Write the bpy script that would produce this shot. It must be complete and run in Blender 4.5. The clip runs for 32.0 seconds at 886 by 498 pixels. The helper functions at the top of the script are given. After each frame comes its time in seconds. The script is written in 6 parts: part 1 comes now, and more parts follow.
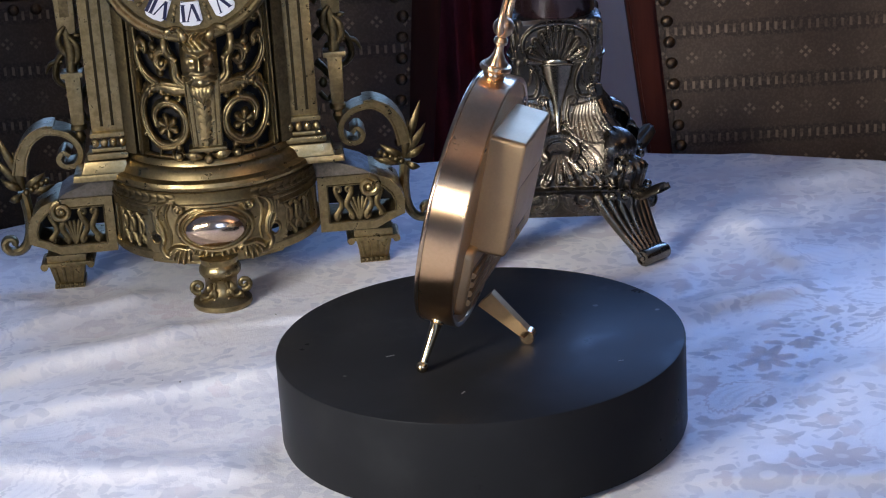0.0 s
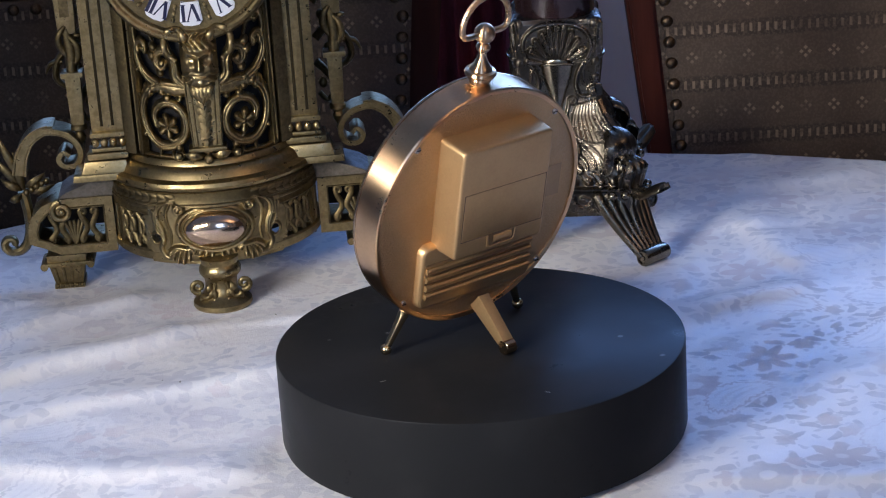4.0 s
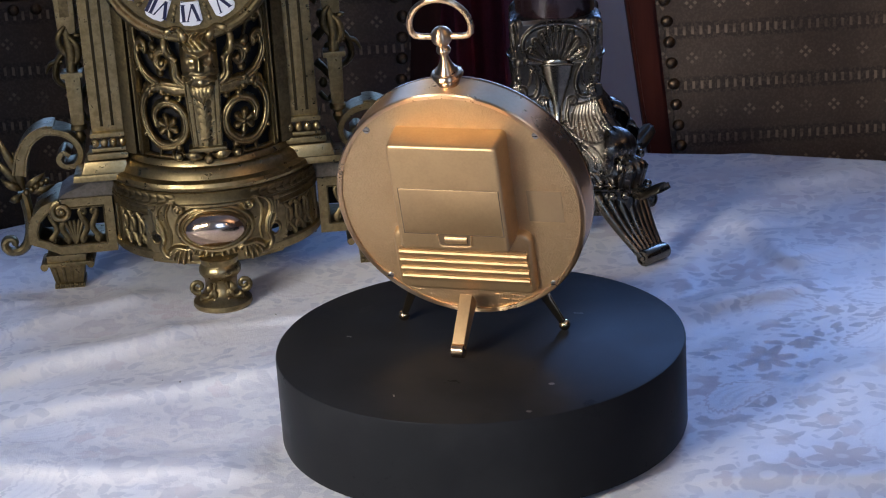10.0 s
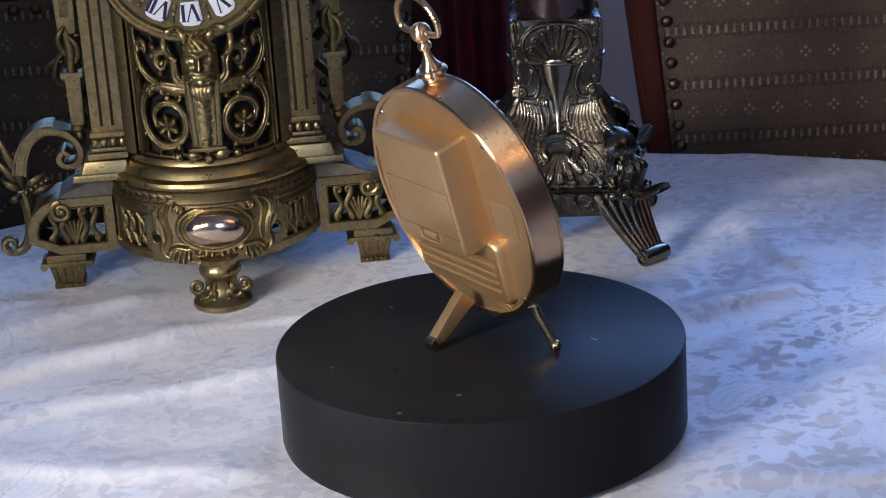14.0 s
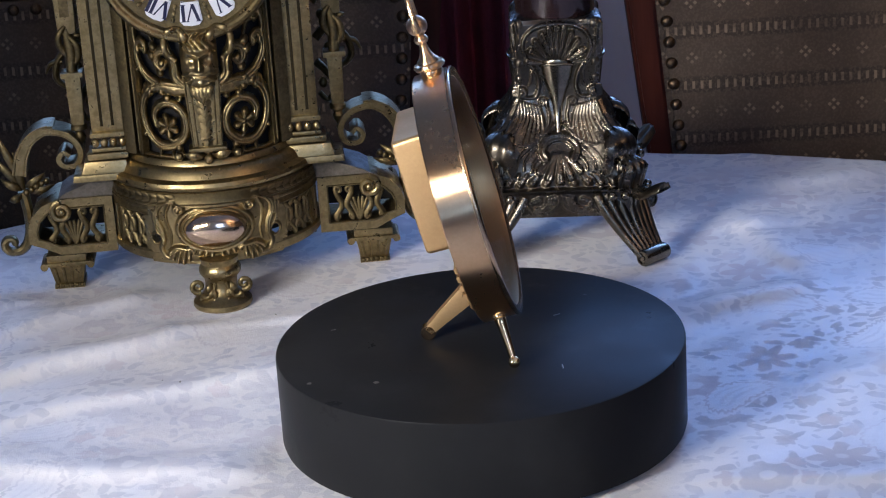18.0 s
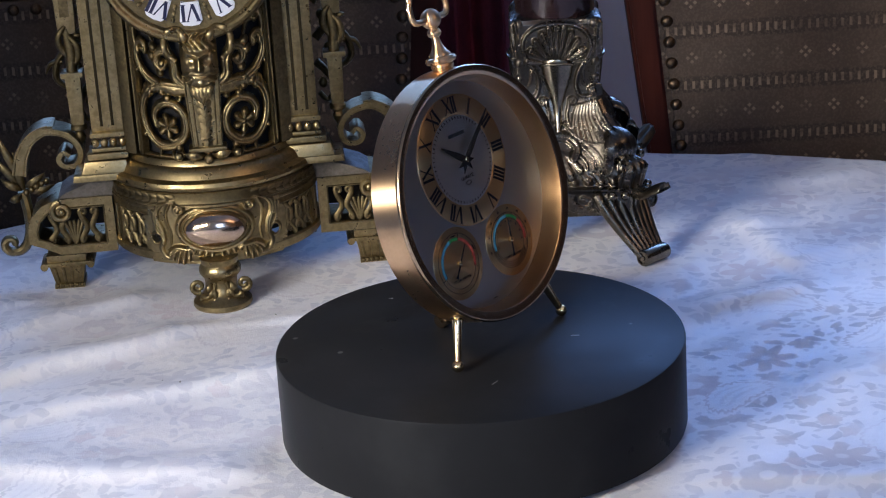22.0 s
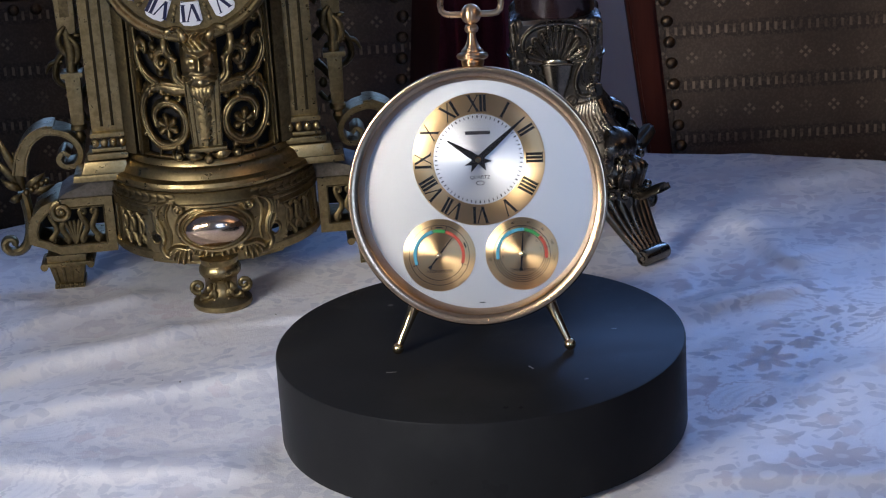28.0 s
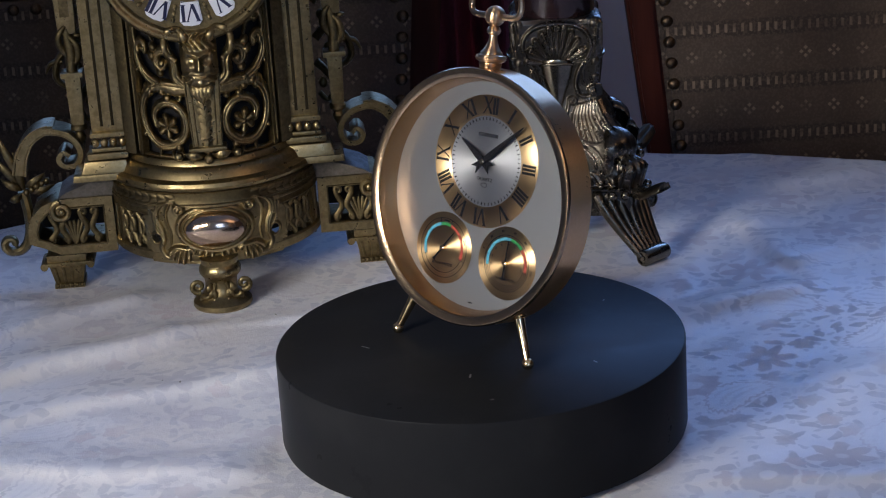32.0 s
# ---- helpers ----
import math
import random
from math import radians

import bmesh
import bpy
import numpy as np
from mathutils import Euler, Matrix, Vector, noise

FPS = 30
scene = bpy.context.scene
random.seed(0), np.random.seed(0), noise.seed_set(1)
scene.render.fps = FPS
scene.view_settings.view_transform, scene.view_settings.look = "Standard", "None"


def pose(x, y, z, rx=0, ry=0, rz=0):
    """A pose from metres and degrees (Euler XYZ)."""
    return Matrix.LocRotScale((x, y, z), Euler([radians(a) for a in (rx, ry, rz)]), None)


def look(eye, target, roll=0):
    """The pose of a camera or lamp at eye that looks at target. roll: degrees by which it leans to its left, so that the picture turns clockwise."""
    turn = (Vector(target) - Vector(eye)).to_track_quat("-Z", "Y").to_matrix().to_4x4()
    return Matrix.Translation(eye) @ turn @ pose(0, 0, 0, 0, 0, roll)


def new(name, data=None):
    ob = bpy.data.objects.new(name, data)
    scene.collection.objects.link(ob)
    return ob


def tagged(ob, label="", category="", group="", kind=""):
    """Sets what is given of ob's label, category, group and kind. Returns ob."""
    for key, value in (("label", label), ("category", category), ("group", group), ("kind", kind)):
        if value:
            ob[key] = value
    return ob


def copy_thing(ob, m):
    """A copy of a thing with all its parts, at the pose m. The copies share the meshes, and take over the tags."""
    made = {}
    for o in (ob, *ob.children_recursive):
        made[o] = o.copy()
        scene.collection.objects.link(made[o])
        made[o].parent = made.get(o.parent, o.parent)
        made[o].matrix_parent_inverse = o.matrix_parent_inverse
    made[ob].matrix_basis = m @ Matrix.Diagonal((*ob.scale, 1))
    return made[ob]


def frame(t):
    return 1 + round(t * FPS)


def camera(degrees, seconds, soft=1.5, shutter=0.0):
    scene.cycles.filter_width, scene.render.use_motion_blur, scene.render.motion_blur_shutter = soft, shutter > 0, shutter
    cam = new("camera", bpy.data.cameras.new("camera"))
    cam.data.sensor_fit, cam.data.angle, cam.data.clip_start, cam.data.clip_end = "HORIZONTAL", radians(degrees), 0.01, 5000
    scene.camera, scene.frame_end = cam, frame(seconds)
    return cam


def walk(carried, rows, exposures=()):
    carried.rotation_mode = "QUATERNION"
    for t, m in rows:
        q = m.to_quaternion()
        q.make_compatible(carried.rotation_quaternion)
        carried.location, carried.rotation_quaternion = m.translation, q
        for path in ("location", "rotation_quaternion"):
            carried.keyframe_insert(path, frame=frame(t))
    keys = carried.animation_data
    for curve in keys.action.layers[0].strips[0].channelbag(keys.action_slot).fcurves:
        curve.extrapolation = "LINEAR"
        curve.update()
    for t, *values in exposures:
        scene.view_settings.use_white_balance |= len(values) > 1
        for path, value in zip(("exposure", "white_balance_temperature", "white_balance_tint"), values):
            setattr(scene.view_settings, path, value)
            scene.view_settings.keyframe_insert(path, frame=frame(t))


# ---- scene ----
cam = camera(23.31, 32.0, soft=1.15)
EYE = Vector((0.0, -1.2158, 0.4950))
YAW, PITCH = radians(-0.894), radians(-19.717)
AIM = EYE + Vector((math.sin(YAW) * math.cos(PITCH), math.cos(YAW) * math.cos(PITCH), math.sin(PITCH)))
STILL = look(EYE, AIM, -3.70)
walk(cam, [(0.0, STILL), (32.0, STILL)],
     exposures=[(0.0, -0.07), (3.0, -0.1), (6.0, -0.16), (9.0, -0.24), (11.0, -0.33), (13.0, -0.25), (17.0, -0.08), (19.0, -0.12), (22.0, -0.06), (25.5, 0.0), (26.5, -0.12), (27.5, -0.39), (28.0, -0.52), (28.5, -0.68), (29.0, -1.07),
                (29.4, -1.6), (29.8, -2.1), (30.2, -2.5), (30.6, -2.55), (31.0, -2.12), (31.5, -1.12), (32.0, -0.71)])

TABLE_Z = -0.0596          # top of the cloth; the platter's top is z = 0
FLOOR_Z = TABLE_Z - 0.75
SPIN = -9.2784             # degrees a second
TILT = 13.84               # backward lean of the table clock

# ---- light ----
world = bpy.data.worlds.new("world")
scene.world = world
world.use_nodes = True
wn = world.node_tree.nodes
sky = wn.new("ShaderNodeTexSky")
sky.sky_type, sky.sun_disc, sky.sun_elevation, sky.sun_rotation = "NISHITA", False, radians(35), radians(200)
world.node_tree.links.new(sky.outputs[0], wn["Background"].inputs[0])
wn["Background"].inputs[1].default_value = 0.10


def area(name, m, sx, sy, power, color, shape="RECTANGLE", spread=180):
    d = bpy.data.lights.new(name, "AREA")
    d.shape, d.size, d.size_y, d.energy, d.color, d.spread = shape, sx, sy, power, color, radians(spread)
    ob = new(name, d)
    ob.matrix_world = m
    return ob


LAMP = Vector((-1.15, -1.14, 0.54))
LAMP_AIM = (-0.17, -0.10, 0.02)
area("lamp_light", look(LAMP, LAMP_AIM), 0.35, 0.35, 1.45, (0.97, 0.96, 0.96), "DISK", 33)
SIDE_LAMP = Vector((-0.66, -1.20, 0.64))
SIDE_AIM = (-0.03, 0.27, 0.06)
area("side_lamp_light", look(SIDE_LAMP, SIDE_AIM), 0.26, 0.26, 0.36, (1.0, 0.95, 0.90), "DISK", 29)
area("window_light_north_east", pose(0.95, 2.46, 1.27, -90, 0, 0), 1.20, 0.80, 38, (0.20, 0.41, 1.0))
area("window_light_north_west", pose(-0.98, 2.46, 1.27, -90, 0, 0), 1.00, 0.80, 14, (0.21, 0.42, 1.0))
area("window_light_rear_low", pose(0.293, -1.945, 0.373, 90, 0, 0), 0.47, 0.138, 2.2, (0.32, 0.54, 1.0))
area("window_light_rear_high", pose(0.293, -1.945, 0.767, 90, 0, 0), 0.47, 0.46, 4.4, (0.40, 0.58, 1.0))
# added warm fill that brightens the ceiling; no such lamp is in view
CEILING_FILL = Vector((1.60, -1.50, 1.25))
area("ceiling_fill_light", pose(CEILING_FILL.x, CEILING_FILL.y, CEILING_FILL.z + 0.02, 180, 0, 0), 0.30, 0.30, 14, (1.0, 0.72, 0.50), "DISK", 170)


# ---- materials ----
def shader(name):
    m = bpy.data.materials.new(name)
    m.use_nodes = True
    return m, m.node_tree, m.node_tree.nodes["Principled BSDF"]


def math_node(nt, op, *args):
    n = nt.nodes.new("ShaderNodeMath")
    n.operation = op
    for i, a in enumerate(args):
        if isinstance(a, (int, float)):
            n.inputs[i].default_value = a
        else:
            nt.links.new(a, n.inputs[i])
    return n.outputs[0]


def mix_color(nt, fac, a, b):
    n = nt.nodes.new("ShaderNodeMix")
    n.data_type = "RGBA"
    for sock, v in ((n.inputs[0], fac), (n.inputs[6], a), (n.inputs[7], b)):
        if isinstance(v, (int, float)):
            sock.default_value = v
        elif isinstance(v, (tuple, list)):
            sock.default_value = (*v[:3], 1)
        else:
            nt.links.new(v, sock)
    return n.outputs[2]


def noise_tex(nt, co, scale, detail=4, rough=0.6):
    n = nt.nodes.new("ShaderNodeTexNoise")
    n.inputs["Scale"].default_value, n.inputs["Detail"].default_value, n.inputs["Roughness"].default_value = scale, detail, rough
    nt.links.new(co, n.inputs["Vector"])
    return n.outputs["Fac"]


def ramp(nt, fac, lo, hi, a=0.0, b=1.0):
    n = nt.nodes.new("ShaderNodeMapRange")
    n.interpolation_type = "SMOOTHSTEP"
    for k, v in zip(("From Min", "From Max", "To Min", "To Max"), (lo, hi, a, b)):
        n.inputs[k].default_value = v
    nt.links.new(fac, n.inputs["Value"])
    return n.outputs["Result"]


def coords(nt, which="Object"):
    return nt.nodes.new("ShaderNodeTexCoord").outputs[which]


def bump(nt, bs, height, strength, distance):
    n = nt.nodes.new("ShaderNodeBump")
    n.inputs["Strength"].default_value, n.inputs["Distance"].default_value = strength, distance
    nt.links.new(height, n.inputs["Height"])
    nt.links.new(n.outputs[0], bs.inputs["Normal"])


def surface(name, a, b, rough=(0.4, 0.6), metal=0.0, fine=400, coarse=25, relief=0.1, depth=0.0003, aniso=0.0, coat=0.0):
    """A material that wanders between colours a and b at two scales, with fine relief."""
    m, nt, bs = shader(name)
    co = coords(nt)
    f, c = noise_tex(nt, co, fine), noise_tex(nt, co, coarse, 3)
    mixed = math_node(nt, "ADD", math_node(nt, "MULTIPLY", f, 0.4), math_node(nt, "MULTIPLY", c, 0.6))
    k = ramp(nt, mixed, 0.36, 0.64)
    nt.links.new(mix_color(nt, k, a, b), bs.inputs["Base Color"])
    nt.links.new(ramp(nt, mixed, 0.35, 0.65, *rough), bs.inputs["Roughness"])
    bs.inputs["Metallic"].default_value = metal
    bs.inputs["Coat Weight"].default_value = coat
    if aniso:
        bs.inputs["Anisotropic"].default_value = aniso
        tan = nt.nodes.new("ShaderNodeTangent")
        tan.direction_type, tan.axis = "RADIAL", "Z"
        bs.inputs["Anisotropic Rotation"].default_value = 0.25
        nt.links.new(tan.outputs[0], bs.inputs["Tangent"])
    if relief:
        bump(nt, bs, f, relief, depth)
    return m


def cloth_material():
    """White satin damask: matt grey-lavender daisies, scalloped paisleys, round blooms and scattered leaves on a glossier ground."""
    m, nt, bs = shader("damask_cloth")
    flat = coords(nt)
    wander = nt.nodes.new("ShaderNodeTexNoise")
    wander.inputs["Scale"].default_value, wander.inputs["Detail"].default_value = 95, 2
    nt.links.new(flat, wander.inputs["Vector"])
    shift = nt.nodes.new("ShaderNodeVectorMath")
    shift.operation = "MULTIPLY_ADD"
    shift.inputs[1].default_value = (0.0075, 0.0075, 0.0)
    nt.links.new(wander.outputs["Color"], shift.inputs[0])
    nt.links.new(flat, shift.inputs[2])
    co = shift.outputs[0]

    def cells(scale, randomness=1.0):
        """Vector from the cell's centre, and three random numbers of the cell."""
        v = nt.nodes.new("ShaderNodeTexVoronoi")
        v.voronoi_dimensions = "2D"
        v.inputs["Scale"].default_value, v.inputs["Randomness"].default_value = scale, randomness
        nt.links.new(co, v.inputs["Vector"])
        d = nt.nodes.new("ShaderNodeVectorMath")
        d.operation = "SUBTRACT"
        nt.links.new(co, d.inputs[0])
        nt.links.new(v.outputs["Position"], d.inputs[1])
        s = nt.nodes.new("ShaderNodeSeparateXYZ")
        nt.links.new(d.outputs[0], s.inputs[0])
        c = nt.nodes.new("ShaderNodeSeparateColor")
        nt.links.new(v.outputs["Color"], c.inputs[0])
        turn = math_node(nt, "MULTIPLY", c.outputs[0], 6.283)
        ct, st = math_node(nt, "COSINE", turn), math_node(nt, "SINE", turn)
        x = math_node(nt, "ADD", math_node(nt, "MULTIPLY", s.outputs[0], ct), math_node(nt, "MULTIPLY", s.outputs[1], st))
        y = math_node(nt, "SUBTRACT", math_node(nt, "MULTIPLY", s.outputs[1], ct), math_node(nt, "MULTIPLY", s.outputs[0], st))
        return x, y, c.outputs[1], c.outputs[2]

    def polar(x, y, sx, sy):
        px, py = math_node(nt, "DIVIDE", x, sx), math_node(nt, "DIVIDE", y, sy)
        r = math_node(nt, "SQRT", math_node(nt, "ADD", math_node(nt, "MULTIPLY", px, px), math_node(nt, "MULTIPLY", py, py)))
        return r, math_node(nt, "ARCTAN2", py, px)

    def both(a, b):
        return math_node(nt, "MULTIPLY", a, b)

    def most(*values):
        out = values[0]
        for v in values[1:]:
            out = math_node(nt, "MAXIMUM", out, v)
        return out

    def between(v, lo, hi):
        return both(math_node(nt, "GREATER_THAN", v, lo), math_node(nt, "LESS_THAN", v, hi))

    x, y, r1, r2 = cells(13.0, 0.8)
    # daisies with seven petals
    rd, ad = polar(x, y, 0.021, 0.021)
    petal = math_node(nt, "ADD", 0.48, math_node(nt, "MULTIPLY", math_node(nt, "ABSOLUTE", math_node(nt, "COSINE", math_node(nt, "MULTIPLY", ad, 3.5))), 0.55))
    daisy = both(both(ramp(nt, math_node(nt, "SUBTRACT", rd, petal), 0.07, -0.07), ramp(nt, rd, 0.12, 0.24, 0.3, 1.0)), between(r1, -1, 0.34))
    # paisleys: a scalloped outline round a veined heart
    bent = math_node(nt, "ADD", y, math_node(nt, "MULTIPLY", math_node(nt, "MULTIPLY", x, x), 12.0))
    rp, ap = polar(x, bent, 0.027, 0.016)
    scallop = math_node(nt, "MULTIPLY", math_node(nt, "SINE", math_node(nt, "MULTIPLY", ap, 24)), 0.05)
    is_paisley = between(r1, 0.34, 0.62)
    outline = both(ramp(nt, math_node(nt, "ABSOLUTE", math_node(nt, "SUBTRACT", math_node(nt, "ADD", rp, scallop), 0.92)), 0.10, 0.03), is_paisley)
    veins = both(both(ramp(nt, rp, 0.72, 0.60), ramp(nt, math_node(nt, "SINE", math_node(nt, "MULTIPLY", bent, 1000)), -0.1, 0.7)), is_paisley)
    # round blooms with a pale eye
    rb, ab = polar(x, y, 0.019, 0.017)
    edge = math_node(nt, "MULTIPLY", math_node(nt, "SINE", math_node(nt, "MULTIPLY", ab, 7)), 0.09)
    is_bloom = between(r1, 0.62, 2)
    bloom = both(both(ramp(nt, math_node(nt, "ADD", rb, edge), 1.03, 0.90), ramp(nt, rb, 0.24, 0.38)), is_bloom)
    # smaller blossoms between them
    bx, by, b1, b2 = cells(34.0, 0.9)
    rs, ab2 = polar(bx, by, 0.0085, 0.0068)
    blossom = both(ramp(nt, math_node(nt, "ADD", rs, math_node(nt, "MULTIPLY", math_node(nt, "SINE", math_node(nt, "MULTIPLY", ab2, 5)), 0.16)), 1.05, 0.85), between(b1, 0.45, 2))
    # leaves at two sizes
    lx, ly, l1, l2 = cells(64)
    rl, _ = polar(lx, math_node(nt, "ADD", ly, math_node(nt, "MULTIPLY", math_node(nt, "MULTIPLY", lx, lx), 30.0)), 0.0078, 0.0034)
    leaf = both(ramp(nt, rl, 1.12, 0.80), between(l1, 0.22, 2))
    sx, sy, s1, s2 = cells(135)
    rt, _ = polar(sx, sy, 0.0034, 0.0019)
    sprig = both(ramp(nt, rt, 1.2, 0.7), between(s1, 0.50, 2))
    held = most(both(ramp(nt, rp, 1.14, 1.04), is_paisley), both(ramp(nt, rd, 1.1, 1.0), between(r1, -1, 0.34)), both(ramp(nt, rb, 1.2, 1.1), is_bloom))
    clear = math_node(nt, "SUBTRACT", 1.0, held)
    worn = ramp(nt, noise_tex(nt, flat, 24, 4), 0.34, 0.60, 0.40, 1.0)
    small = both(most(math_node(nt, "MULTIPLY", blossom, 0.8), math_node(nt, "MULTIPLY", leaf, 0.95), math_node(nt, "MULTIPLY", sprig, 0.6)), clear)
    matt = both(most(daisy, bloom, math_node(nt, "MULTIPLY", outline, 0.8), math_node(nt, "MULTIPLY", veins, 0.35), small), worn)
    base = mix_color(nt, ramp(nt, noise_tex(nt, flat, 11, 4), 0.38, 0.62), (0.80, 0.78, 0.79), (0.72, 0.72, 0.77))
    tint = mix_color(nt, most(both(r2, held), both(b2, blossom)), (0.44, 0.46, 0.55), (0.58, 0.49, 0.54))
    col = mix_color(nt, math_node(nt, "MULTIPLY", matt, 0.52), base, tint)
    nt.links.new(col, bs.inputs["Base Color"])
    nt.links.new(ramp(nt, matt, 0.1, 0.9, 0.40, 0.75), bs.inputs["Roughness"])
    nt.links.new(ramp(nt, matt, 0.1, 0.9, 0.55, 0.25), bs.inputs["Specular IOR Level"])
    bs.inputs["Sheen Weight"].default_value = 0.12
    weave = noise_tex(nt, flat, 900, 2)
    bump(nt, bs, math_node(nt, "ADD", weave, math_node(nt, "MULTIPLY", noise_tex(nt, flat, 38, 3), 5.0)), 0.22, 0.0010)
    return m


def upholstery():
    """Brown woven stripes with rows of dashes and small four-petalled florets."""
    m, nt, bs = shader("woven_upholstery")
    sp = nt.nodes.new("ShaderNodeSeparateXYZ")
    co = coords(nt)
    nt.links.new(co, sp.inputs[0])
    x, z = sp.outputs["X"], sp.outputs["Z"]

    def cell(v, period, shift):
        return math_node(nt, "SUBTRACT", math_node(nt, "FLOORED_MODULO", math_node(nt, "ADD", v, shift), period), period / 2)
    zd = cell(z, 0.0503, 0.0)
    zf = cell(z, 0.0503, 0.02515)
    xd, xf = cell(x, 0.0074, 0), cell(x, 0.0253, 0)
    wob = math_node(nt, "MULTIPLY", math_node(nt, "SUBTRACT", noise_tex(nt, co, 300, 2), 0.5), 0.003)
    dash = math_node(nt, "MULTIPLY", ramp(nt, math_node(nt, "ADD", math_node(nt, "ABSOLUTE", zd), wob), 0.0042, 0.0034), ramp(nt, math_node(nt, "ABSOLUTE", xd), 0.0016, 0.0010))
    fx, fz = math_node(nt, "ABSOLUTE", xf), math_node(nt, "ABSOLUTE", zf)
    diamond = math_node(nt, "ADD", fx, fz)
    petals = math_node(nt, "MULTIPLY", ramp(nt, diamond, 0.0062, 0.0052), ramp(nt, math_node(nt, "ABSOLUTE", math_node(nt, "SUBTRACT", fx, fz)), 0.0012, 0.0022))
    mark = math_node(nt, "MAXIMUM", dash, petals)
    mark = math_node(nt, "MULTIPLY", mark, ramp(nt, noise_tex(nt, co, 35, 3), 0.32, 0.6, 0.25, 1.0))
    band = ramp(nt, math_node(nt, "ABSOLUTE", zd), 0.006, 0.009)
    speck = ramp(nt, noise_tex(nt, co, 420, 2), 0.48, 0.6)
    ground = mix_color(nt, band, (0.060, 0.040, 0.026), (0.094, 0.064, 0.042))
    ground = mix_color(nt, math_node(nt, "MULTIPLY", speck, 0.5), ground, (0.150, 0.106, 0.072))
    ground = mix_color(nt, math_node(nt, "MULTIPLY", ramp(nt, noise_tex(nt, co, 7, 3), 0.4, 0.65), 0.4), ground, (0.058, 0.034, 0.022))
    nt.links.new(mix_color(nt, math_node(nt, "MULTIPLY", mark, 0.75), ground, (0.33, 0.235, 0.15)), bs.inputs["Base Color"])
    bs.inputs["Roughness"].default_value = 0.85
    bump(nt, bs, math_node(nt, "ADD", noise_tex(nt, co, 700, 2), mark), 0.5, 0.0006)
    return m


def platter_material():
    m, nt, bs = shader("matt_black_lacquer")
    bs.inputs["Specular IOR Level"].default_value = 0.03
    co = coords(nt)
    c = noise_tex(nt, co, 14, 4)
    f = noise_tex(nt, co, 350, 3)
    v = nt.nodes.new("ShaderNodeTexVoronoi")
    v.inputs["Scale"].default_value = 26
    nt.links.new(co, v.inputs["Vector"])
    sc = nt.nodes.new("ShaderNodeSeparateColor")
    nt.links.new(v.outputs["Color"], sc.inputs[0])
    chip = math_node(nt, "MULTIPLY", ramp(nt, math_node(nt, "ADD", v.outputs["Distance"], math_node(nt, "MULTIPLY", f, 0.05)), 0.085, 0.06), math_node(nt, "GREATER_THAN", sc.outputs[0], 0.86))
    col = mix_color(nt, ramp(nt, c, 0.4, 0.7), (0.0150, 0.0152, 0.0164), (0.0205, 0.0206, 0.0218))
    nt.links.new(mix_color(nt, math_node(nt, "MULTIPLY", chip, 0.6), col, (0.18, 0.17, 0.16)), bs.inputs["Base Color"])
    rub = ramp(nt, noise_tex(nt, co, 22, 5, 0.7), 0.52, 0.70)
    nt.links.new(math_node(nt, "SUBTRACT", ramp(nt, c, 0.35, 0.7, 0.34, 0.42), math_node(nt, "MULTIPLY", rub, 0.10)), bs.inputs["Roughness"])
    bump(nt, bs, f, 0.06, 0.0002)
    return m


def wood(name, a, b, rough=0.3, coat=0.3, sheen=0.5):
    m, nt, bs = shader(name)
    co = coords(nt)
    mp = nt.nodes.new("ShaderNodeMapping")
    mp.inputs["Scale"].default_value = (60, 60, 4)
    nt.links.new(co, mp.inputs["Vector"])
    g = noise_tex(nt, mp.outputs[0], 1.0, 6)
    nt.links.new(mix_color(nt, ramp(nt, g, 0.35, 0.65), a, b), bs.inputs["Base Color"])
    bs.inputs["Roughness"].default_value = rough
    bs.inputs["Coat Weight"].default_value = coat
    bs.inputs["Specular IOR Level"].default_value = sheen
    bump(nt, bs, g, 0.1, 0.0004)
    return m


def plain(name, color, rough=0.5, metal=0.0, sheen=0.5):
    m, nt, bs = shader(name)
    bs.inputs["Base Color"].default_value = (*color, 1)
    bs.inputs["Roughness"].default_value, bs.inputs["Metallic"].default_value = rough, metal
    bs.inputs["Specular IOR Level"].default_value = sheen
    return m


def glass_material():
    """Thin clear glass: straight through, with a faint mirror image."""
    m, nt, bs = shader("clear_glass")
    nt.nodes.remove(bs)
    clear, mirror_part, mix = nt.nodes.new("ShaderNodeBsdfTransparent"), nt.nodes.new("ShaderNodeBsdfGlossy"), nt.nodes.new("ShaderNodeMixShader")
    clear.inputs["Color"].default_value = (0.985, 0.99, 0.985, 1)
    mirror_part.inputs["Roughness"].default_value = 0.02
    mix.inputs[0].default_value = 0.06
    nt.links.new(clear.outputs[0], mix.inputs[1])
    nt.links.new(mirror_part.outputs[0], mix.inputs[2])
    nt.links.new(mix.outputs[0], nt.nodes["Material Output"].inputs["Surface"])
    return m


GOLD = surface("satin_gold_brass", (0.80, 0.54, 0.31), (0.74, 0.48, 0.27), (0.27, 0.31), 1.0, 500, 30, 0.01, 0.0001, aniso=1.0)
BEZEL = surface("worn_gold_bezel", (0.62, 0.43, 0.265), (0.50, 0.35, 0.22), (0.17, 0.25), 1.0, 1200, 350, 0.03, 0.0001)
BRONZE_WALL = surface("satin_bronze_wall", (0.40, 0.235, 0.11), (0.35, 0.20, 0.09), (0.34, 0.42), 1.0, 700, 60, 0.02, 0.0001)
POLISHED = surface("polished_brass", (0.86, 0.66, 0.38), (0.78, 0.55, 0.29), (0.10, 0.18), 1.0, 300, 40, 0.03, 0.0001)
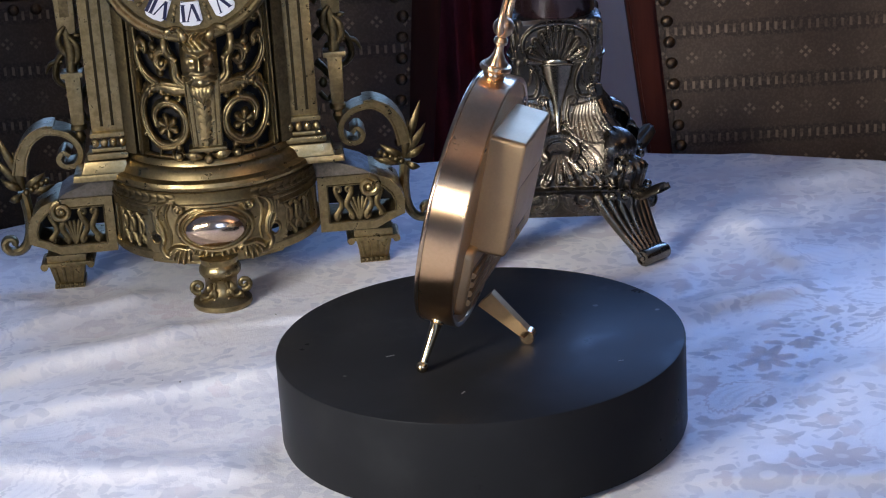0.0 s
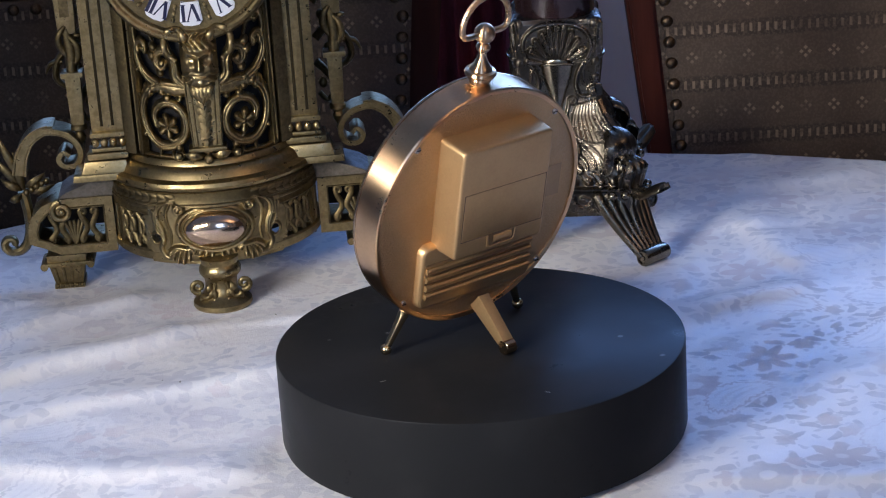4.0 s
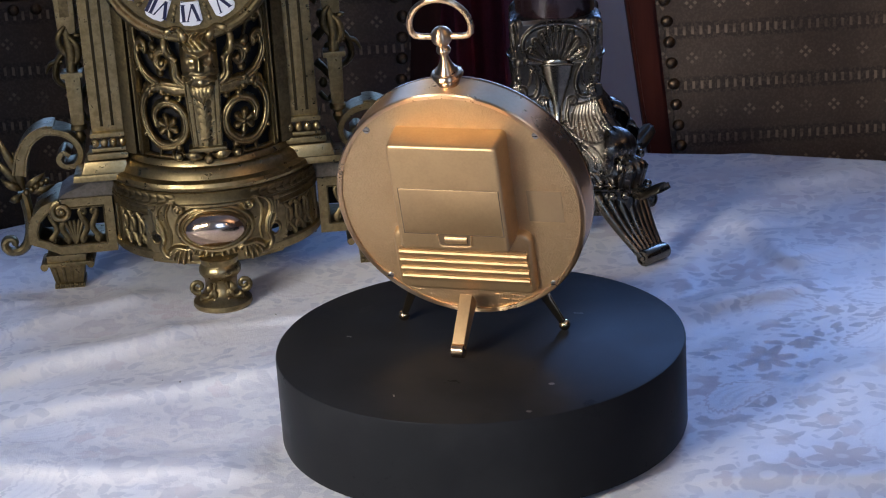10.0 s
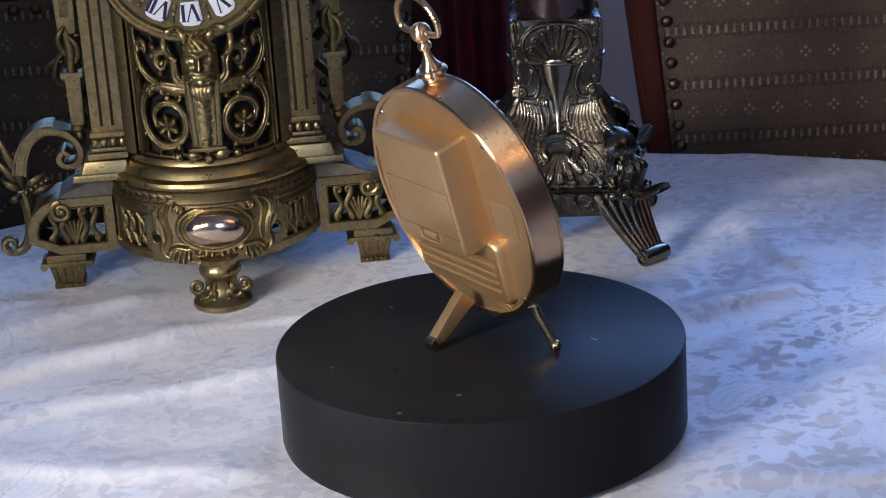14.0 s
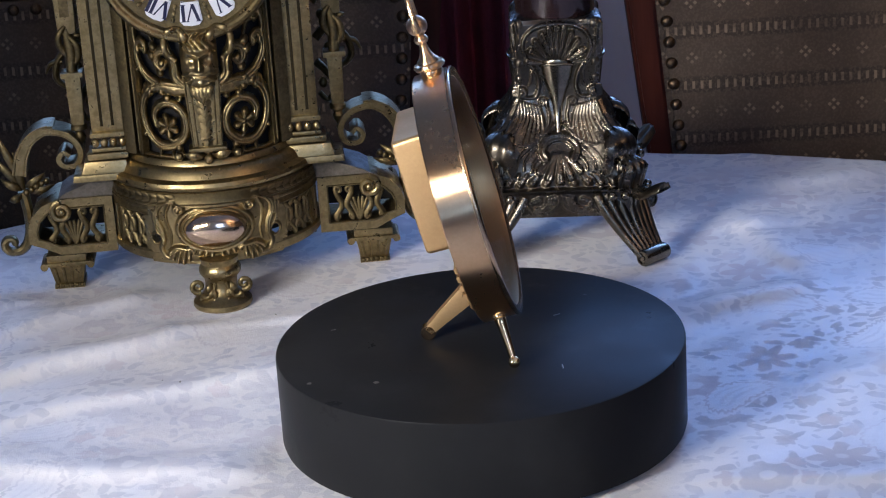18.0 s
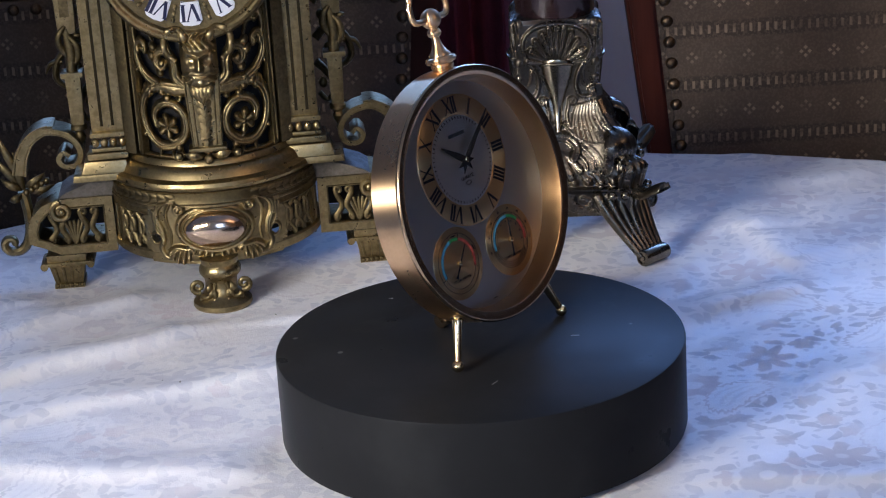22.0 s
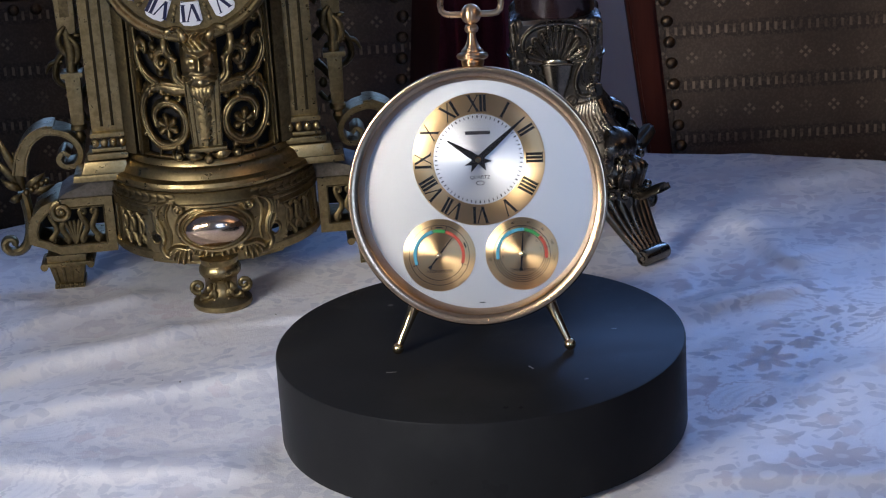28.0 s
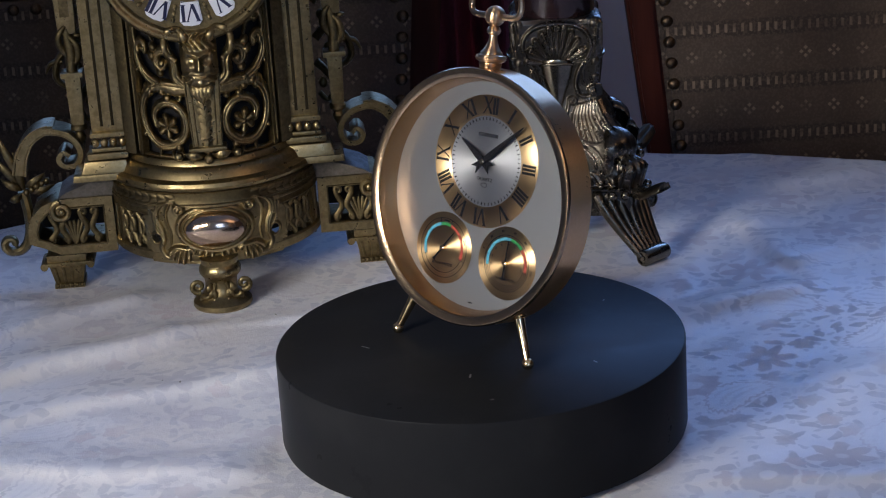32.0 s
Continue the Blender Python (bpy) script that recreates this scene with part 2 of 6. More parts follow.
BACK_GOLD = surface("textured_gold_plastic", (0.66, 0.44, 0.23), (0.60, 0.39, 0.20), (0.34, 0.42), 0.9, 800, 40, 0.6, 0.0011)
BOX_GOLD = surface("smooth_gold_plastic", (0.62, 0.405, 0.20), (0.57, 0.37, 0.18), (0.45, 0.50), 0.92, 600, 40, 0.03, 0.0001)
SILVER_DIAL = surface("brushed_silver_dial", (0.74, 0.73, 0.72), (0.72, 0.71, 0.70), (0.31, 0.32), 1.0, 900, 20, 0, 0.0001)
SILVER_SPUN = surface("spun_silver_dial", (0.74, 0.73, 0.73), (0.72, 0.71, 0.71), (0.34, 0.35), 1.0, 900, 20, 0, 0.0001, aniso=0.6)
GOLD_SPUN = surface("spun_gold_dial", (0.66, 0.445, 0.225), (0.64, 0.43, 0.217), (0.33, 0.34), 1.0, 900, 20, 0, 0.0001, aniso=0.92)
BLACK_PAINT = plain("black_enamel", (0.010, 0.009, 0.010), 0.6, sheen=0.08)
BLUE_PAINT = plain("pale_blue_enamel", (0.10, 0.36, 0.48), 0.6, sheen=0.1)
GREEN_PAINT = plain("green_enamel", (0.04, 0.25, 0.07), 0.6, sheen=0.1)
RED_PAINT = plain("red_enamel", (0.46, 0.08, 0.05), 0.6, sheen=0.1)
STEEL = surface("small_steel", (0.45, 0.42, 0.40), (0.3, 0.28, 0.26), (0.25, 0.4), 1.0)
GLASS = glass_material()
PLATTER = platter_material()
CLOTH = cloth_material()
FABRIC = upholstery()
RED_WOOD = wood("polished_mahogany", (0.066, 0.015, 0.008), (0.034, 0.008, 0.004), 0.45, 0.0, 0.12)
DARK_WOOD = wood("dark_stained_wood", (0.022, 0.010, 0.011), (0.012, 0.006, 0.007), 0.22)
ANTIQUE = surface("antique_brass", (0.34, 0.258, 0.126), (0.225, 0.168, 0.081), (0.26, 0.46), 1.0, 330, 130, 0.22, 0.0003)
CHASED = surface("chased_brass", (0.34, 0.258, 0.125), (0.15, 0.111, 0.054), (0.28, 0.44), 1.0, 330, 70, 0.75, 0.0009)
ANTIQUE_DARK = surface("tarnished_brass", (0.21, 0.157, 0.075), (0.115, 0.086, 0.042), (0.38, 0.52), 1.0, 420, 80, 0.12, 0.0002)
DUSTY = surface("dusty_brass", (0.150, 0.128, 0.104), (0.085, 0.072, 0.056), (0.55, 0.75), 0.45, 500, 60, 0.2, 0.0003)
BOSS = surface("rubbed_brass_boss", (0.80, 0.60, 0.44), (0.72, 0.52, 0.36), (0.12, 0.2), 1.0, 200, 30, 0.03, 0.0001)
PEWTER = surface("antique_silvered_bronze", (0.180, 0.150, 0.114), (0.100, 0.084, 0.065), (0.24, 0.34), 1.0, 500, 60, 0.05, 0.0002)
PEWTER_BRIGHT = surface("rubbed_silvered_bronze", (0.30, 0.25, 0.18), (0.19, 0.16, 0.118), (0.20, 0.28), 1.0, 500, 90, 0.04, 0.0001)
ENAMEL = surface("white_enamel", (0.80, 0.80, 0.84), (0.74, 0.75, 0.80), (0.12, 0.2), 0.0, 200, 40, 0.02, 0.0001)
NUMERAL_BLUE = plain("blue_black_enamel", (0.012, 0.014, 0.05), 0.3)
NAIL = surface("aged_brass_nail", (0.20, 0.13, 0.075), (0.10, 0.065, 0.04), (0.32, 0.5), 1.0, 900, 200, 0.1)
WARM_WALL = surface("warm_brown_paint", (0.085, 0.045, 0.026), (0.070, 0.037, 0.021), (0.7, 0.85), 0.0, 120, 3, 0.1, 0.0005)
WALL = surface("grey_painted_plaster", (0.34, 0.33, 0.33), (0.30, 0.29, 0.29), (0.7, 0.85), 0.0, 120, 3, 0.1, 0.0005)
PALE_WALL = surface("pale_grey_plaster", (0.88, 0.85, 0.84), (0.85, 0.82, 0.81), (0.7, 0.85), 0.0, 120, 3, 0.1, 0.0005)
CURTAIN = surface("maroon_velvet", (0.200, 0.024, 0.040), (0.135, 0.017, 0.027), (0.7, 0.85), 0.0, 300, 12, 0.2)
FLOOR = wood("oak_floor", (0.16, 0.085, 0.045), (0.10, 0.05, 0.028), 0.4)
CEILING = surface("white_ceiling_paint", (0.88, 0.82, 0.78), (0.85, 0.79, 0.75), (0.8, 0.9), 0.0, 100, 3, 0.1)
WHITE_TRIM = surface("white_window_paint", (0.78, 0.78, 0.76), (0.72, 0.72, 0.70), (0.4, 0.5), 0.0)
BLACK_METAL = surface("black_lamp_metal", (0.03, 0.03, 0.03), (0.02, 0.02, 0.02), (0.4, 0.5), 0.5)


# ---- mesh helpers ----
def mesh_from(name, bm, material, sharp=0.62):
    bmesh.ops.recalc_face_normals(bm, faces=bm.faces)
    for f in bm.faces:
        f.smooth = True
    for e in bm.edges:
        if len(e.link_faces) == 2 and e.calc_face_angle(0) > sharp:
            e.smooth = False
    me = bpy.data.meshes.new(name)
    bm.to_mesh(me)
    bm.free()
    me.materials.append(material)
    return me


def islands(bm):
    """The loose pieces of a bmesh, each as a bmesh of its own."""
    left, out = set(bm.faces), []
    while left:
        stack, group = [left.pop()], []
        while stack:
            f = stack.pop()
            group.append(f)
            for e in f.edges:
                for g in e.link_faces:
                    if g in left:
                        left.discard(g)
                        stack.append(g)
        piece, made = bmesh.new(), {}
        for f in group:
            for v in f.verts:
                if v not in made:
                    made[v] = piece.verts.new(v.co)
            piece.faces.new([made[v] for v in f.verts])
        out.append(piece)
    bm.free()
    return out


def pieces(name, bm, material, parent, label="", m=None, sharp=0.9):
    """Links each loose piece of bm as a part of its own."""
    return [part(name, b, material, parent, label, m, sharp) for b in islands(bm)]


def part(name, bm, material, parent, label="", m=None, sharp=0.62):
    """Links bm as one mesh object under a thing or a part."""
    ob = new(name, bm if isinstance(bm, bpy.types.Mesh) else mesh_from(name, bm, material, sharp))
    ob.parent = parent
    if m is not None:
        ob.matrix_basis = m
    if label:
        ob["label"] = label
    return ob


def thing(name, label, category, m=None, group="", kind=""):
    ob = tagged(new(name), label, category, group, kind)
    ob.empty_display_size = 0.05
    if m is not None:
        ob.matrix_basis = m
    return ob


def solid(name, bm, material, label, category="", kind="structure", m=None):
    ob = tagged(new(name, mesh_from(name, bm, material)), label, category, "", kind)
    if m is not None:
        ob.matrix_basis = m
    return ob


def lathe(prof, n=64, bm=None, m=None, closed=False):
    """Turns a profile of (radius, height) round the z axis."""
    bm = bm or bmesh.new()
    rings = []
    for r, h in prof:
        if r < 1e-7:
            rings.append([bm.verts.new((0, 0, h))])
        else:
            rings.append([bm.verts.new((r * math.cos(2 * math.pi * i / n), r * math.sin(2 * math.pi * i / n), h)) for i in range(n)])
    pairs = list(zip(rings, rings[1:]))
    if closed:
        pairs.append((rings[-1], rings[0]))
    for a, b in pairs:
        for i in range(n):
            j = (i + 1) % n
            if len(a) == 1 and len(b) == 1:
                continue
            if len(a) == 1:
                bm.faces.new((a[0], b[j], b[i]))
            elif len(b) == 1:
                bm.faces.new((a[i], a[j], b[0]))
            else:
                bm.faces.new((a[i], a[j], b[j], b[i]))
    if m is not None:
        bm.verts.ensure_lookup_table()
        for v in [v for ring in rings for v in ring]:
            v.co = m @ v.co
    return bm


def box(sx, sy, sz, at=(0, 0, 0), bevel=0.0, bm=None, m=None, top=1.0):
    """A box round at; top scales its upper end."""
    bm = bm or bmesh.new()
    before = set(bm.verts)
    bmesh.ops.create_cube(bm, size=1)
    vs = [v for v in bm.verts if v not in before]
    for v in vs:
        k = top if v.co.z > 0 else 1.0
        v.co = Vector((v.co.x * sx * k, v.co.y * sy * k, v.co.z * sz))
    if bevel:
        es = list({e for v in vs for e in v.link_edges})
        bmesh.ops.bevel(bm, geom=es, offset=bevel, segments=2, profile=0.7, affect="EDGES")
        vs = [v for v in bm.verts if v not in before]
    mat = Matrix.Translation(at) if m is None else m @ Matrix.Translation(at)
    for v in vs:
        v.co = mat @ v.co
    return bm


def prism(pts, y0, y1, bm=None, m=None, bevel=0.0):
    """An outline in x, z given depth from y0 to y1."""
    bm = bm or bmesh.new()
    before = set(bm.verts)
    a = [bm.verts.new((x, y0, z)) for x, z in pts]
    b = [bm.verts.new((x, y1, z)) for x, z in pts]
    n = len(pts)
    bm.faces.new(a)
    bm.faces.new(b[::-1])
    for i in range(n):
        bm.faces.new((a[i], b[i], b[(i + 1) % n], a[(i + 1) % n]))
    if bevel:
        es = [e for e in bm.edges if e.verts[0] in a and e.verts[1] in a]
        bmesh.ops.bevel(bm, geom=es, offset=bevel, segments=2, affect="EDGES")
    if m is not None:
        for v in bm.verts:
            if v not in before:
                v.co = m @ v.co
    return bm


def sweep(path, rad, n=8, bm=None, flat=1.0, up=(0, -1, 0)):
    """A tube along a path; rad is a number or one for each point; flat squashes it along up."""
    bm = bm or bmesh.new()
    path = [Vector(p) for p in path]
    k = len(path)
    rads = [rad] * k if isinstance(rad, (int, float)) else list(rad)
    up = Vector(up)
    rings = []
    for i, p in enumerate(path):
        t = (path[min(i + 1, k - 1)] - path[max(i - 1, 0)])
        t = t.normalized() if t.length > 1e-9 else Vector((1, 0, 0))
        s = t.cross(up)
        s = s.normalized() if s.length > 1e-4 else t.orthogonal().normalized()
        w = s.cross(t)
        rings.append([bm.verts.new(p + (s * math.cos(2 * math.pi * j / n) + w * flat * math.sin(2 * math.pi * j / n)) * rads[i]) for j in range(n)])
    for a, b in zip(rings, rings[1:]):
        for j in range(n):
            bm.faces.new((a[j], a[(j + 1) % n], b[(j + 1) % n], b[j]))
    bm.faces.new(rings[0][::-1])
    bm.faces.new(rings[-1])
    return bm


def ball(at, r, bm=None, scale=(1, 1, 1), seg=12, m=None):
    bm = bm or bmesh.new()
    rot = m.to_3x3().to_4x4() if m is not None else Matrix.Identity(4)
    at = m @ Vector(at) if m is not None else Vector(at)
    bmesh.ops.create_uvsphere(bm, u_segments=seg, v_segments=max(6, seg // 2 + 2), radius=r, matrix=Matrix.Translation(at) @ rot @ Matrix.Diagonal((*scale, 1)))
    return bm


def spiral(cx, cz, r0, r1, a0, turns, n=22):
    """Points in x, z of a scroll that winds from radius r0 to r1; turns may be negative."""
    out = []
    for i in range(n):
        u = i / (n - 1)
        a = radians(a0) + 2 * math.pi * turns * u
        r = r0 * (1 - u) + r1 * u
        out.append((cx + r * math.cos(a), cz + r * math.sin(a)))
    return out


def bezier(p0, p1, p2, p3, n=12):
    out = []
    for i in range(n):
        u = i / (n - 1)
        v = 1 - u
        out.append(tuple(v ** 3 * a + 3 * v * v * u * b + 3 * v * u * u * c + u ** 3 * d for a, b, c, d in zip(p0, p1, p2, p3)))
    return out


STROKES = {"I": [((0, 0), (0, 1), 1.0)], "V": [((-0.34, 1), (0, 0), 1.0), ((0.34, 1), (0, 0), 0.45)], "X": [((-0.34, 1), (0.34, 0), 1.0), ((0.34, 1), (-0.34, 0), 0.45)]}


def roman(text, height, m, depth=0.0003, weight=0.13, squeeze=1.0, bm=None):
    """Roman figures made of strokes with serifs, standing on the x axis, centred, in the x, z plane."""
    bm = bm or bmesh.new()
    widths = {"I": 0.26, "V": 0.86, "X": 0.86}
    total = sum(widths[c] for c in text)
    x = -total / 2
    for c in text:
        cx = x + widths[c] / 2
        x += widths[c]
        for (ax, az), (bx, bz), w in STROKES[c]:
            hw = weight * w / 2
            quad = [(cx + ax - hw, az), (cx + ax + hw, az), (cx + bx + hw, bz), (cx + bx - hw, bz)]
            prism([(px * height * squeeze, pz * height) for px, pz in quad], -depth, 0, bm, m)
            for sx, sz in ((ax, az), (bx, bz)):
                if c == "V" and sz == 0:
                    continue
                z0 = sz - 0.035 if sz == 1 else sz
                quad = [(cx + sx - hw - 0.06, z0), (cx + sx + hw + 0.06, z0), (cx + sx + hw + 0.06, z0 + 0.035), (cx + sx - hw - 0.06, z0 + 0.035)]
                prism([(px * height * squeeze, pz * height) for px, pz in quad], -depth * 0.9, 0, bm, m)
    return bm


def lettering(text, size, m, depth=0.0002):
    """Flat letters of the built-in font, centred, in the x, z plane, as a mesh."""
    cu = bpy.data.curves.new("letters", "FONT")
    cu.body, cu.size, cu.align_x, cu.align_y, cu.extrude, cu.resolution_u = text, size, "CENTER", "CENTER", depth, 2
    ob = new("letters", cu)
    me = bpy.data.meshes.new_from_object(ob)
    bpy.data.objects.remove(ob)
    me.transform(m @ pose(0, 0, 0, 90, 0, 0))
    return me


# ---- the room ----
def wall_with_openings(name, x0, x1, z0, z1, holes, thick, m, label, paint=None):
    """A wall in the x, z plane with openings (hx0, hx1, hz0, hz1) in order of x."""
    bm = bmesh.new()
    pieces = []
    for a, b, c, d in holes:
        pieces += [(x0, a, z0, z1), (a, b, z0, c), (a, b, d, z1)]
        x0 = b
    pieces.append((x0, x1, z0, z1))
    for a, b, c, d in pieces:
        box(b - a, thick, d - c, ((a + b) / 2, thick / 2, (c + d) / 2), 0, bm)
    return solid(name, bm, paint or WALL, label, "wall", "structure", m)


Z0, Z1 = FLOOR_Z, FLOOR_Z + 2.6
NORTH_HOLES = [(-1.53, -0.43, 0.82, 1.72), (0.30, 1.60, 0.82, 1.72)]
REAR_HOLE = (0.035, 0.55, 0.284, 1.02)
wall_with_openings("wall_north", -2.4, 2.4, Z0, Z1, NORTH_HOLES, 0.12, pose(0, 2.5, 0), "pale grey plaster wall with two windows, behind the chairs", PALE_WALL)
wall_with_openings("wall_south", -2.4, 2.4, Z0, Z1, [REAR_HOLE], 0.12, pose(0, -2.08, 0), "plain grey plaster wall with a tall window")
wall_with_openings("wall_west", -1.96, 2.62, Z0, Z1, [], 0.12, pose(-2.4, 0, 0, 0, 0, 90), "plain grey plaster wall")
wall_with_openings("wall_east", -2.62, 1.96, Z0, Z1, [], 0.12, pose(2.4, 0, 0, 0, 0, -90), "plain brown painted wall", WARM_WALL)
bm = box(5.04, 4.74, 0.1, (0, 0.27, Z0 - 0.05))
solid("floor", bm, FLOOR, "brown oak floor in shade under the table", "floor")
bm = box(5.04, 4.74, 0.1, (0, 0.27, Z1 + 0.05))
solid("ceiling", bm, CEILING, "plain white painted ceiling", "ceiling")


def window_unit(name, w, h, m, bars, label):
    win = thing(name, label, "window", m, kind="structure")
    t = 0.045
    for sx in (-1, 1):
        part("window_frame", box(t, 0.06, h, (sx * (w - t) / 2, 0, 0), 0.004), WHITE_TRIM, win)
    for sz in (-1, 1):
        part("window_frame", box(w - 2 * t, 0.06, t, (0, 0, sz * (h - t) / 2), 0.004), WHITE_TRIM, win)
    for z in bars:
        part("glazing_bar", box(w - 2 * t, 0.04, 0.05 if z == -0.17 else 0.016, (0, 0, z), 0.003), WHITE_TRIM, win)
    pane = part("pane", box(w - 2 * t, 0.004, h - 2 * t, (0, 0.012, 0)), GLASS, win)
    pane.visible_shadow = False
    return win


window_unit("window_1", 1.10, 0.90, pose(-0.98, 2.56, 1.27, 0, 0, 0), (0.1,), "white framed window with cool daylight outside")
window_unit("window_3", 1.30, 0.90, pose(0.95, 2.56, 1.27, 0, 0, 0), (0.1,), "wide white framed window with cool daylight outside")
window_unit("window_2", 0.515, 0.736, pose(0.2925, -2.02, 0.652, 0, 0, 180), (-0.17, -0.27), "white framed window with a transom and daylight outside")


def drape():
    """A pleated curtain hanging behind the chairs."""
    bm = bmesh.new()
    x0, x1, n = -0.42, 0.098, 140
    rows = [Z0 + 0.02, Z0 + 0.9, Z1 - 0.2]
    cols = []
    for i in range(n + 1):
        u = i / n
        y = 0.022 * math.sin(u * 46) + 0.010 * math.sin(u * 91 + 1)
        cols.append([bm.verts.new((x0 + (x1 - x0) * u, y + off, z)) for off in (0, 0.006) for z in rows])
    k = len(rows)
    for a, b in zip(cols, cols[1:]):
        for s in (0, k):
            for j in range(k - 1):
                bm.faces.new((a[s + j], b[s + j], b[s + j + 1], a[s + j + 1]))
        bm.faces.new((a[0], a[k], b[k], b[0]))
        bm.faces.new((a[k - 1], b[k - 1], b[2 * k - 1], a[2 * k - 1]))
    bm.faces.new((cols[0][0], cols[0][1], cols[0][2], cols[0][5], cols[0][4], cols[0][3]))
    bm.faces.new((cols[-1][0], cols[-1][3], cols[-1][4], cols[-1][5], cols[-1][2], cols[-1][1]))
    c = thing("curtain", "dark maroon velvet curtain hanging in pleats before the wall", "curtain", pose(0, 1.9, 0))
    part("cloth", bm, CURTAIN, c)
    rod = sweep([(-0.5, 0, Z1 - 0.2), (0.2, 0, Z1 - 0.2)], 0.012, 10)
    part("rod", rod, BLACK_METAL, c)
    for x in (-0.45, 0.15):
        part("bracket", sweep([(x, 0.0, Z1 - 0.2), (x, 0.60, Z1 - 0.2)], 0.008, 8, up=(0, 0, 1)), BLACK_METAL, c)


drape()


# ---- the round table and its cloth ----
TC, TR = (0.0145, -0.195), 0.75
RIDGES = [((-0.345, 0.095), (-0.185, 0.197), 0.0070, 0.0085), ((-0.320, 0.040), (-0.120, 0.110), 0.0095, 0.0062), ((-0.34, -0.028), (-0.150, -0.052), 0.0080, 0.0042), ((-0.215, -0.088), (-0.105, -0.018), 0.0070, 0.0036),
          ((-0.335, 0.195), (-0.215, 0.290), 0.0100, 0.0062), ((0.100, -0.097), (0.260, -0.107), 0.0075, 0.0034), ((-0.170, 0.197), (-0.03, 0.190), 0.0050, 0.0030), ((0.146, 0.225), (0.172, 0.335), 0.0080, 0.0075),
          ((0.168, 0.330), (0.240, 0.345), 0.0090, 0.0060), ((0.205, 0.330), (0.236, 0.235), 0.0080, 0.0050), ((0.150, 0.158), (0.240, 0.205), 0.0070, 0.0034), ((-0.36, 0.250), (-0.28, 0.285), 0.0060, 0.0040),
          ((0.200, 0.420), (0.345, 0.462), 0.0080, 0.0035), ((0.20, 0.03), (0.36, 0.09), 0.0070, 0.0028), ((0.23, 0.25), (0.40, 0.33), 0.0080, 0.0040)]
CONTACTS = [(0.0, 0.0, 0.128), (-0.30, 0.30, 0.03), (-0.076, 0.32, 0.03), (-0.185, 0.245, 0.03), (-0.19, 0.37, 0.10), (0.067, 0.345, 0.11)]


def cloth_height(x, y):
    h = 0.0
    for (ax, ay), (bx, by), s, top in RIDGES:
        dx, dy = bx - ax, by - ay
        u = ((x - ax) * dx + (y - ay) * dy) / (dx * dx + dy * dy)
        w = max(0.0, 1 - max(0.0, abs(u - 0.5) - 0.3) * 2.2)
        off = ((x - ax) * dy - (y - ay) * dx) / math.hypot(dx, dy) + 0.004 * math.sin(u * 7)
        h += top * w * math.exp(-(off / s) ** 2) if off > 0 else top * w * math.exp(-(off / (s * 3.6)) ** 2)
    h += 0.0016 * (noise.noise(Vector((x * 14, y * 14, 3.0))) + 0.4)
    a, b = 0.95 * x + 0.30 * y, 0.95 * y - 0.30 * x
    h += 0.0048 * max(0.0, noise.noise(Vector((a * 6, b * 21, 7.0))) + 0.05) + 0.0005 * noise.noise(Vector((a * 22, b * 60, 11.0)))
    for cx, cy, r in CONTACTS:
        d = math.hypot(x - cx, y - cy)
        h *= min(1.0, max(0.0, (d - r) / 0.035))
    return max(h, 0.0)


def tablecloth():
    bm = bmesh.new()
    n = 540
    rings = []
    radii = [0.02 + 0.73 * i / 230 for i in range(231)]
    centre = bm.verts.new((TC[0], TC[1], TABLE_Z))
    for r in radii:
        ring = []
        for i in range(n):
            a = 2 * math.pi * i / n
            x, y = TC[0] + r * math.cos(a), TC[1] + r * math.sin(a)
            ring.append(bm.verts.new((x, y, TABLE_Z + cloth_height(x, y))))
        rings.append(ring)
    for k in range(1, 22):
        u = k / 21
        ring = []
        for i in range(n):
            a = 2 * math.pi * i / n
            wave = (0.012 + 0.022 * math.sin(a * 17 + 1.3 * math.sin(a * 3))) * u
            r = TR + 0.006 * min(1, 4 * u) + wave
            z = TABLE_Z - 0.004 * min(1.0, u * 6) - 0.30 * max(0.0, u - 0.03)
            ring.append(bm.verts.new((TC[0] + r * math.cos(a), TC[1] + r * math.sin(a), z)))
        rings.append(ring)
    for i in range(n):
        bm.faces.new((centre, rings[0][i], rings[0][(i + 1) % n]))
    for a, b in zip(rings, rings[1:]):
        for i in range(n):
            j = (i + 1) % n
            bm.faces.new((a[i], b[i], b[j], a[j]))
    ob = tagged(new("tablecloth", mesh_from("tablecloth", bm, CLOTH, 3.0)), "white floral damask tablecloth with soft creases on a round table", "tablecloth")
    mod = ob.modifiers.new("thickness", "SOLIDIFY")
    mod.thickness, mod.offset = 0.0012, -1.0


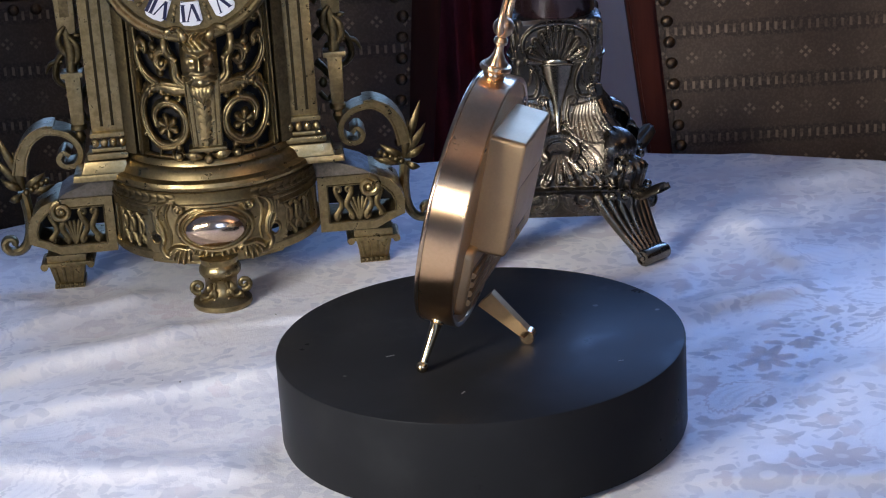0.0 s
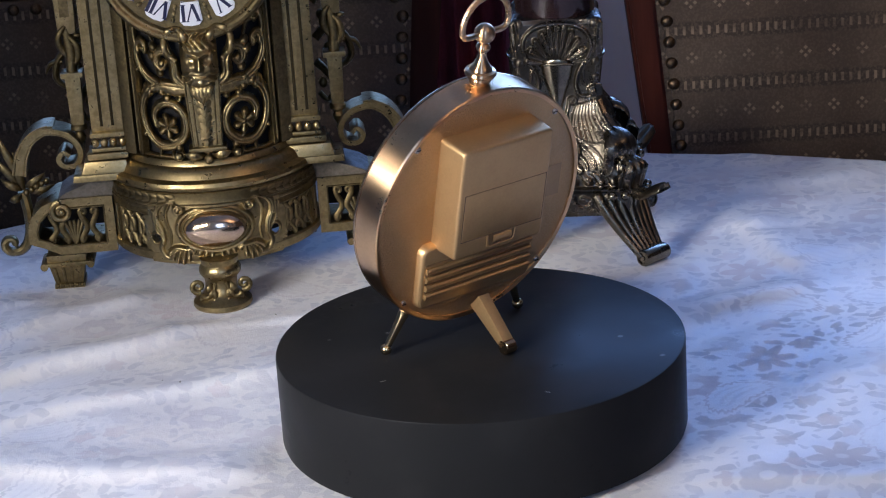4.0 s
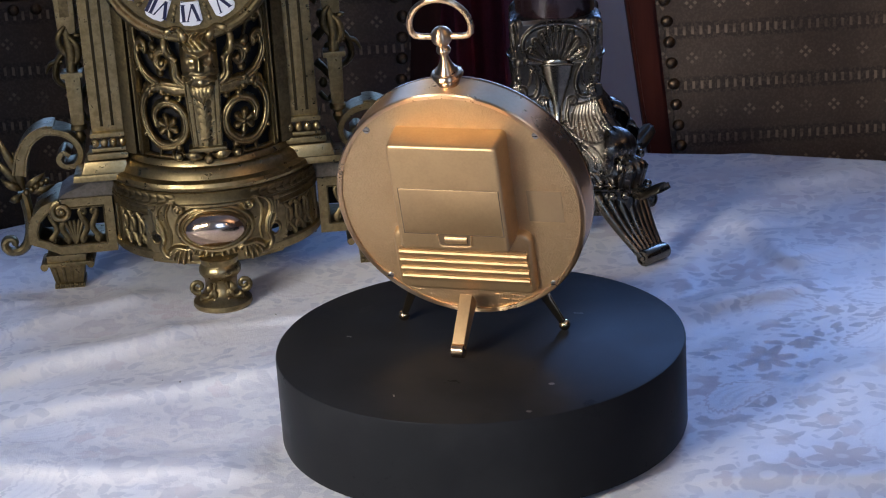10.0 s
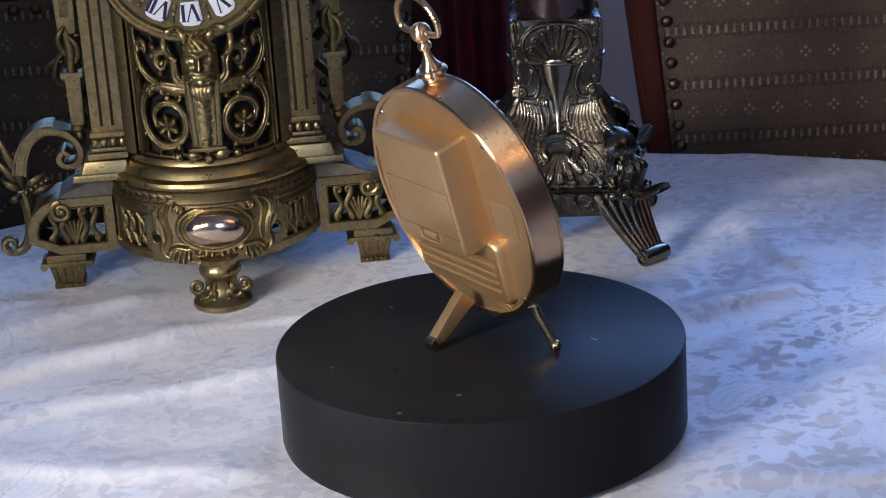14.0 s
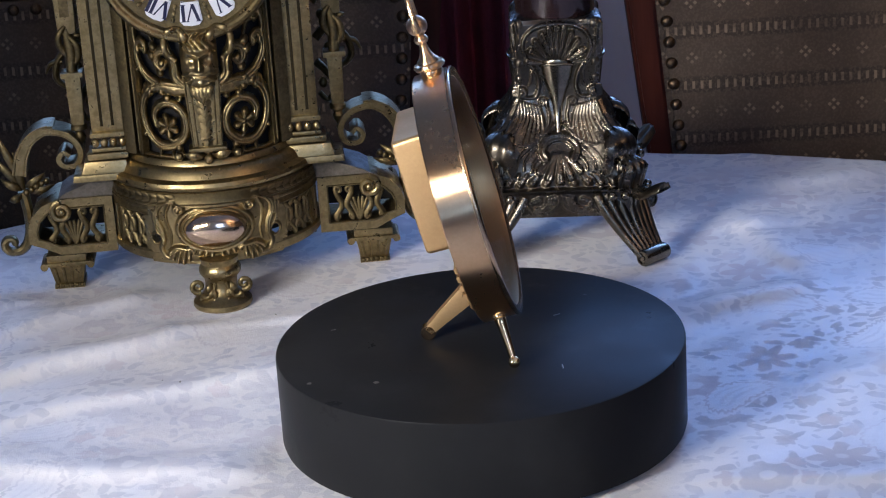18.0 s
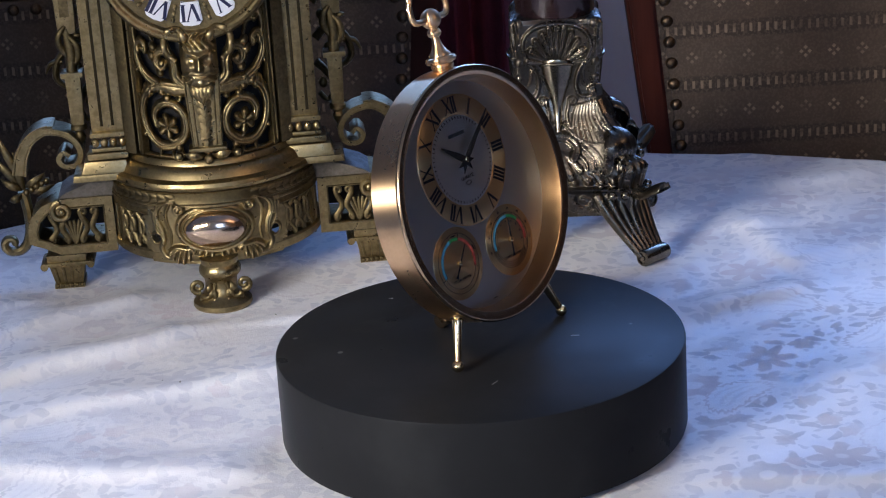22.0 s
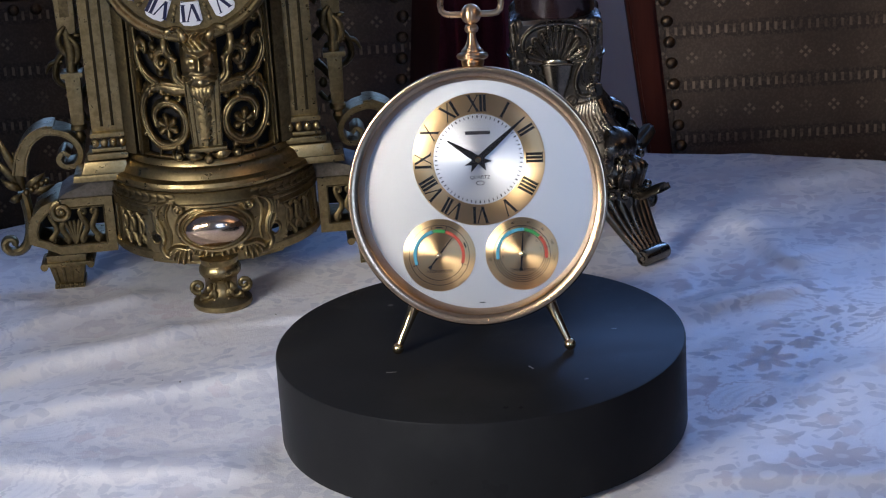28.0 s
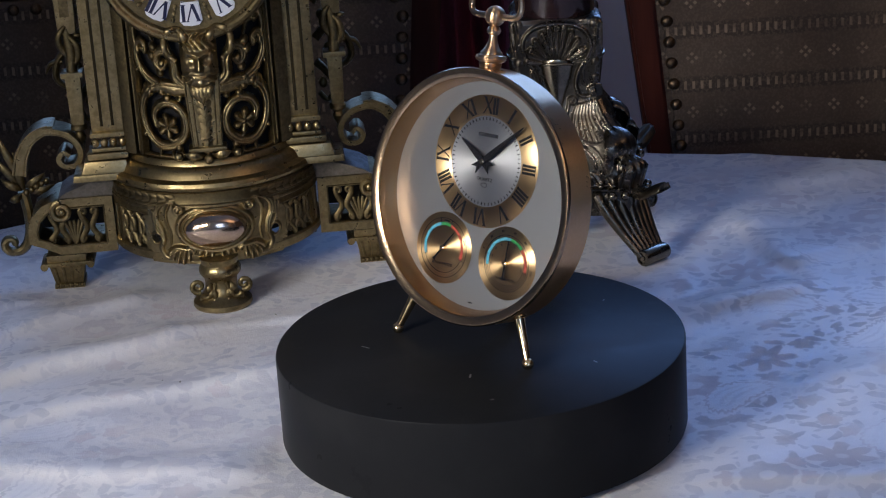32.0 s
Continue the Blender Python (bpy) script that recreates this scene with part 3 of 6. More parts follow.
tablecloth()
table = thing("round_table", "round dark wooden dining table under a white cloth", "table", pose(TC[0], TC[1], FLOOR_Z))
part("tabletop", lathe([(0, 0.715), (0.735, 0.715), (0.745, 0.722), (0.746, 0.742), (0.742, 0.747), (0, 0.747)], 96), DARK_WOOD, table)
part("pedestal", lathe([(0, 0.03), (0.11, 0.03), (0.09, 0.10), (0.05, 0.18), (0.07, 0.32), (0.055, 0.5), (0.075, 0.64), (0.16, 0.70), (0.16, 0.715), (0, 0.715)], 40), DARK_WOOD, table)
for k in range(4):
    a = math.pi / 4 + k * math.pi / 2
    part("leg", sweep([(0.07 * math.cos(a), 0.07 * math.sin(a), 0.14), (0.22 * math.cos(a), 0.22 * math.sin(a), 0.12), (0.36 * math.cos(a), 0.36 * math.sin(a), 0.045), (0.40 * math.cos(a), 0.40 * math.sin(a), 0.025)], [0.035, 0.03, 0.026, 0.025], 12, up=(0, 0, 1)), DARK_WOOD, table)

# ---- the turntable ----
turntable = thing("turntable", "round matt black display turntable standing on the tablecloth", "turntable", pose(0, 0, 0))
part("platter", lathe([(0, -0.0565), (0.1225, -0.0565), (0.1245, -0.0555), (0.1250, -0.0535), (0.1250, -0.0013), (0.1246, -0.0004), (0.1237, 0.0), (0, 0.0)], 192), PLATTER, turntable)
part("foot_ring", lathe([(0, -0.0594), (0.110, -0.0594), (0.110, -0.0560), (0, -0.0560)], 96), BLACK_METAL, turntable)
for a, r, w, l, turn in ((200, 0.058, 0.0010, 0.0050, 20), (262, 0.082, 0.0008, 0.0035, 60), (330, 0.095, 0.0008, 0.0030, 10), (120, 0.070, 0.0007, 0.0060, 80)):
    part("scratch", box(l, w, 0.00012, (0, 0, 0.00006)), plain("bare_scratch", (0.16, 0.15, 0.14), 0.5), turntable, "pale scratch", pose(r * math.cos(radians(a)), r * math.sin(radians(a)), 0, 0, 0, turn))

# ---- the gold table clock ----
clock = thing("table_clock", "round gold table clock with silver dial, two gauges, ring handle", "clock", pose(0, 0, 0))
BODY = pose(0, 0, 0, -TILT, 0, 0)              # leaning frame: x right, -y out of the dial, z up the dial
S0 = 0.0893                                    # centre of the case above the feet, along the lean
FACE = BODY @ pose(0, 0, S0, 90, 0, 0)         # turned parts: their z comes out of the dial
DIAL_D = 0.0172


def on_dial(x, z, d, spin=0.0):
    """A place on the dial, from the case's centre, d in front of the feet's plane; x, z plane faces the viewer."""
    return BODY @ pose(x, -d, S0 + z, 0, spin, 0)


part("case_band", lathe([(0.0735, 0.0092), (0.0758, 0.0088), (0.0766, 0.0096), (0.0767, 0.0110), (0.0767, 0.0288), (0.0757, 0.0290), (0.0735, 0.0285), (0.0735, 0.0092)], 128), GOLD, clock, m=FACE)
part("bezel", lathe([(0.0735, 0.0286), (0.0768, 0.0291), (0.0771, 0.0300), (0.0769, 0.0310), (0.0763, 0.0317), (0.0752, 0.0319), (0.0716, 0.0309), (0.0710, 0.0305), (0.0712, 0.0286)], 128, closed=True), BEZEL, clock, "worn gold bezel, chipped at its edge", FACE)
part("inner_wall", lathe([(0.0709, 0.0304), (0.0704, 0.0290), (0.0684, 0.0180), (0.0684, 0.0165), (0.0735, 0.0165), (0.0735, 0.0284), (0.0711, 0.0284)], 128, closed=True), BRONZE_WALL, clock, "deep sloping bronze wall round the dial", FACE)
part("dial", lathe([(0, 0.0162), (0.0690, 0.0162), (0.0690, DIAL_D), (0, DIAL_D)], 96), SILVER_DIAL, clock, "brushed silver dial plate", FACE)
crystal = part("crystal", lathe([(0, 0.0280), (0.0704, 0.0280), (0.0706, 0.0294), (0, 0.0294)], 96), GLASS, clock, "flat clear glass", FACE)
crystal.visible_shadow = False
HUB_X, HUB_Z = 0.0010, 0.0212
hub_m = BODY @ pose(HUB_X, -DIAL_D, S0 + HUB_Z, 90, 0, 0)
part("chapter_ring", lathe([(0.0272, 0), (0.0397, 0), (0.0397, 0.0005), (0.0394, 0.0007), (0.0275, 0.0007), (0.0272, 0.0005)], 128, closed=True), GOLD_SPUN, clock, "gold ring with black Roman numerals", hub_m)
centre_disc = part("centre_disc", lathe([(0, 0), (0.0271, 0), (0.0271, 0.0005), (0, 0.0005)], 96), SILVER_SPUN, clock, "spun silver centre", hub_m)
NUMERALS = ["XII", "I", "II", "III", "IIII", "V", "VI", "VII", "VIII", "IX", "X", "XI"]
for k, txt in enumerate(NUMERALS):
    a = 30 * k
    place = on_dial(HUB_X, HUB_Z, DIAL_D + 0.0007, a) @ pose(0, 0, 0.0284)
    part("numeral", roman(txt, 0.0100, Matrix.Identity(4), 0.0002, 0.19, 0.84), BLACK_PAINT, clock, m=place)
bm = bmesh.new()
for k in range(60):
    w, l = (0.0008, 0.0016) if k % 5 == 0 else (0.00055, 0.0016)
    box(w, 0.0002, l, (0, -0.0001, 0.0255), 0, bm, pose(0, 0, 0, 0, 6 * k, 0))
part("minute_track", bm, BLACK_PAINT, clock, m=on_dial(HUB_X, HUB_Z, DIAL_D + 0.0005))
# maker's name as a plain bar, and the word below the centre
part("name_bar", box(0.0150, 0.0002, 0.0021, (0, -0.0001, 0)), plain("grey_print", (0.03, 0.03, 0.035), 0.6, sheen=0.1), clock, m=on_dial(HUB_X, HUB_Z + 0.0158, DIAL_D + 0.0005))
part("lettering", lettering("QUARTZ", 0.0030, Matrix.Identity(4), 0.0001), BLACK_PAINT, clock, m=on_dial(HUB_X + 0.0005, HUB_Z - 0.0108, DIAL_D + 0.0007)).data.materials.append(BLACK_PAINT)
part("emblem", sweep([(0.0024 * math.cos(a), 0, 0.0012 * math.sin(a)) for a in [2 * math.pi * i / 16 for i in range(17)]], 0.0002, 5), BLACK_PAINT, clock, m=on_dial(HUB_X + 0.0005, HUB_Z - 0.0142, DIAL_D + 0.0007))
part("lettering", box(0.0035, 0.0002, 0.0006), BLACK_PAINT, clock, m=on_dial(0, -0.0650, DIAL_D + 0.0002))


def hand(name, length, tail, w, angle, d):
    pts = [(-w * 0.10, length), (w * 0.10, length), (w * 0.5, length * 0.28), (w * 0.5, 0), (w * 0.8, -tail), (0, -tail * 0.6), (-w * 0.8, -tail), (-w * 0.5, 0), (-w * 0.5, length * 0.28)]
    bm = prism(pts, -0.0005, 0)
    return part(name, bm, BLACK_PAINT, clock, "tapered black hand", on_dial(HUB_X, HUB_Z, d, angle))


hand("hour_hand", 0.0215, 0.0075, 0.0042, -57.5, DIAL_D + 0.0025)
hand("minute_hand", 0.0375, 0.0085, 0.0036, 49.5, DIAL_D + 0.0036)
part("hand_hub", lathe([(0, 0), (0.0017, 0), (0.0017, 0.0045), (0.0012, 0.0050), (0, 0.0050)], 24), POLISHED, clock, m=hub_m)


def arc_strip(r0, r1, a0, a1, depth=0.0002, n=24):
    """A flat arc; angles in degrees clockwise from 12 o'clock."""
    pts = []
    for i in range(n + 1):
        a = radians(a0 + (a1 - a0) * i / n)
        pts.append((r1 * math.sin(a), r1 * math.cos(a)))
    for i in range(n, -1, -1):
        a = radians(a0 + (a1 - a0) * i / n)
        pts.append((r0 * math.sin(a), r0 * math.cos(a)))
    bm = bmesh.new()
    q = len(pts)
    lo = [bm.verts.new((x, 0, z)) for x, z in pts]
    hi = [bm.verts.new((x, -depth, z)) for x, z in pts]
    for i in range(n):
        bm.faces.new((hi[i], hi[i + 1], hi[q - 2 - i], hi[q - 1 - i]))
        bm.faces.new((lo[i + 1], lo[i], lo[q - 1 - i], lo[q - 2 - i]))
    for i in range(q):
        bm.faces.new((lo[i], lo[(i + 1) % q], hi[(i + 1) % q], hi[i]))
    return bm


def gauge(name, x, z, word, zones, needle, circles, ticks, figures, bars, label):
    g = part(name, lathe([(0, 0), (0.0219, 0), (0.0219, 0.0004), (0.0215, 0.0006), (0, 0.0006)], 72), GOLD_SPUN, clock, label, BODY @ pose(x, -DIAL_D, S0 + z, 90, 0, 0))
    back = pose(0, 0, 0.0006, -90, 0, 0)           # x, z plane of the gauge in its own space
    for a0, a1, mat in zones:
        part("scale_arc", arc_strip(0.0137, 0.0156, a0, a1), mat, g, m=back)
    for r, a0, a1 in circles:
        part("scale_line", arc_strip(r, r + 0.0003, a0, a1, 0.00015, 48), BLACK_PAINT, g, m=back)
    for a in ticks:
        part("tick_mark", box(0.00030, 0.0002, 0.0046 if bars else 0.0024, (0, -0.00015, 0.0158 if bars else 0.0156)), BLACK_PAINT, g, m=back @ pose(0, 0, 0, 0, a, 0))
    for a, r, txt in figures:
        part("figure", lettering(txt, 0.0021 if r > 0.015 else 0.0017, Matrix.Identity(4), 0.0001), BLACK_PAINT, g, m=back @ pose(0, 0, 0, 0, a, 0) @ pose(0, -0.0001, r)).data.materials.append(BLACK_PAINT)
    for a, w in bars:
        part("word_bar", box(w, 0.0002, 0.0009, (0, -0.0001, 0.0167)), BLACK_PAINT, g, m=back @ pose(0, 0, 0, 0, a, 0))
    part("lettering", lettering(word, 0.0025, Matrix.Identity(4), 0.0001), BLACK_PAINT, g, m=back @ pose(0, -0.0001, -0.0098)).data.materials.append(BLACK_PAINT)
    pts = [(-0.0002, 0.0135), (0.0002, 0.0135), (0.0006, 0), (0.0004, -0.0075), (0.0013, -0.0100), (-0.0013, -0.0100), (-0.0004, -0.0075), (-0.0006, 0)]
    part("needle", prism(pts, -0.0004, 0), BLACK_PAINT, g, m=back @ pose(0, -0.0014, 0, 0, needle, 0))
    part("needle_hub", lathe([(0, 0), (0.0017, 0), (0.0017, 0.0020), (0.0011, 0.0024), (0, 0.0024)], 20), POLISHED, g, m=pose(0, 0, 0.0006))
    return g


THERMO = [(-99 + 28.1 * k, 0.0192, t) for k, t in enumerate(("20", "0", "20", "40", "60", "80", "100", "120"))] + [(-100 + 25 * k, 0.0115, t) for k, t in enumerate(("30", "20", "10", "0", "10", "20", "30", "40", "50"))]
gauge("hygrometer", -0.0249, -0.0357, "HYGROMETER", ((-112, -14, BLUE_PAINT), (-13, 16, GREEN_PAINT), (17, 110, RED_PAINT)), 38,
      ((0.0180, -112, 248), (0.0134, -112, -14), (0.0150, 112, 248)), (-112, -13.5, 16.5, 111), (), ((2, 0.0042), (70, 0.0034)), "spun gold gauge with blue, green and red arc")
gauge("thermometer", 0.0249, -0.0362, "TEMPERATURE", ((-102, 6, BLUE_PAINT), (7, 46, GREEN_PAINT), (47, 102, RED_PAINT)), 5,
      ((0.0132, -180, 180), (0.0168, -180, 180), (0.0144, 102, 258), (0.0156, 102, 258)), [-102 + 25.5 * k for k in range(9)], THERMO, (), "spun gold thermometer with blue, green and red arc")

# back of the clock
part("back_cover", lathe([(0, 0.0168), (0.0742, 0.0168), (0.0742, 0.0110), (0.0738, 0.0104), (0, 0.0104)], 96), BACK_GOLD, clock, "pebbled gold plastic back cover", FACE)


def rounded(x0, x1, z0, z1, r, n=5):
    pts = []
    for cx, cz, a0 in ((x1 - r, z1 - r, 0), (x0 + r, z1 - r, 90), (x0 + r, z0 + r, 180), (x1 - r, z0 + r, 270)):
        for i in range(n + 1):
            a = radians(a0 + 90 * i / n)
            pts.append((cx + r * math.cos(a), cz + r * math.sin(a)))
    return pts


def loft_back(outlines, bm=None):
    """Closed outlines in x, z at depths y, joined and capped at the last."""
    bm = bm or bmesh.new()
    rings = [[bm.verts.new((x, y, z)) for x, z in pts] for y, pts in outlines]
    n = len(rings[0])
    for a, b in zip(rings, rings[1:]):
        for i in range(n):
            bm.faces.new((a[i], a[(i + 1) % n], b[(i + 1) % n], b[i]))
    bm.faces.new(rings[0])
    bm.faces.new(rings[-1][::-1])
    return bm


UP = BODY @ pose(0, 0, S0)                        # x, z plane through the case's centre; y runs out of the back
BOX_D = 0.0104                                   # rear face of the battery box
bx0, bx1, bz0, bz1 = -0.0344, 0.0342, -0.0192, 0.0536
outl = [(-0.0106, rounded(bx0, bx1, bz0, bz1, 0.003)), (BOX_D - 0.0022, rounded(bx0 + 0.0004, bx1 - 0.0010, bz0 + 0.0004, bz1 - 0.0006, 0.003)), (BOX_D - 0.0010, rounded(bx0 + 0.0007, bx1 - 0.0013, bz0 + 0.0007, bz1 - 0.0009, 0.003)), (BOX_D - 0.0003, rounded(bx0 + 0.0013, bx1 - 0.0019, bz0 + 0.0013, bz1 - 0.0015, 0.0027)), (BOX_D, rounded(bx0 + 0.0024, bx1 - 0.0030, bz0 + 0.0024, bz1 - 0.0026, 0.0024))]
part("battery_box", loft_back(outl), BOX_GOLD, clock, "smooth gold plastic battery box", UP, sharp=1.2)
DX0, DX1, DZ0, DZ1 = -0.0316, 0.0290, -0.0066, 0.0240
part("battery_door", loft_back([(BOX_D - 0.0003, rounded(DX0, DX1, DZ0, DZ1, 0.0006)), (BOX_D + 0.00015, rounded(DX0, DX1, DZ0, DZ1, 0.0006)), (BOX_D + 0.0003, rounded(DX0 + 0.0003, DX1 - 0.0003, DZ0 + 0.0003, DZ1 - 0.0003, 0.0006))]), BOX_GOLD, clock, m=UP)
bm = bmesh.new()
for x0, x1, z0, z1 in ((DX0 - 0.0007, DX1 + 0.0007, DZ1, DZ1 + 0.0003), (DX0 - 0.0005, DX0, DZ0 - 0.0005, DZ1), (DX1, DX1 + 0.0005, DZ0 - 0.0005, DZ1), (DX0, DX1, DZ0 - 0.0005, DZ0)):
    box(x1 - x0, 0.0003, z1 - z0, ((x0 + x1) / 2, BOX_D - 0.00008, (z0 + z1) / 2), 0, bm)
part("door_gap", bm, plain("dark_gap", (0.10, 0.062, 0.03), 0.8), clock, m=UP)
LX0, LX1, LZ0, LZ1 = -0.0116, 0.0088, -0.0146, -0.0064
# slightly raised plate; its dark colour stands for shade in the latch recess
part("latch_shade_plate", loft_back([(BOX_D - 0.0008, rounded(LX0, LX1, LZ0, LZ1, 0.002)), (BOX_D + 0.0002, rounded(LX0, LX1, LZ0, LZ1, 0.002))]), plain("recess_shade_brown", (0.16, 0.10, 0.05), 0.6, 0.5), clock, m=UP)
part("latch", sweep([(LX0 + 0.0028, BOX_D + 0.0002, LZ0 + 0.0040), (LX1 - 0.0042, BOX_D + 0.0002, LZ0 + 0.0040)], 0.0024, 12, flat=0.5), BOX_GOLD, clock, m=UP)
part("latch_lip", sweep([(LX0 - 0.0003, BOX_D + 0.0001, LZ1 - 0.0008), (LX0 + 0.0004, BOX_D + 0.0001, LZ0 + 0.0005), (LX0 + 0.0027, BOX_D + 0.0001, LZ0 - 0.0006), (LX1 - 0.0025, BOX_D + 0.0001, LZ0 - 0.0006), (LX1 - 0.0002, BOX_D + 0.0001, LZ0 + 0.0005), (LX1 + 0.0005, BOX_D + 0.0001, LZ1 - 0.0008)], 0.0007, 8), BOX_GOLD, clock, m=UP)
rx0, rx1, rz0, rz1 = -0.0428, 0.0440, -0.0585, -0.0150
part("louvre_block", loft_back([(-0.0106, rounded(rx0, rx1, rz0, rz1, 0.006)), (-0.0066, rounded(rx0 + 0.0004, rx1 - 0.0004, rz0 + 0.0004, rz1 - 0.0004, 0.006)), (-0.0052, rounded(rx0 + 0.0016, rx1 - 0.0016, rz0 + 0.0016, rz1 - 0.0016, 0.005)), (-0.0050, rounded(rx0 + 0.0028, rx1 - 0.0028, rz0 + 0.0028, rz1 - 0.0028, 0.004))]), BOX_GOLD, clock, "gold plastic grille with four louvres", UP, sharp=1.2)
# thin plate in a darker gold: shade between the louvres, painted in
part("louvre_shade_plate", box(0.0795, 0.0003, 0.0222, (0.0008, -0.0049, -0.0380)), plain("grille_shadow_plastic", (0.26, 0.16, 0.075), 0.5, 0.6), clock, m=UP)
for k in range(4):
    z = -0.0293 - 0.0058 * k
    part("louvre", prism([(z + 0.0002, -0.0049), (z + 0.0002, -0.0034), (z - 0.0008, -0.0024), (z - 0.0034, -0.0030), (z - 0.0036, -0.0049)], -0.0395, 0.0405), BOX_GOLD, clock, m=UP @ Matrix(((0, 1, 0, 0), (0, 0, 1, 0), (1, 0, 0, 0), (0, 0, 0, 1))))
part("sticker", box(0.0211, 0.0003, 0.0211, (-0.0525, -0.0103, 0.0020)), surface("clear_gold_sticker", (0.46, 0.31, 0.165), (0.44, 0.29, 0.155), (0.42, 0.48), 0.7, 300, 20, 0), clock, m=UP)
for x, w, z in ((-0.0160, 0.0052, -0.0632), (-0.0228, 0.0060, -0.0632), (-0.0300, 0.0050, -0.0636), (-0.0200, 0.0050, -0.0664), (-0.0264, 0.0050, -0.0666)):
    part("embossed_bar", box(w, 0.0006, 0.0017, (x, -0.0102, z), 0.0002), BACK_GOLD, clock, m=UP)
for x, z in ((-0.0519, 0.0504), (0.0510, 0.0504), (0.0513, -0.0525), (-0.0521, -0.0524)):
    s = part("screw", lathe([(0, 0), (0.0021, 0), (0.0021, 0.0007), (0.0015, 0.0013), (0, 0.0014)], 20), STEEL, clock, m=BODY @ pose(x, -0.0104, S0 + z, -90, 0, 0))
    part("slot", box(0.0030, 0.0005, 0.0003, (0, 0, 0.0014)), BLACK_PAINT, s)

# legs and finial
for sx in (-1, 1):
    foot = Vector((sx * 0.0518, -0.0212, 0.0036))
    top = BODY @ Vector((sx * 0.0400, -0.0200, S0 - 0.0640))
    d = (foot - top)
    L = d.length
    m = Matrix.Translation(top) @ d.to_track_quat("Z", "Y").to_matrix().to_4x4()
    leg = part("leg", lathe([(0, -0.004), (0.0046, -0.004), (0.0046, 0.0012), (0.0036, 0.0016), (0.0039, 0.0024), (0.0036, 0.0034), (0.0030, 0.008), (0.0022, L - 0.004), (0.0022, L)], 24), POLISHED, clock, "slender tapered brass leg", m)
    part("ball_foot", lathe([(0.0036 * math.sin(math.pi * i / 12), -0.0036 * math.cos(math.pi * i / 12)) for i in range(13)], 24, m=Matrix.Translation((0, 0, L))), POLISHED, leg)
heel = Vector((-0.0002, 0.0312, 0.0048))
htop = BODY @ Vector((0.0004, 0.0006, S0 - 0.0580))
v = htop - heel
ln = v.length
strut_m = Matrix.Translation(heel) @ pose(0, 0, 0, math.degrees(math.atan2(v.z, v.y)) - 90, 0, 0)
blade = box(0.0076, 0.0062, ln, (0, 0.0006, ln / 2), 0.0007)
for vert in blade.verts:
    if vert.co.z > ln * 0.5 and vert.co.y < 0.0006:
        vert.co.y -= 0.0060
strut = part("rear_strut", blade, BOX_GOLD, clock, "flat brass prop leg, scuffed at its tip", strut_m)
part("heel", lathe([(0, -0.0038), (0.0042, -0.0038), (0.0046, -0.0034), (0.0046, 0.0034), (0.0042, 0.0038), (0, 0.0038)], 28, m=pose(0, 0, 0, 0, 90, 0)), BEZEL, strut)
FIN = BODY @ pose(0.0, -0.0216, S0 + 0.0757)
part("finial", lathe([(0, -0.001), (0.0056, -0.001), (0.0060, 0.0006), (0.0066, 0.0024), (0.0070, 0.0034), (0.0066, 0.0046), (0.0088, 0.0056), (0.0096, 0.0072), (0.0088, 0.0088), (0.0068, 0.0094), (0.0066, 0.0106), (0.0052, 0.0120), (0.0040, 0.0140), (0.0030, 0.0164), (0.0024, 0.0190), (0.0024, 0.0206), (0.0038, 0.0216), (0.0043, 0.0234), (0.0036, 0.0252), (0.0024, 0.0260), (0.0022, 0.0272)], 40), GOLD, clock, "turned gold finial", FIN)
part("finial_ball", lathe([(0.0062 * math.sin(math.pi * i / 16), -0.0062 * math.cos(math.pi * i / 16)) for i in range(17)], 32, m=Matrix.Translation((0, 0, 0.0318))), GOLD, clock, m=FIN)
pts = [(x, 0.0, 0.0) for x in (-0.0125, -0.006, 0.0, 0.006, 0.0125)]
pts += [(0.0155, 0, 0.0006), (0.0174, 0, 0.0026), (0.0180, 0, 0.0060)]
pts += [(0.0180 * math.cos(a), 0, 0.0062 + 0.0172 * math.sin(a)) for a in [math.pi * i / 18 for i in range(1, 18)]]
pts += [(-0.0180, 0, 0.0060), (-0.0174, 0, 0.0026), (-0.0155, 0, 0.0006), (-0.0125, 0, 0.0)]
part("ring_handle", sweep(pts, 0.0019, 10), GOLD, clock, "D-shaped gold ring handle", FIN @ pose(0, 0, 0.0318, 0, 0, 4))

# crumbs on the cloth
for cx, cy, r in ((-0.198, 0.082, 0.0007), (-0.144, 0.208, 0.0006), (-0.211, 0.092, 0.0005)):
    crumb = new("crumb", mesh_from("crumb", ball((0, 0, 0), r, None, (1.2, 0.9, 0.6), 8), plain("dark_crumb", (0.03, 0.022, 0.02), 0.8)))
    crumb.matrix_basis = pose(cx, cy, TABLE_Z + cloth_height(cx, cy) + r * 0.5)
    tagged(crumb, "tiny dark crumb lying on the white tablecloth", "crumb", "crumbs on the cloth")


# ---- the ornate brass mantel clock ----
YA = 0.012                                        # axis of the round body


def on_drum(x, z, r):
    """A place on a round body of radius r about the clock's axis; x runs along the curve."""
    a = x / r
    return Vector((r * math.sin(a), YA - r * math.cos(a), z))


def on_plane(y):
    return lambda x, z: Vector((x, y, z))


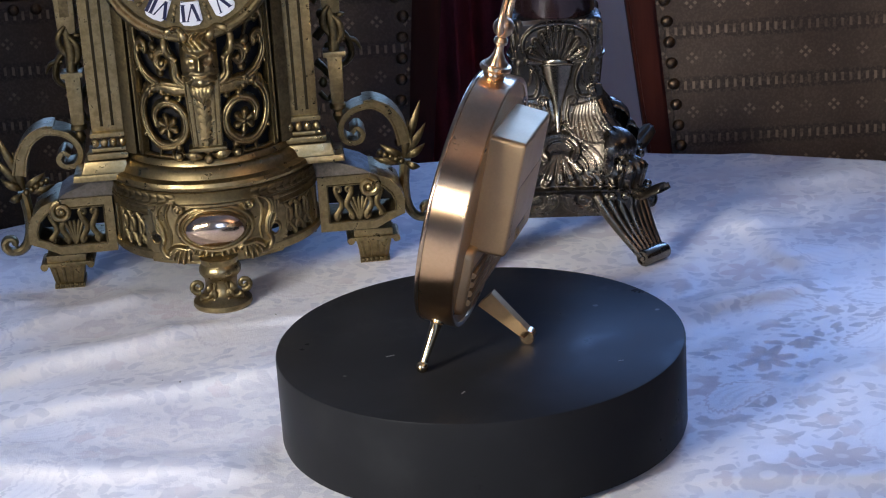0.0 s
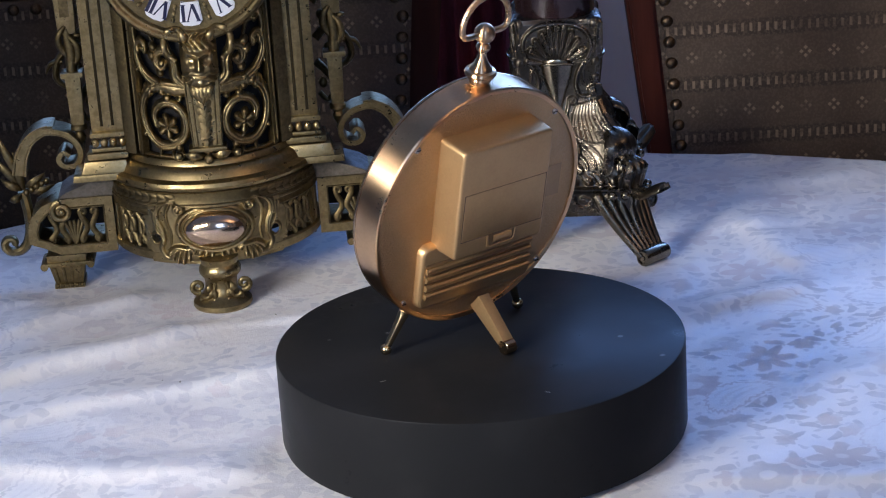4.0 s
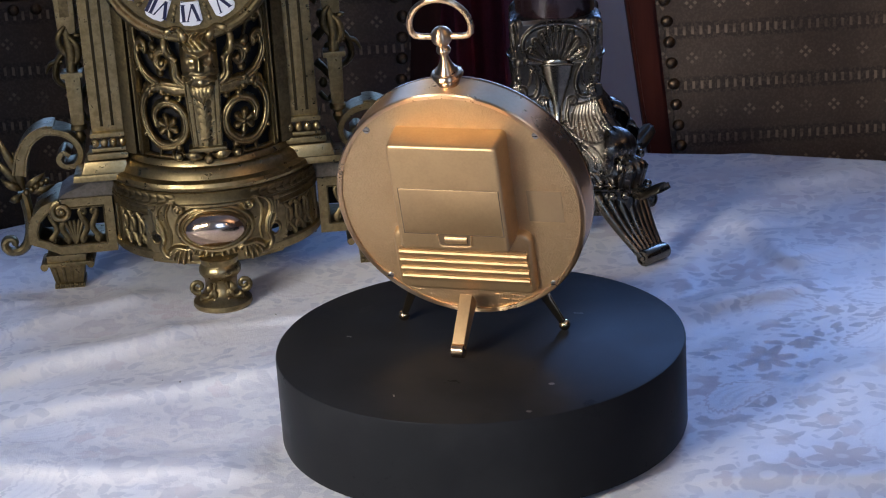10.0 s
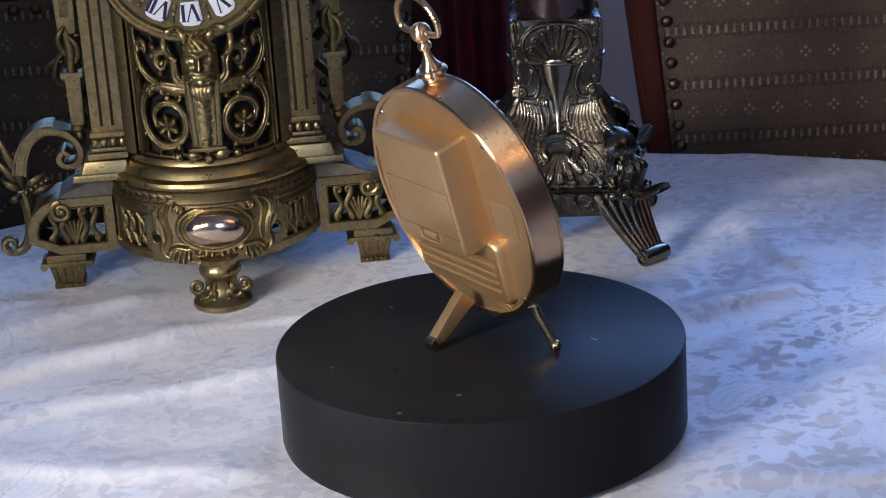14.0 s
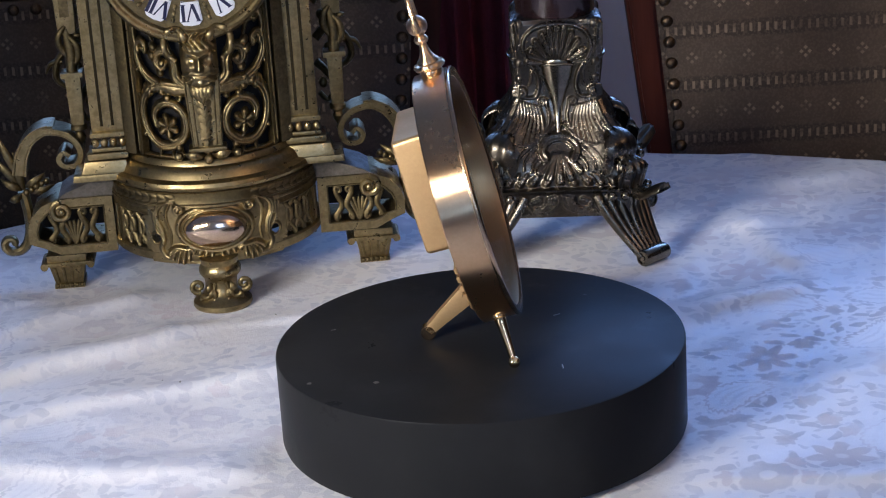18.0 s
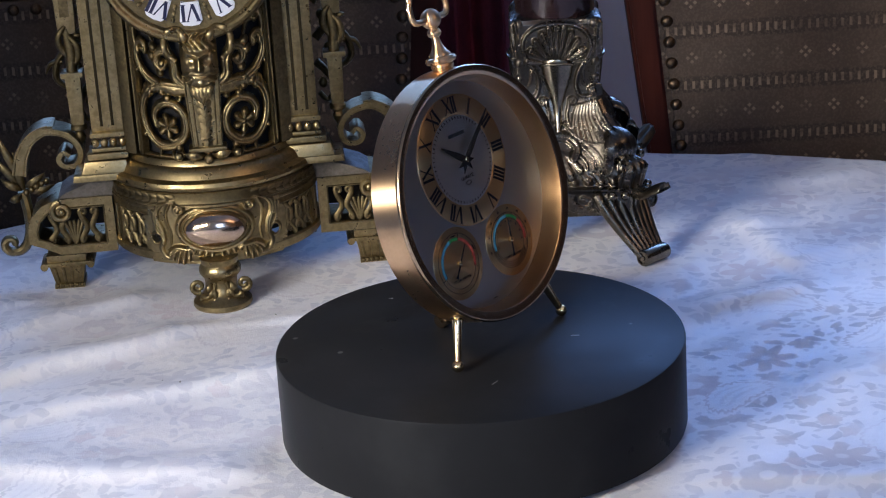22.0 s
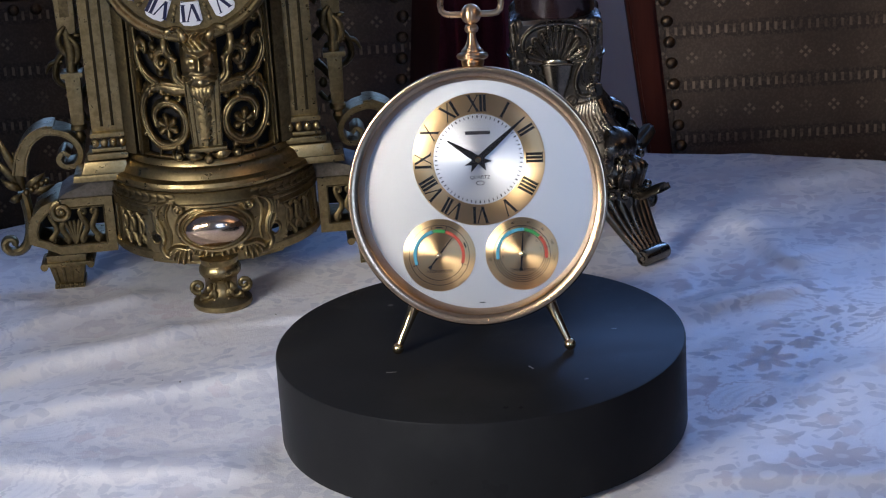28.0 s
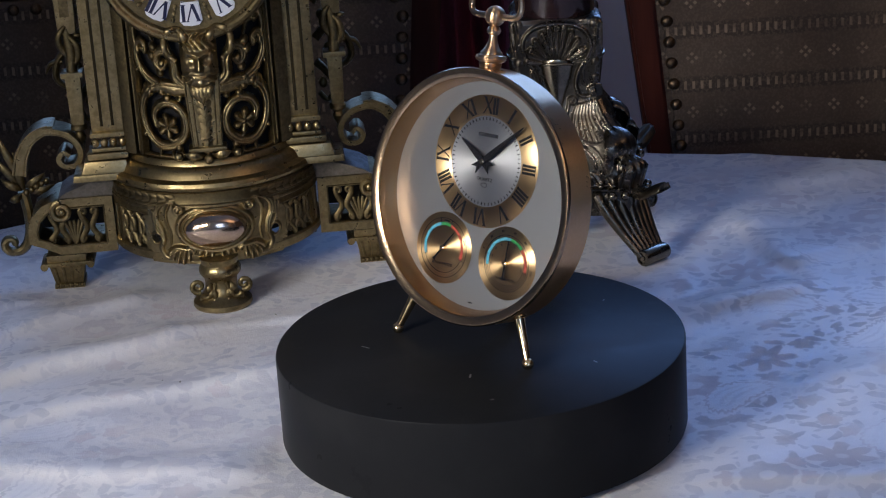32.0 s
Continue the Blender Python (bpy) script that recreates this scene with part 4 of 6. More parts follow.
def scrollwork(mapper, curves, bm=None, n=7, flat=0.8, up=None):
    """Tubes along x, z curves laid on a surface: each is (points, thick, thin)."""
    bm = bm or bmesh.new()
    for pts, r0, r1 in curves:
        k = len(pts)
        path = [mapper(x, z) for x, z in pts]
        rad = [r0 + (r1 - r0) * i / (k - 1) for i in range(k)]
        sweep(path, rad, n, bm, flat)
    return bm


def husk(bm, mapper, x, z, dx, dz, w, th):
    """A small pointed leaf lying along (dx, dz)."""
    k = 7
    pts, rad = [], []
    for i in range(k):
        u = i / (k - 1)
        p = mapper(x + dx * u, z + dz * u)
        pts.append(p + Vector((0, -th * math.sin(math.pi * u), 0)))
        rad.append(max(0.0003, w * math.sin(math.pi * (0.12 + 0.86 * u))))
    sweep(pts, rad, 7, bm, 0.55)


def smooth(pts, n=6):
    """A rounded line through a few points."""
    q = [pts[0]] + list(pts) + [pts[-1]]
    out = []
    for a, b, c, d in zip(q, q[1:], q[2:], q[3:]):
        for i in range(n):
            u = i / n
            out.append(tuple(0.5 * (2 * y + (z - x) * u + (2 * x - 5 * y + 4 * z - w) * u * u + (3 * y - x - 3 * z + w) * u ** 3) for x, y, z, w in zip(a, b, c, d)))
    return out + [tuple(pts[-1])]


def ribbon(pts, w0, w1, y0, y1, bm=None, lip=0.0):
    """A flat band along a line in x, z, from y0 to y1 deep, w0 to w1 wide; lip raises its edges."""
    bm = bm or bmesh.new()
    k = len(pts)
    rings = []
    for i, p in enumerate(pts):
        ax, az = pts[max(i - 1, 0)]
        bx, bz = pts[min(i + 1, k - 1)]
        ln = math.hypot(bx - ax, bz - az) or 1.0
        nx, nz = -(bz - az) / ln, (bx - ax) / ln
        w = (w0 + (w1 - w0) * i / (k - 1)) / 2
        sec = [(-w, y1), (-w, y0 - lip), (-w * 0.72, y0 - lip), (-w * 0.6, y0), (w * 0.6, y0), (w * 0.72, y0 - lip), (w, y0 - lip), (w, y1)]
        rings.append([bm.verts.new((p[0] + nx * o, y, p[1] + nz * o)) for o, y in sec])
    for a, b in zip(rings, rings[1:]):
        for j in range(8):
            bm.faces.new((a[j], a[(j + 1) % 8], b[(j + 1) % 8], b[j]))
    bm.faces.new(rings[0][::-1])
    bm.faces.new(rings[-1])
    return bm


def scale_leaf(bm, mapper, x, z, dx, dz, w, lift):
    """A low broad leaf with a raised midrib, laid on a surface given as mapper(x, z, lift)."""
    rows = []
    for i in range(6):
        u = i / 5
        hw = w * math.sin(math.pi * (0.22 + 0.74 * u)) ** 0.8
        cx, cz = x + dx * u, z + dz * u
        ln = math.hypot(dx, dz)
        nx, nz = -dz / ln, dx / ln
        rows.append([bm.verts.new(mapper(cx + nx * hw * v, cz + nz * hw * v, h)) for v, h in ((-1, -0.0004), (-0.55, lift * 0.7), (0, lift * (0.6 + 0.6 * u)), (0.55, lift * 0.7), (1, -0.0004))])
    for a, b in zip(rows, rows[1:]):
        for j in range(4):
            bm.faces.new((a[j], a[j + 1], b[j + 1], b[j]))


def arc_pts(pts, n=5):
    return smooth(pts, n)


def relief_field(xs, zs, strokes):
    """Heights over a grid of places: each stroke is (points, start radius, end radius, start height, end height, 'round' or 'soft'); a negative height cuts a groove."""
    up, cut = np.zeros_like(xs), np.zeros_like(xs)
    for pts, r0, r1, h0, h1, kind in strokes:
        k = len(pts) - 1
        for i in range(k):
            (ax, az), (bx, bz) = pts[i], pts[i + 1]
            dx, dz = bx - ax, bz - az
            t = np.clip(((xs - ax) * dx + (zs - az) * dz) / max(dx * dx + dz * dz, 1e-12), 0, 1)
            u = (i + t) / k
            q = np.hypot(xs - ax - t * dx, zs - az - t * dz) / (r0 + (r1 - r0) * u)
            shape = np.sqrt(np.clip(1 - q * q, 0, 1)) if kind == "round" else np.clip(1 - q * q, 0, 1) ** 2
            h = (h0 + (h1 - h0) * u) * shape
            if h0 < 0:
                cut = np.minimum(cut, h)
            else:
                up = np.maximum(up, h)
    return up + cut


def both_sides(strokes):
    return strokes + [([(-x, z) for x, z in p], *rest) for p, *rest in strokes]


def grid_mesh(points, keep=None):
    """A sheet through rows of points; where keep is given, only squares with a corner inside it stay."""
    bm = bmesh.new()
    rows = [[bm.verts.new(p) for p in row] for row in points]
    for k, (ra, rb) in enumerate(zip(rows, rows[1:])):
        for i in range(len(ra) - 1):
            if keep is None or keep[k:k + 2, i:i + 2].any():
                bm.faces.new((ra[i], ra[i + 1], rb[i + 1], rb[i]))
    bmesh.ops.delete(bm, geom=[v for v in bm.verts if not v.link_faces], context="VERTS")
    return bm


def cast_fret(sgn):
    """One pierced half of the clock's front: scrolled bands with grooves, collars, buds and a flower in the lower ring."""
    lower = smooth([(42.0, 156.0), (48.5, 148.0), (50.5, 136.0), (46.0, 123.0), (36.0, 114.5), (24.0, 115.5), (15.5, 123.5), (14.5, 135.0), (19.5, 143.5), (27.5, 146.5), (35.5, 143.5), (39.5, 136.5), (38.0, 130.0)], 5)
    arm = smooth([(12.0, 157.5), (20.0, 157.0), (29.0, 159.0), (40.0, 157.5)], 5)
    ear = smooth([(13.0, 160.0), (18.5, 166.0), (19.0, 176.0), (24.0, 184.5), (31.0, 183.5), (33.5, 177.0), (29.5, 172.5), (26.0, 175.5)], 5)
    wing = smooth([(33.0, 160.0), (43.0, 166.0), (50.0, 175.0), (51.5, 185.0), (47.0, 191.0), (42.0, 188.5), (42.5, 183.5)], 5)
    plume = smooth([(50.0, 184.0), (53.0, 194.5), (51.0, 205.0), (46.0, 208.0), (43.0, 204.0), (45.5, 200.0)], 5)
    st = [(lower, 4.2, 3.2, 5.0, 4.0, "round"), (lower, 1.5, 1.0, -1.1, -0.7, "soft"), (arm, 6.4, 4.4, 5.0, 5.0, "round"), (smooth([(14.0, 159.0), (28.0, 161.0), (38.0, 159.5)], 5), 0.8, 0.8, -0.9, -0.9, "soft"),
          (ear, 4.6, 2.6, 4.8, 3.8, "round"), (ear, 1.6, 0.8, -1.2, -0.6, "soft"), (wing, 4.2, 2.5, 4.8, 3.8, "round"), (wing, 1.3, 0.7, -1.0, -0.6, "soft"), (plume, 3.6, 2.2, 4.4, 3.6, "round"),
          (smooth([(9.0, 192.0), (13.0, 200.0), (20.5, 200.5), (23.5, 193.0), (21.0, 184.0), (17.0, 178.0)], 5), 2.4, 1.6, 5.0, 3.8, "round")]
    for x, z, r, h in ((43.0, 155.0, 4.4, 6.0), (39.0, 157.6, 3.4, 5.4), (33.0, 160.5, 3.0, 5.2), (28.2, 176.0, 2.6, 5.0), (44.0, 186.0, 2.4, 4.6), (36.0, 181.0, 3.0, 5.2), (34.5, 187.5, 2.8, 5.0), (30.5, 169.0, 2.6, 5.0), (31.0, 155.0, 2.6, 5.2), (27.0, 150.5, 2.6, 4.8),
                       (52.0, 170.0, 2.0, 4.2), (50.0, 122.0, 2.2, 4.4), (21.0, 113.0, 2.4, 4.6), (17.0, 150.0, 2.0, 4.2), (46.0, 202.0, 2.2, 4.4)):
        st.append(([(x, z), (x + 0.1, z)], r * 1.25, r * 1.25, h + 0.6, h + 0.6, "round"))
    # sprays from the bands to the frame, so that all hangs together
    for pts in ([(50.0, 136.0), (55.0, 134.0)], [(36.0, 114.5), (37.0, 106.5)], [(22.0, 116.0), (18.0, 107.0)], [(15.0, 128.0), (10.5, 127.0)], [(51.0, 178.0), (55.5, 176.0)], [(52.0, 196.0), (55.5, 197.0)], [(27.0, 147.0), (29.5, 155.0)], [(31.0, 184.0), (34.0, 190.0)], [(48.5, 148.0), (54.5, 152.0)]):
        st.append((pts, 1.8, 1.4, 3.6, 3.0, "round"))
    # flower and leaves inside the ring
    for k in range(6):
        a = 2 * math.pi * k / 6 + 0.4
        st.append(([(29.0 + 1.5 * math.cos(a), 129.0 + 1.5 * math.sin(a)), (29.0 + 6.6 * math.cos(a), 129.0 + 6.6 * math.sin(a))], 1.6, 2.9, 3.8, 5.0, "round"))
    st.append(([(29.0, 129.0), (29.1, 129.0)], 2.4, 2.4, 6.0, 6.0, "round"))
    st.append((smooth([(29.0, 122.0), (25.5, 118.5), (21.0, 121.0)], 4), 1.8, 1.2, 3.6, 3.0, "round"))
    # drooping plates under the dial
    st.append((smooth([(55.0, 205.0), (45.0, 203.0), (38.0, 200.0), (34.5, 192.5)], 4), 4.2, 1.6, 3.2, 3.4, "soft"))
    st.append((smooth([(34.0, 205.0), (28.0, 203.0), (26.5, 196.5)], 4), 3.6, 1.4, 3.0, 3.2, "soft"))
    # scalloped cup at the foot, beside the middle bud
    st.append((smooth([(12.0, 108.5), (13.5, 103.8), (19.0, 102.2), (24.5, 103.8), (26.0, 108.5)], 5), 1.6, 1.6, 4.6, 4.6, "round"))
    st.append((smooth([(4.0, 107.5), (9.0, 105.5), (13.0, 108.0)], 4), 2.6, 1.8, 5.4, 4.4, "round"))
    st.append(([(26.0, 106.0), (57.0, 106.0)], 1.5, 1.5, 3.0, 3.0, "round"))
    X, Z = np.meshgrid(np.arange(2.0, 58.01, 0.42), np.arange(100.5, 209.01, 0.42))
    h = relief_field(X, Z, st)
    rows = [[on_drum(float(sgn * x * 0.001), float(z * 0.001), float(0.0572 + hh * 0.001)) for x, z, hh in zip(*row)] for row in zip(X, Z, h)]
    return grid_mesh(rows, h > 0.35)


def cast_cartouche():
    """The solid front of the drum round the oval boss, with strapwork, curls, drooping acanthus and two round holes."""
    st = [([(27.5 * math.cos(a), 58.0 + 17.0 * math.sin(a)) for a in [2 * math.pi * i / 40 for i in range(41)]], 1.9, 1.9, 2.6, 2.6, "round"),
          ([(23.6 * math.cos(a), 58.0 + 13.8 * math.sin(a)) for a in [2 * math.pi * i / 40 for i in range(41)]], 0.9, 0.9, 1.8, 1.8, "round")]
    side = [(smooth([(23.0, 74.0), (29.0, 79.0), (37.0, 78.0), (43.0, 72.5), (44.0, 65.0), (40.5, 57.5), (39.5, 50.0), (42.0, 43.0), (39.0, 37.0), (33.0, 36.0)], 5), 2.4, 2.2, 3.0, 3.2, "round"),
            (smooth([(29.0, 79.0), (37.0, 78.0), (43.0, 72.5), (44.0, 65.0), (40.5, 57.5), (39.5, 50.0)], 5), 0.9, 0.9, -0.9, -0.9, "soft"),
            (spiral(26.5, 73.5, 4.6, 1.2, 80, 1.3, 18), 1.6, 1.2, 4.6, 4.2, "round"), ([(26.5, 73.5), (26.6, 73.5)], 1.8, 1.8, 5.0, 5.0, "round"),
            (smooth([(33.0, 76.0), (36.0, 70.0), (35.5, 62.0), (33.0, 54.0), (34.0, 46.0)], 5), 1.8, 1.0, 1.8, 1.2, "soft"),
            (smooth([(47.5, 70.0), (46.5, 60.0), (44.5, 55.0)], 4), 1.2, 1.0, 1.8, 1.6, "round"),
            (spiral(45.5, 50.0, 4.4, 4.4, 0, 1.0, 20), 1.0, 1.0, 1.6, 1.6, "round")]
    for dx, dz in ((3.0, -7.5), (7.0, -9.5), (11.0, -9.0), (14.5, -6.5), (16.5, -2.5)):
        side.append((smooth([(18.0, 42.5), (18.0 + dx * 0.7, 44.5 + dz * 0.15), (18.0 + dx, 42.5 + dz * 0.6), (18.0 + dx * 1.05, 42.5 + dz)], 4), 2.0, 1.7, 4.0, 4.6, "round"))
        side.append((smooth([(18.0 + dx * 0.6, 44.0 + dz * 0.15), (18.0 + dx, 43.0 + dz * 0.7)], 4), 0.6, 0.6, -0.9, -0.9, "soft"))
    for k in range(4):
        side.append(([(3.0 + 4.4 * k, 41.0 + 0.5 * k), (4.0 + 4.4 * k, 37.5 + 0.9 * k)], 2.2, 1.6, 2.6, 3.4, "round"))
    st += both_sides(side)
    X, Z = np.meshgrid(np.arange(-51.0, 51.01, 0.5), np.arange(31.5, 73.6, 0.5))
    top = 74.0 + 5.5 * np.clip(1 - np.abs(np.abs(X) - 31.0) / 12.0, 0, 1)
    Z = 31.5 + (Z - 31.5) * (top - 31.5) / 42.0
    h = relief_field(X, Z, st)
    rows = [[on_drum(float(x * 0.001), float(z * 0.001), float(0.0782 + hh * 0.001)) for x, z, hh in zip(*row)] for row in zip(X, Z, h)]
    return grid_mesh(rows, np.hypot(np.abs(X) - 45.5, Z - 50.0) > 3.6)


def mantel_clock():
    c = thing("mantel_clock", "ornate antique brass mantel clock with pierced scrollwork and enamel numerals", "clock", pose(-0.1905, 0.309, TABLE_Z, 0, 0, 4.6))
    at = pose(0, YA, 0)
    # round body, from the hollow pierced drum upwards
    part("drum_lower_ring", lathe([(0.0700, 0.0325), (0.0775, 0.0325), (0.0785, 0.0340), (0.0785, 0.0385), (0.0772, 0.0400), (0.0700, 0.0400)], 96, closed=True), ANTIQUE, c, m=at)
    part("drum_upper_ring", lathe([(0.0690, 0.0660), (0.0765, 0.0660), (0.0775, 0.0675), (0.0765, 0.0690), (0.0765, 0.0710), (0.0780, 0.0720), (0.0780, 0.0735), (0.0690, 0.0735)], 96, closed=True), ANTIQUE_DARK, c, m=at)
    part("frieze", lathe([(0.0, 0.0736), (0.0775, 0.0736), (0.0768, 0.0765), (0.0758, 0.0835), (0.0764, 0.0850), (0.0, 0.0850)], 96), ANTIQUE_DARK, c, "leaf-chased brass frieze", at)
    part("torus_moulding", lathe([(0.0, 0.0851), (0.0755, 0.0851), (0.0778, 0.0862), (0.0786, 0.0885), (0.0776, 0.0910), (0.0750, 0.0922), (0.0725, 0.0926), (0.0715, 0.0945), (0.0700, 0.0975), (0.0680, 0.0995), (0.0655, 0.1005), (0.0, 0.1005)], 96), ANTIQUE, c, m=at)
    part("plinth_step", lathe([(0.0, 0.1006), (0.0648, 0.1006), (0.0640, 0.1030), (0.0625, 0.1048), (0.0, 0.1048)], 96), ANTIQUE, c, m=at)
    # solid black core: shade behind the pierced front, put into colour
    part("shade_core", lathe([(0.0, 0.105), (0.0525, 0.105), (0.0525, 0.30), (0.0, 0.30)], 48), plain("interior_shade_black", (0.006, 0.005, 0.005), 0.9), c, "solid black core standing for the shade inside the body", at)
    part("cornice", lathe([(0.0, 0.3005), (0.075, 0.3005), (0.085, 0.312), (0.085, 0.318), (0.0, 0.330)], 64), ANTIQUE, c, m=at)
    # low leaves round the frieze
    bm = bmesh.new()
    for i in range(-13, 14):
        x = i * 0.0070
        if abs(x) < 0.022:
            continue
        sgn = 1 if x > 0 else -1
        for q in (-1, 1):
            scale_leaf(bm, lambda u, v, h: on_drum(u, v, 0.0770 + h - 0.09 * (v - 0.0765)), x, 0.0797 + q * 0.0005, sgn * 0.0082, q * 0.0028, 0.0026, 0.0009)
    pieces("frieze_leaf", bm, ANTIQUE_DARK, c)
    for zz, rr in ((0.0757, 0.0774), (0.0843, 0.0765)):
        part("frieze_fillet", lathe([(rr - 0.002, zz - 0.0005), (rr, zz - 0.0005), (rr + 0.0006, zz), (rr, zz + 0.0005), (rr - 0.002, zz + 0.0005)], 96, closed=True), ANTIQUE, c, m=at)
    # stiles and openwork between the drum rings
    for x in (-0.0960, -0.0860, -0.0520, 0.0520, 0.0860, 0.0960):
        p = on_drum(x, 0.053, 0.0755)
        part("stile", box(0.0048, 0.004, 0.0262, (0, 0, 0), 0.0006, m=Matrix.Translation(p) @ pose(0, 0, 0, 0, 0, math.degrees(x / 0.0755))), ANTIQUE, c)
    for sgn in (-1, 1):
        curves = []
        for k in range(3):
            x0 = sgn * (0.0590 + k * 0.0105)
            curves += [([(x0 - 0.0055, 0.0405), (x0 - 0.0035, 0.047), (x0 + 0.0025, 0.053), (x0 + 0.0020, 0.059), (x0 - 0.0045, 0.0655)], 0.0016, 0.0019),
                       ([(x0 + 0.0060, 0.0405), (x0 + 0.0030, 0.046), (x0 - 0.0025, 0.052), (x0 - 0.0020, 0.060), (x0 + 0.0050, 0.0655)], 0.0019, 0.0015),
                       (spiral(x0 + 0.0008, 0.0455, 0.0032, 0.0008, 90, 1.2 * sgn, 14), 0.0010, 0.0008),
                       (spiral(x0 - 0.0008, 0.0610, 0.0030, 0.0008, 270, 1.2 * sgn, 14), 0.0010, 0.0008)]
        pieces("openwork", scrollwork(lambda x, z: on_drum(x, z, 0.0760), curves), ANTIQUE_DARK, c)
    # added dark wall: the drum's inner shade as colour, open at the bottom
    part("drum_shade_wall", lathe([(0.062, 0.0440), (0.064, 0.0440), (0.064, 0.0660), (0.062, 0.0660)], 64, closed=True), plain("hollow_shade_brown", (0.02, 0.016, 0.012), 0.8), c, "added dark wall standing for the shade inside the drum", at)
    # oval boss in its scrolled cartouche
    boss_y = YA - 0.0785
    cart = part("cartouche", cast_cartouche(), ANTIQUE, c, "solid brass front with strapwork round an oval boss", sharp=3.0)
    bm = bmesh.new()
    ball((0, boss_y - 0.003, 0.0580), 1.0, bm, (0.0215, 0.0085, 0.0128), 40)
    part("oval_boss", bm, BOSS, cart, "polished rosy brass oval boss")
    # front foot
    foot = part("front_foot", lathe([(0, 0.0), (0.0205, 0.0), (0.0215, 0.0016), (0.0212, 0.0042), (0.0195, 0.0060), (0.0150, 0.0085), (0.0124, 0.0125), (0.0116, 0.0175), (0.0120, 0.0215), (0.0136, 0.0235), (0.0150, 0.0255), (0.0152, 0.0290), (0.0140, 0.0312), (0.0132, 0.0325), (0.0140, 0.0370), (0.0, 0.0375)], 48), ANTIQUE, c, "baluster front foot on a round pad", pose(0.0005, -0.0665, 0))
    bm = bmesh.new()
    for sgn in (-1, 1):
        pts = [(sgn * x, z) for x, z in spiral(0.0165, 0.0175, 0.0052, 0.0012, 250, 1.35)]
        scrollwork(on_plane(-0.0085), [(pts, 0.0021, 0.0013)], bm, 8)
        scrollwork(on_plane(-0.0118), [([(sgn * x, z) for x, z in bezier((0.0150, 0.0120), (0.010, 0.0060), (0.006, 0.012), (0.004, 0.0205), 9)], 0.0022, 0.0014)], bm, 8)
        for hx, hz, dx, dz in ((0.009, 0.008, -0.004, 0.009), (0.004, 0.007, 0.002, 0.010), (0.010, 0.013, -0.003, 0.008)):
            husk(bm, on_plane(-0.0112), sgn * hx, hz, sgn * dx, dz, 0.0024, 0.002)
        for k in range(3):
            ball((sgn * (0.005 + 0.0045 * k), -0.0125 + 0.002 * k, 0.0075), 0.0023, bm, (1, 1, 1.3), 8)
    pieces("foot_scroll", bm, ANTIQUE_DARK, foot)
    # pierced panel of the body
    for x in (-0.0545, 0.0545):
        p = on_drum(x, 0.165, 0.0585)
        part("panel_stile", box(0.0050, 0.006, 0.120, (0, 0, 0), 0.001, m=Matrix.Translation(p) @ pose(0, 0, 0, 0, 0, math.degrees(x / 0.0585))), ANTIQUE_DARK, c)
        p2 = on_drum(x * 1.22, 0.165, 0.0585)
        part("panel_stile", box(0.0075, 0.006, 0.120, (0, 0, 0), 0.001, m=Matrix.Translation(p2) @ pose(0, 0, 0, 0, 0, math.degrees(x * 1.22 / 0.0585))), ANTIQUE_DARK, c)
    for sgn in (-1, 1):
        part("panel_stile", box(0.0098, 0.006, 0.112, (0, 0, 0.161), 0.0012, m=pose(sgn * 0.0555, -0.0175, 0, 0, 0, sgn * 34)), ANTIQUE_DARK, c, "plain brass stile beside the fretwork")
        part("panel_fillet", sweep([(sgn * 0.0500, -0.0235, 0.108), (sgn * 0.0500, -0.0235, 0.215)], 0.0009, 8), ANTIQUE, c)
    for sgn in (-1, 1):
        part("fretwork", cast_fret(sgn), CHASED, c, "pierced brass scrollwork with buds and a flower", sharp=3.0)
    part("tapered_shaft", prism([(-0.0132, 0.168), (0.0132, 0.168), (0.0108, 0.114), (-0.0108, 0.114)], YA - 0.0622, YA - 0.050, bevel=0.001), ANTIQUE, c)
    for sgn in (-1, 1):
        for u0, u1 in ((0.0122, 0.0100), (0.0084, 0.0068)):
            part("shaft_fillet", sweep([(sgn * u0, YA - 0.0622, 0.167), (sgn * u1, YA - 0.0622, 0.115)], 0.0007, 8), ANTIQUE_DARK, c)
    part("shaft_ledge", box(0.0270, 0.014, 0.0030, (0, YA - 0.0590, 0.1130), 0.0008), ANTIQUE, c)
    bm = bmesh.new()
    for k in range(7):
        scale_leaf(bm, lambda u, v, h: Vector((u, YA - 0.0626 - h, v)), 0, 0.1500 - 0.0055 * k, 0, -0.0085, 0.0058 - 0.0002 * k, 0.0019 - 0.0001 * k)
    pieces("husk_drop", bm, ANTIQUE, c)
    bm = bmesh.new()
    for k in range(5):
        husk(bm, on_plane(YA - 0.0650), -0.0066 + 0.0033 * k, 0.1640 - 0.0012 * abs(k - 2), 0.0026 - 0.0013 * k, -0.0185 + 0.0036 * abs(k - 2), 0.0030, 0.0024)
    for sgn in (-1, 1):
        husk(bm, on_plane(YA - 0.0650), sgn * 0.004, 0.1080, sgn * 0.0130, 0.0030, 0.0032, 0.003)
        ball((sgn * 0.0210, YA - 0.0620, 0.1085), 0.0032, bm, seg=10)
    ball((0, YA - 0.0655, 0.1060), 0.0036, bm, seg=12)
    pieces("beard_leaf", bm, CHASED, c)
    # a plain relief mask
    bm = bmesh.new()
    fy = YA - 0.0580

    def relief(u, v):
        e, w = math.exp, abs(u)
        h = 0.0135 * math.sqrt(max(0.0, 1 - 0.80 * u * u - 0.50 * v * v))
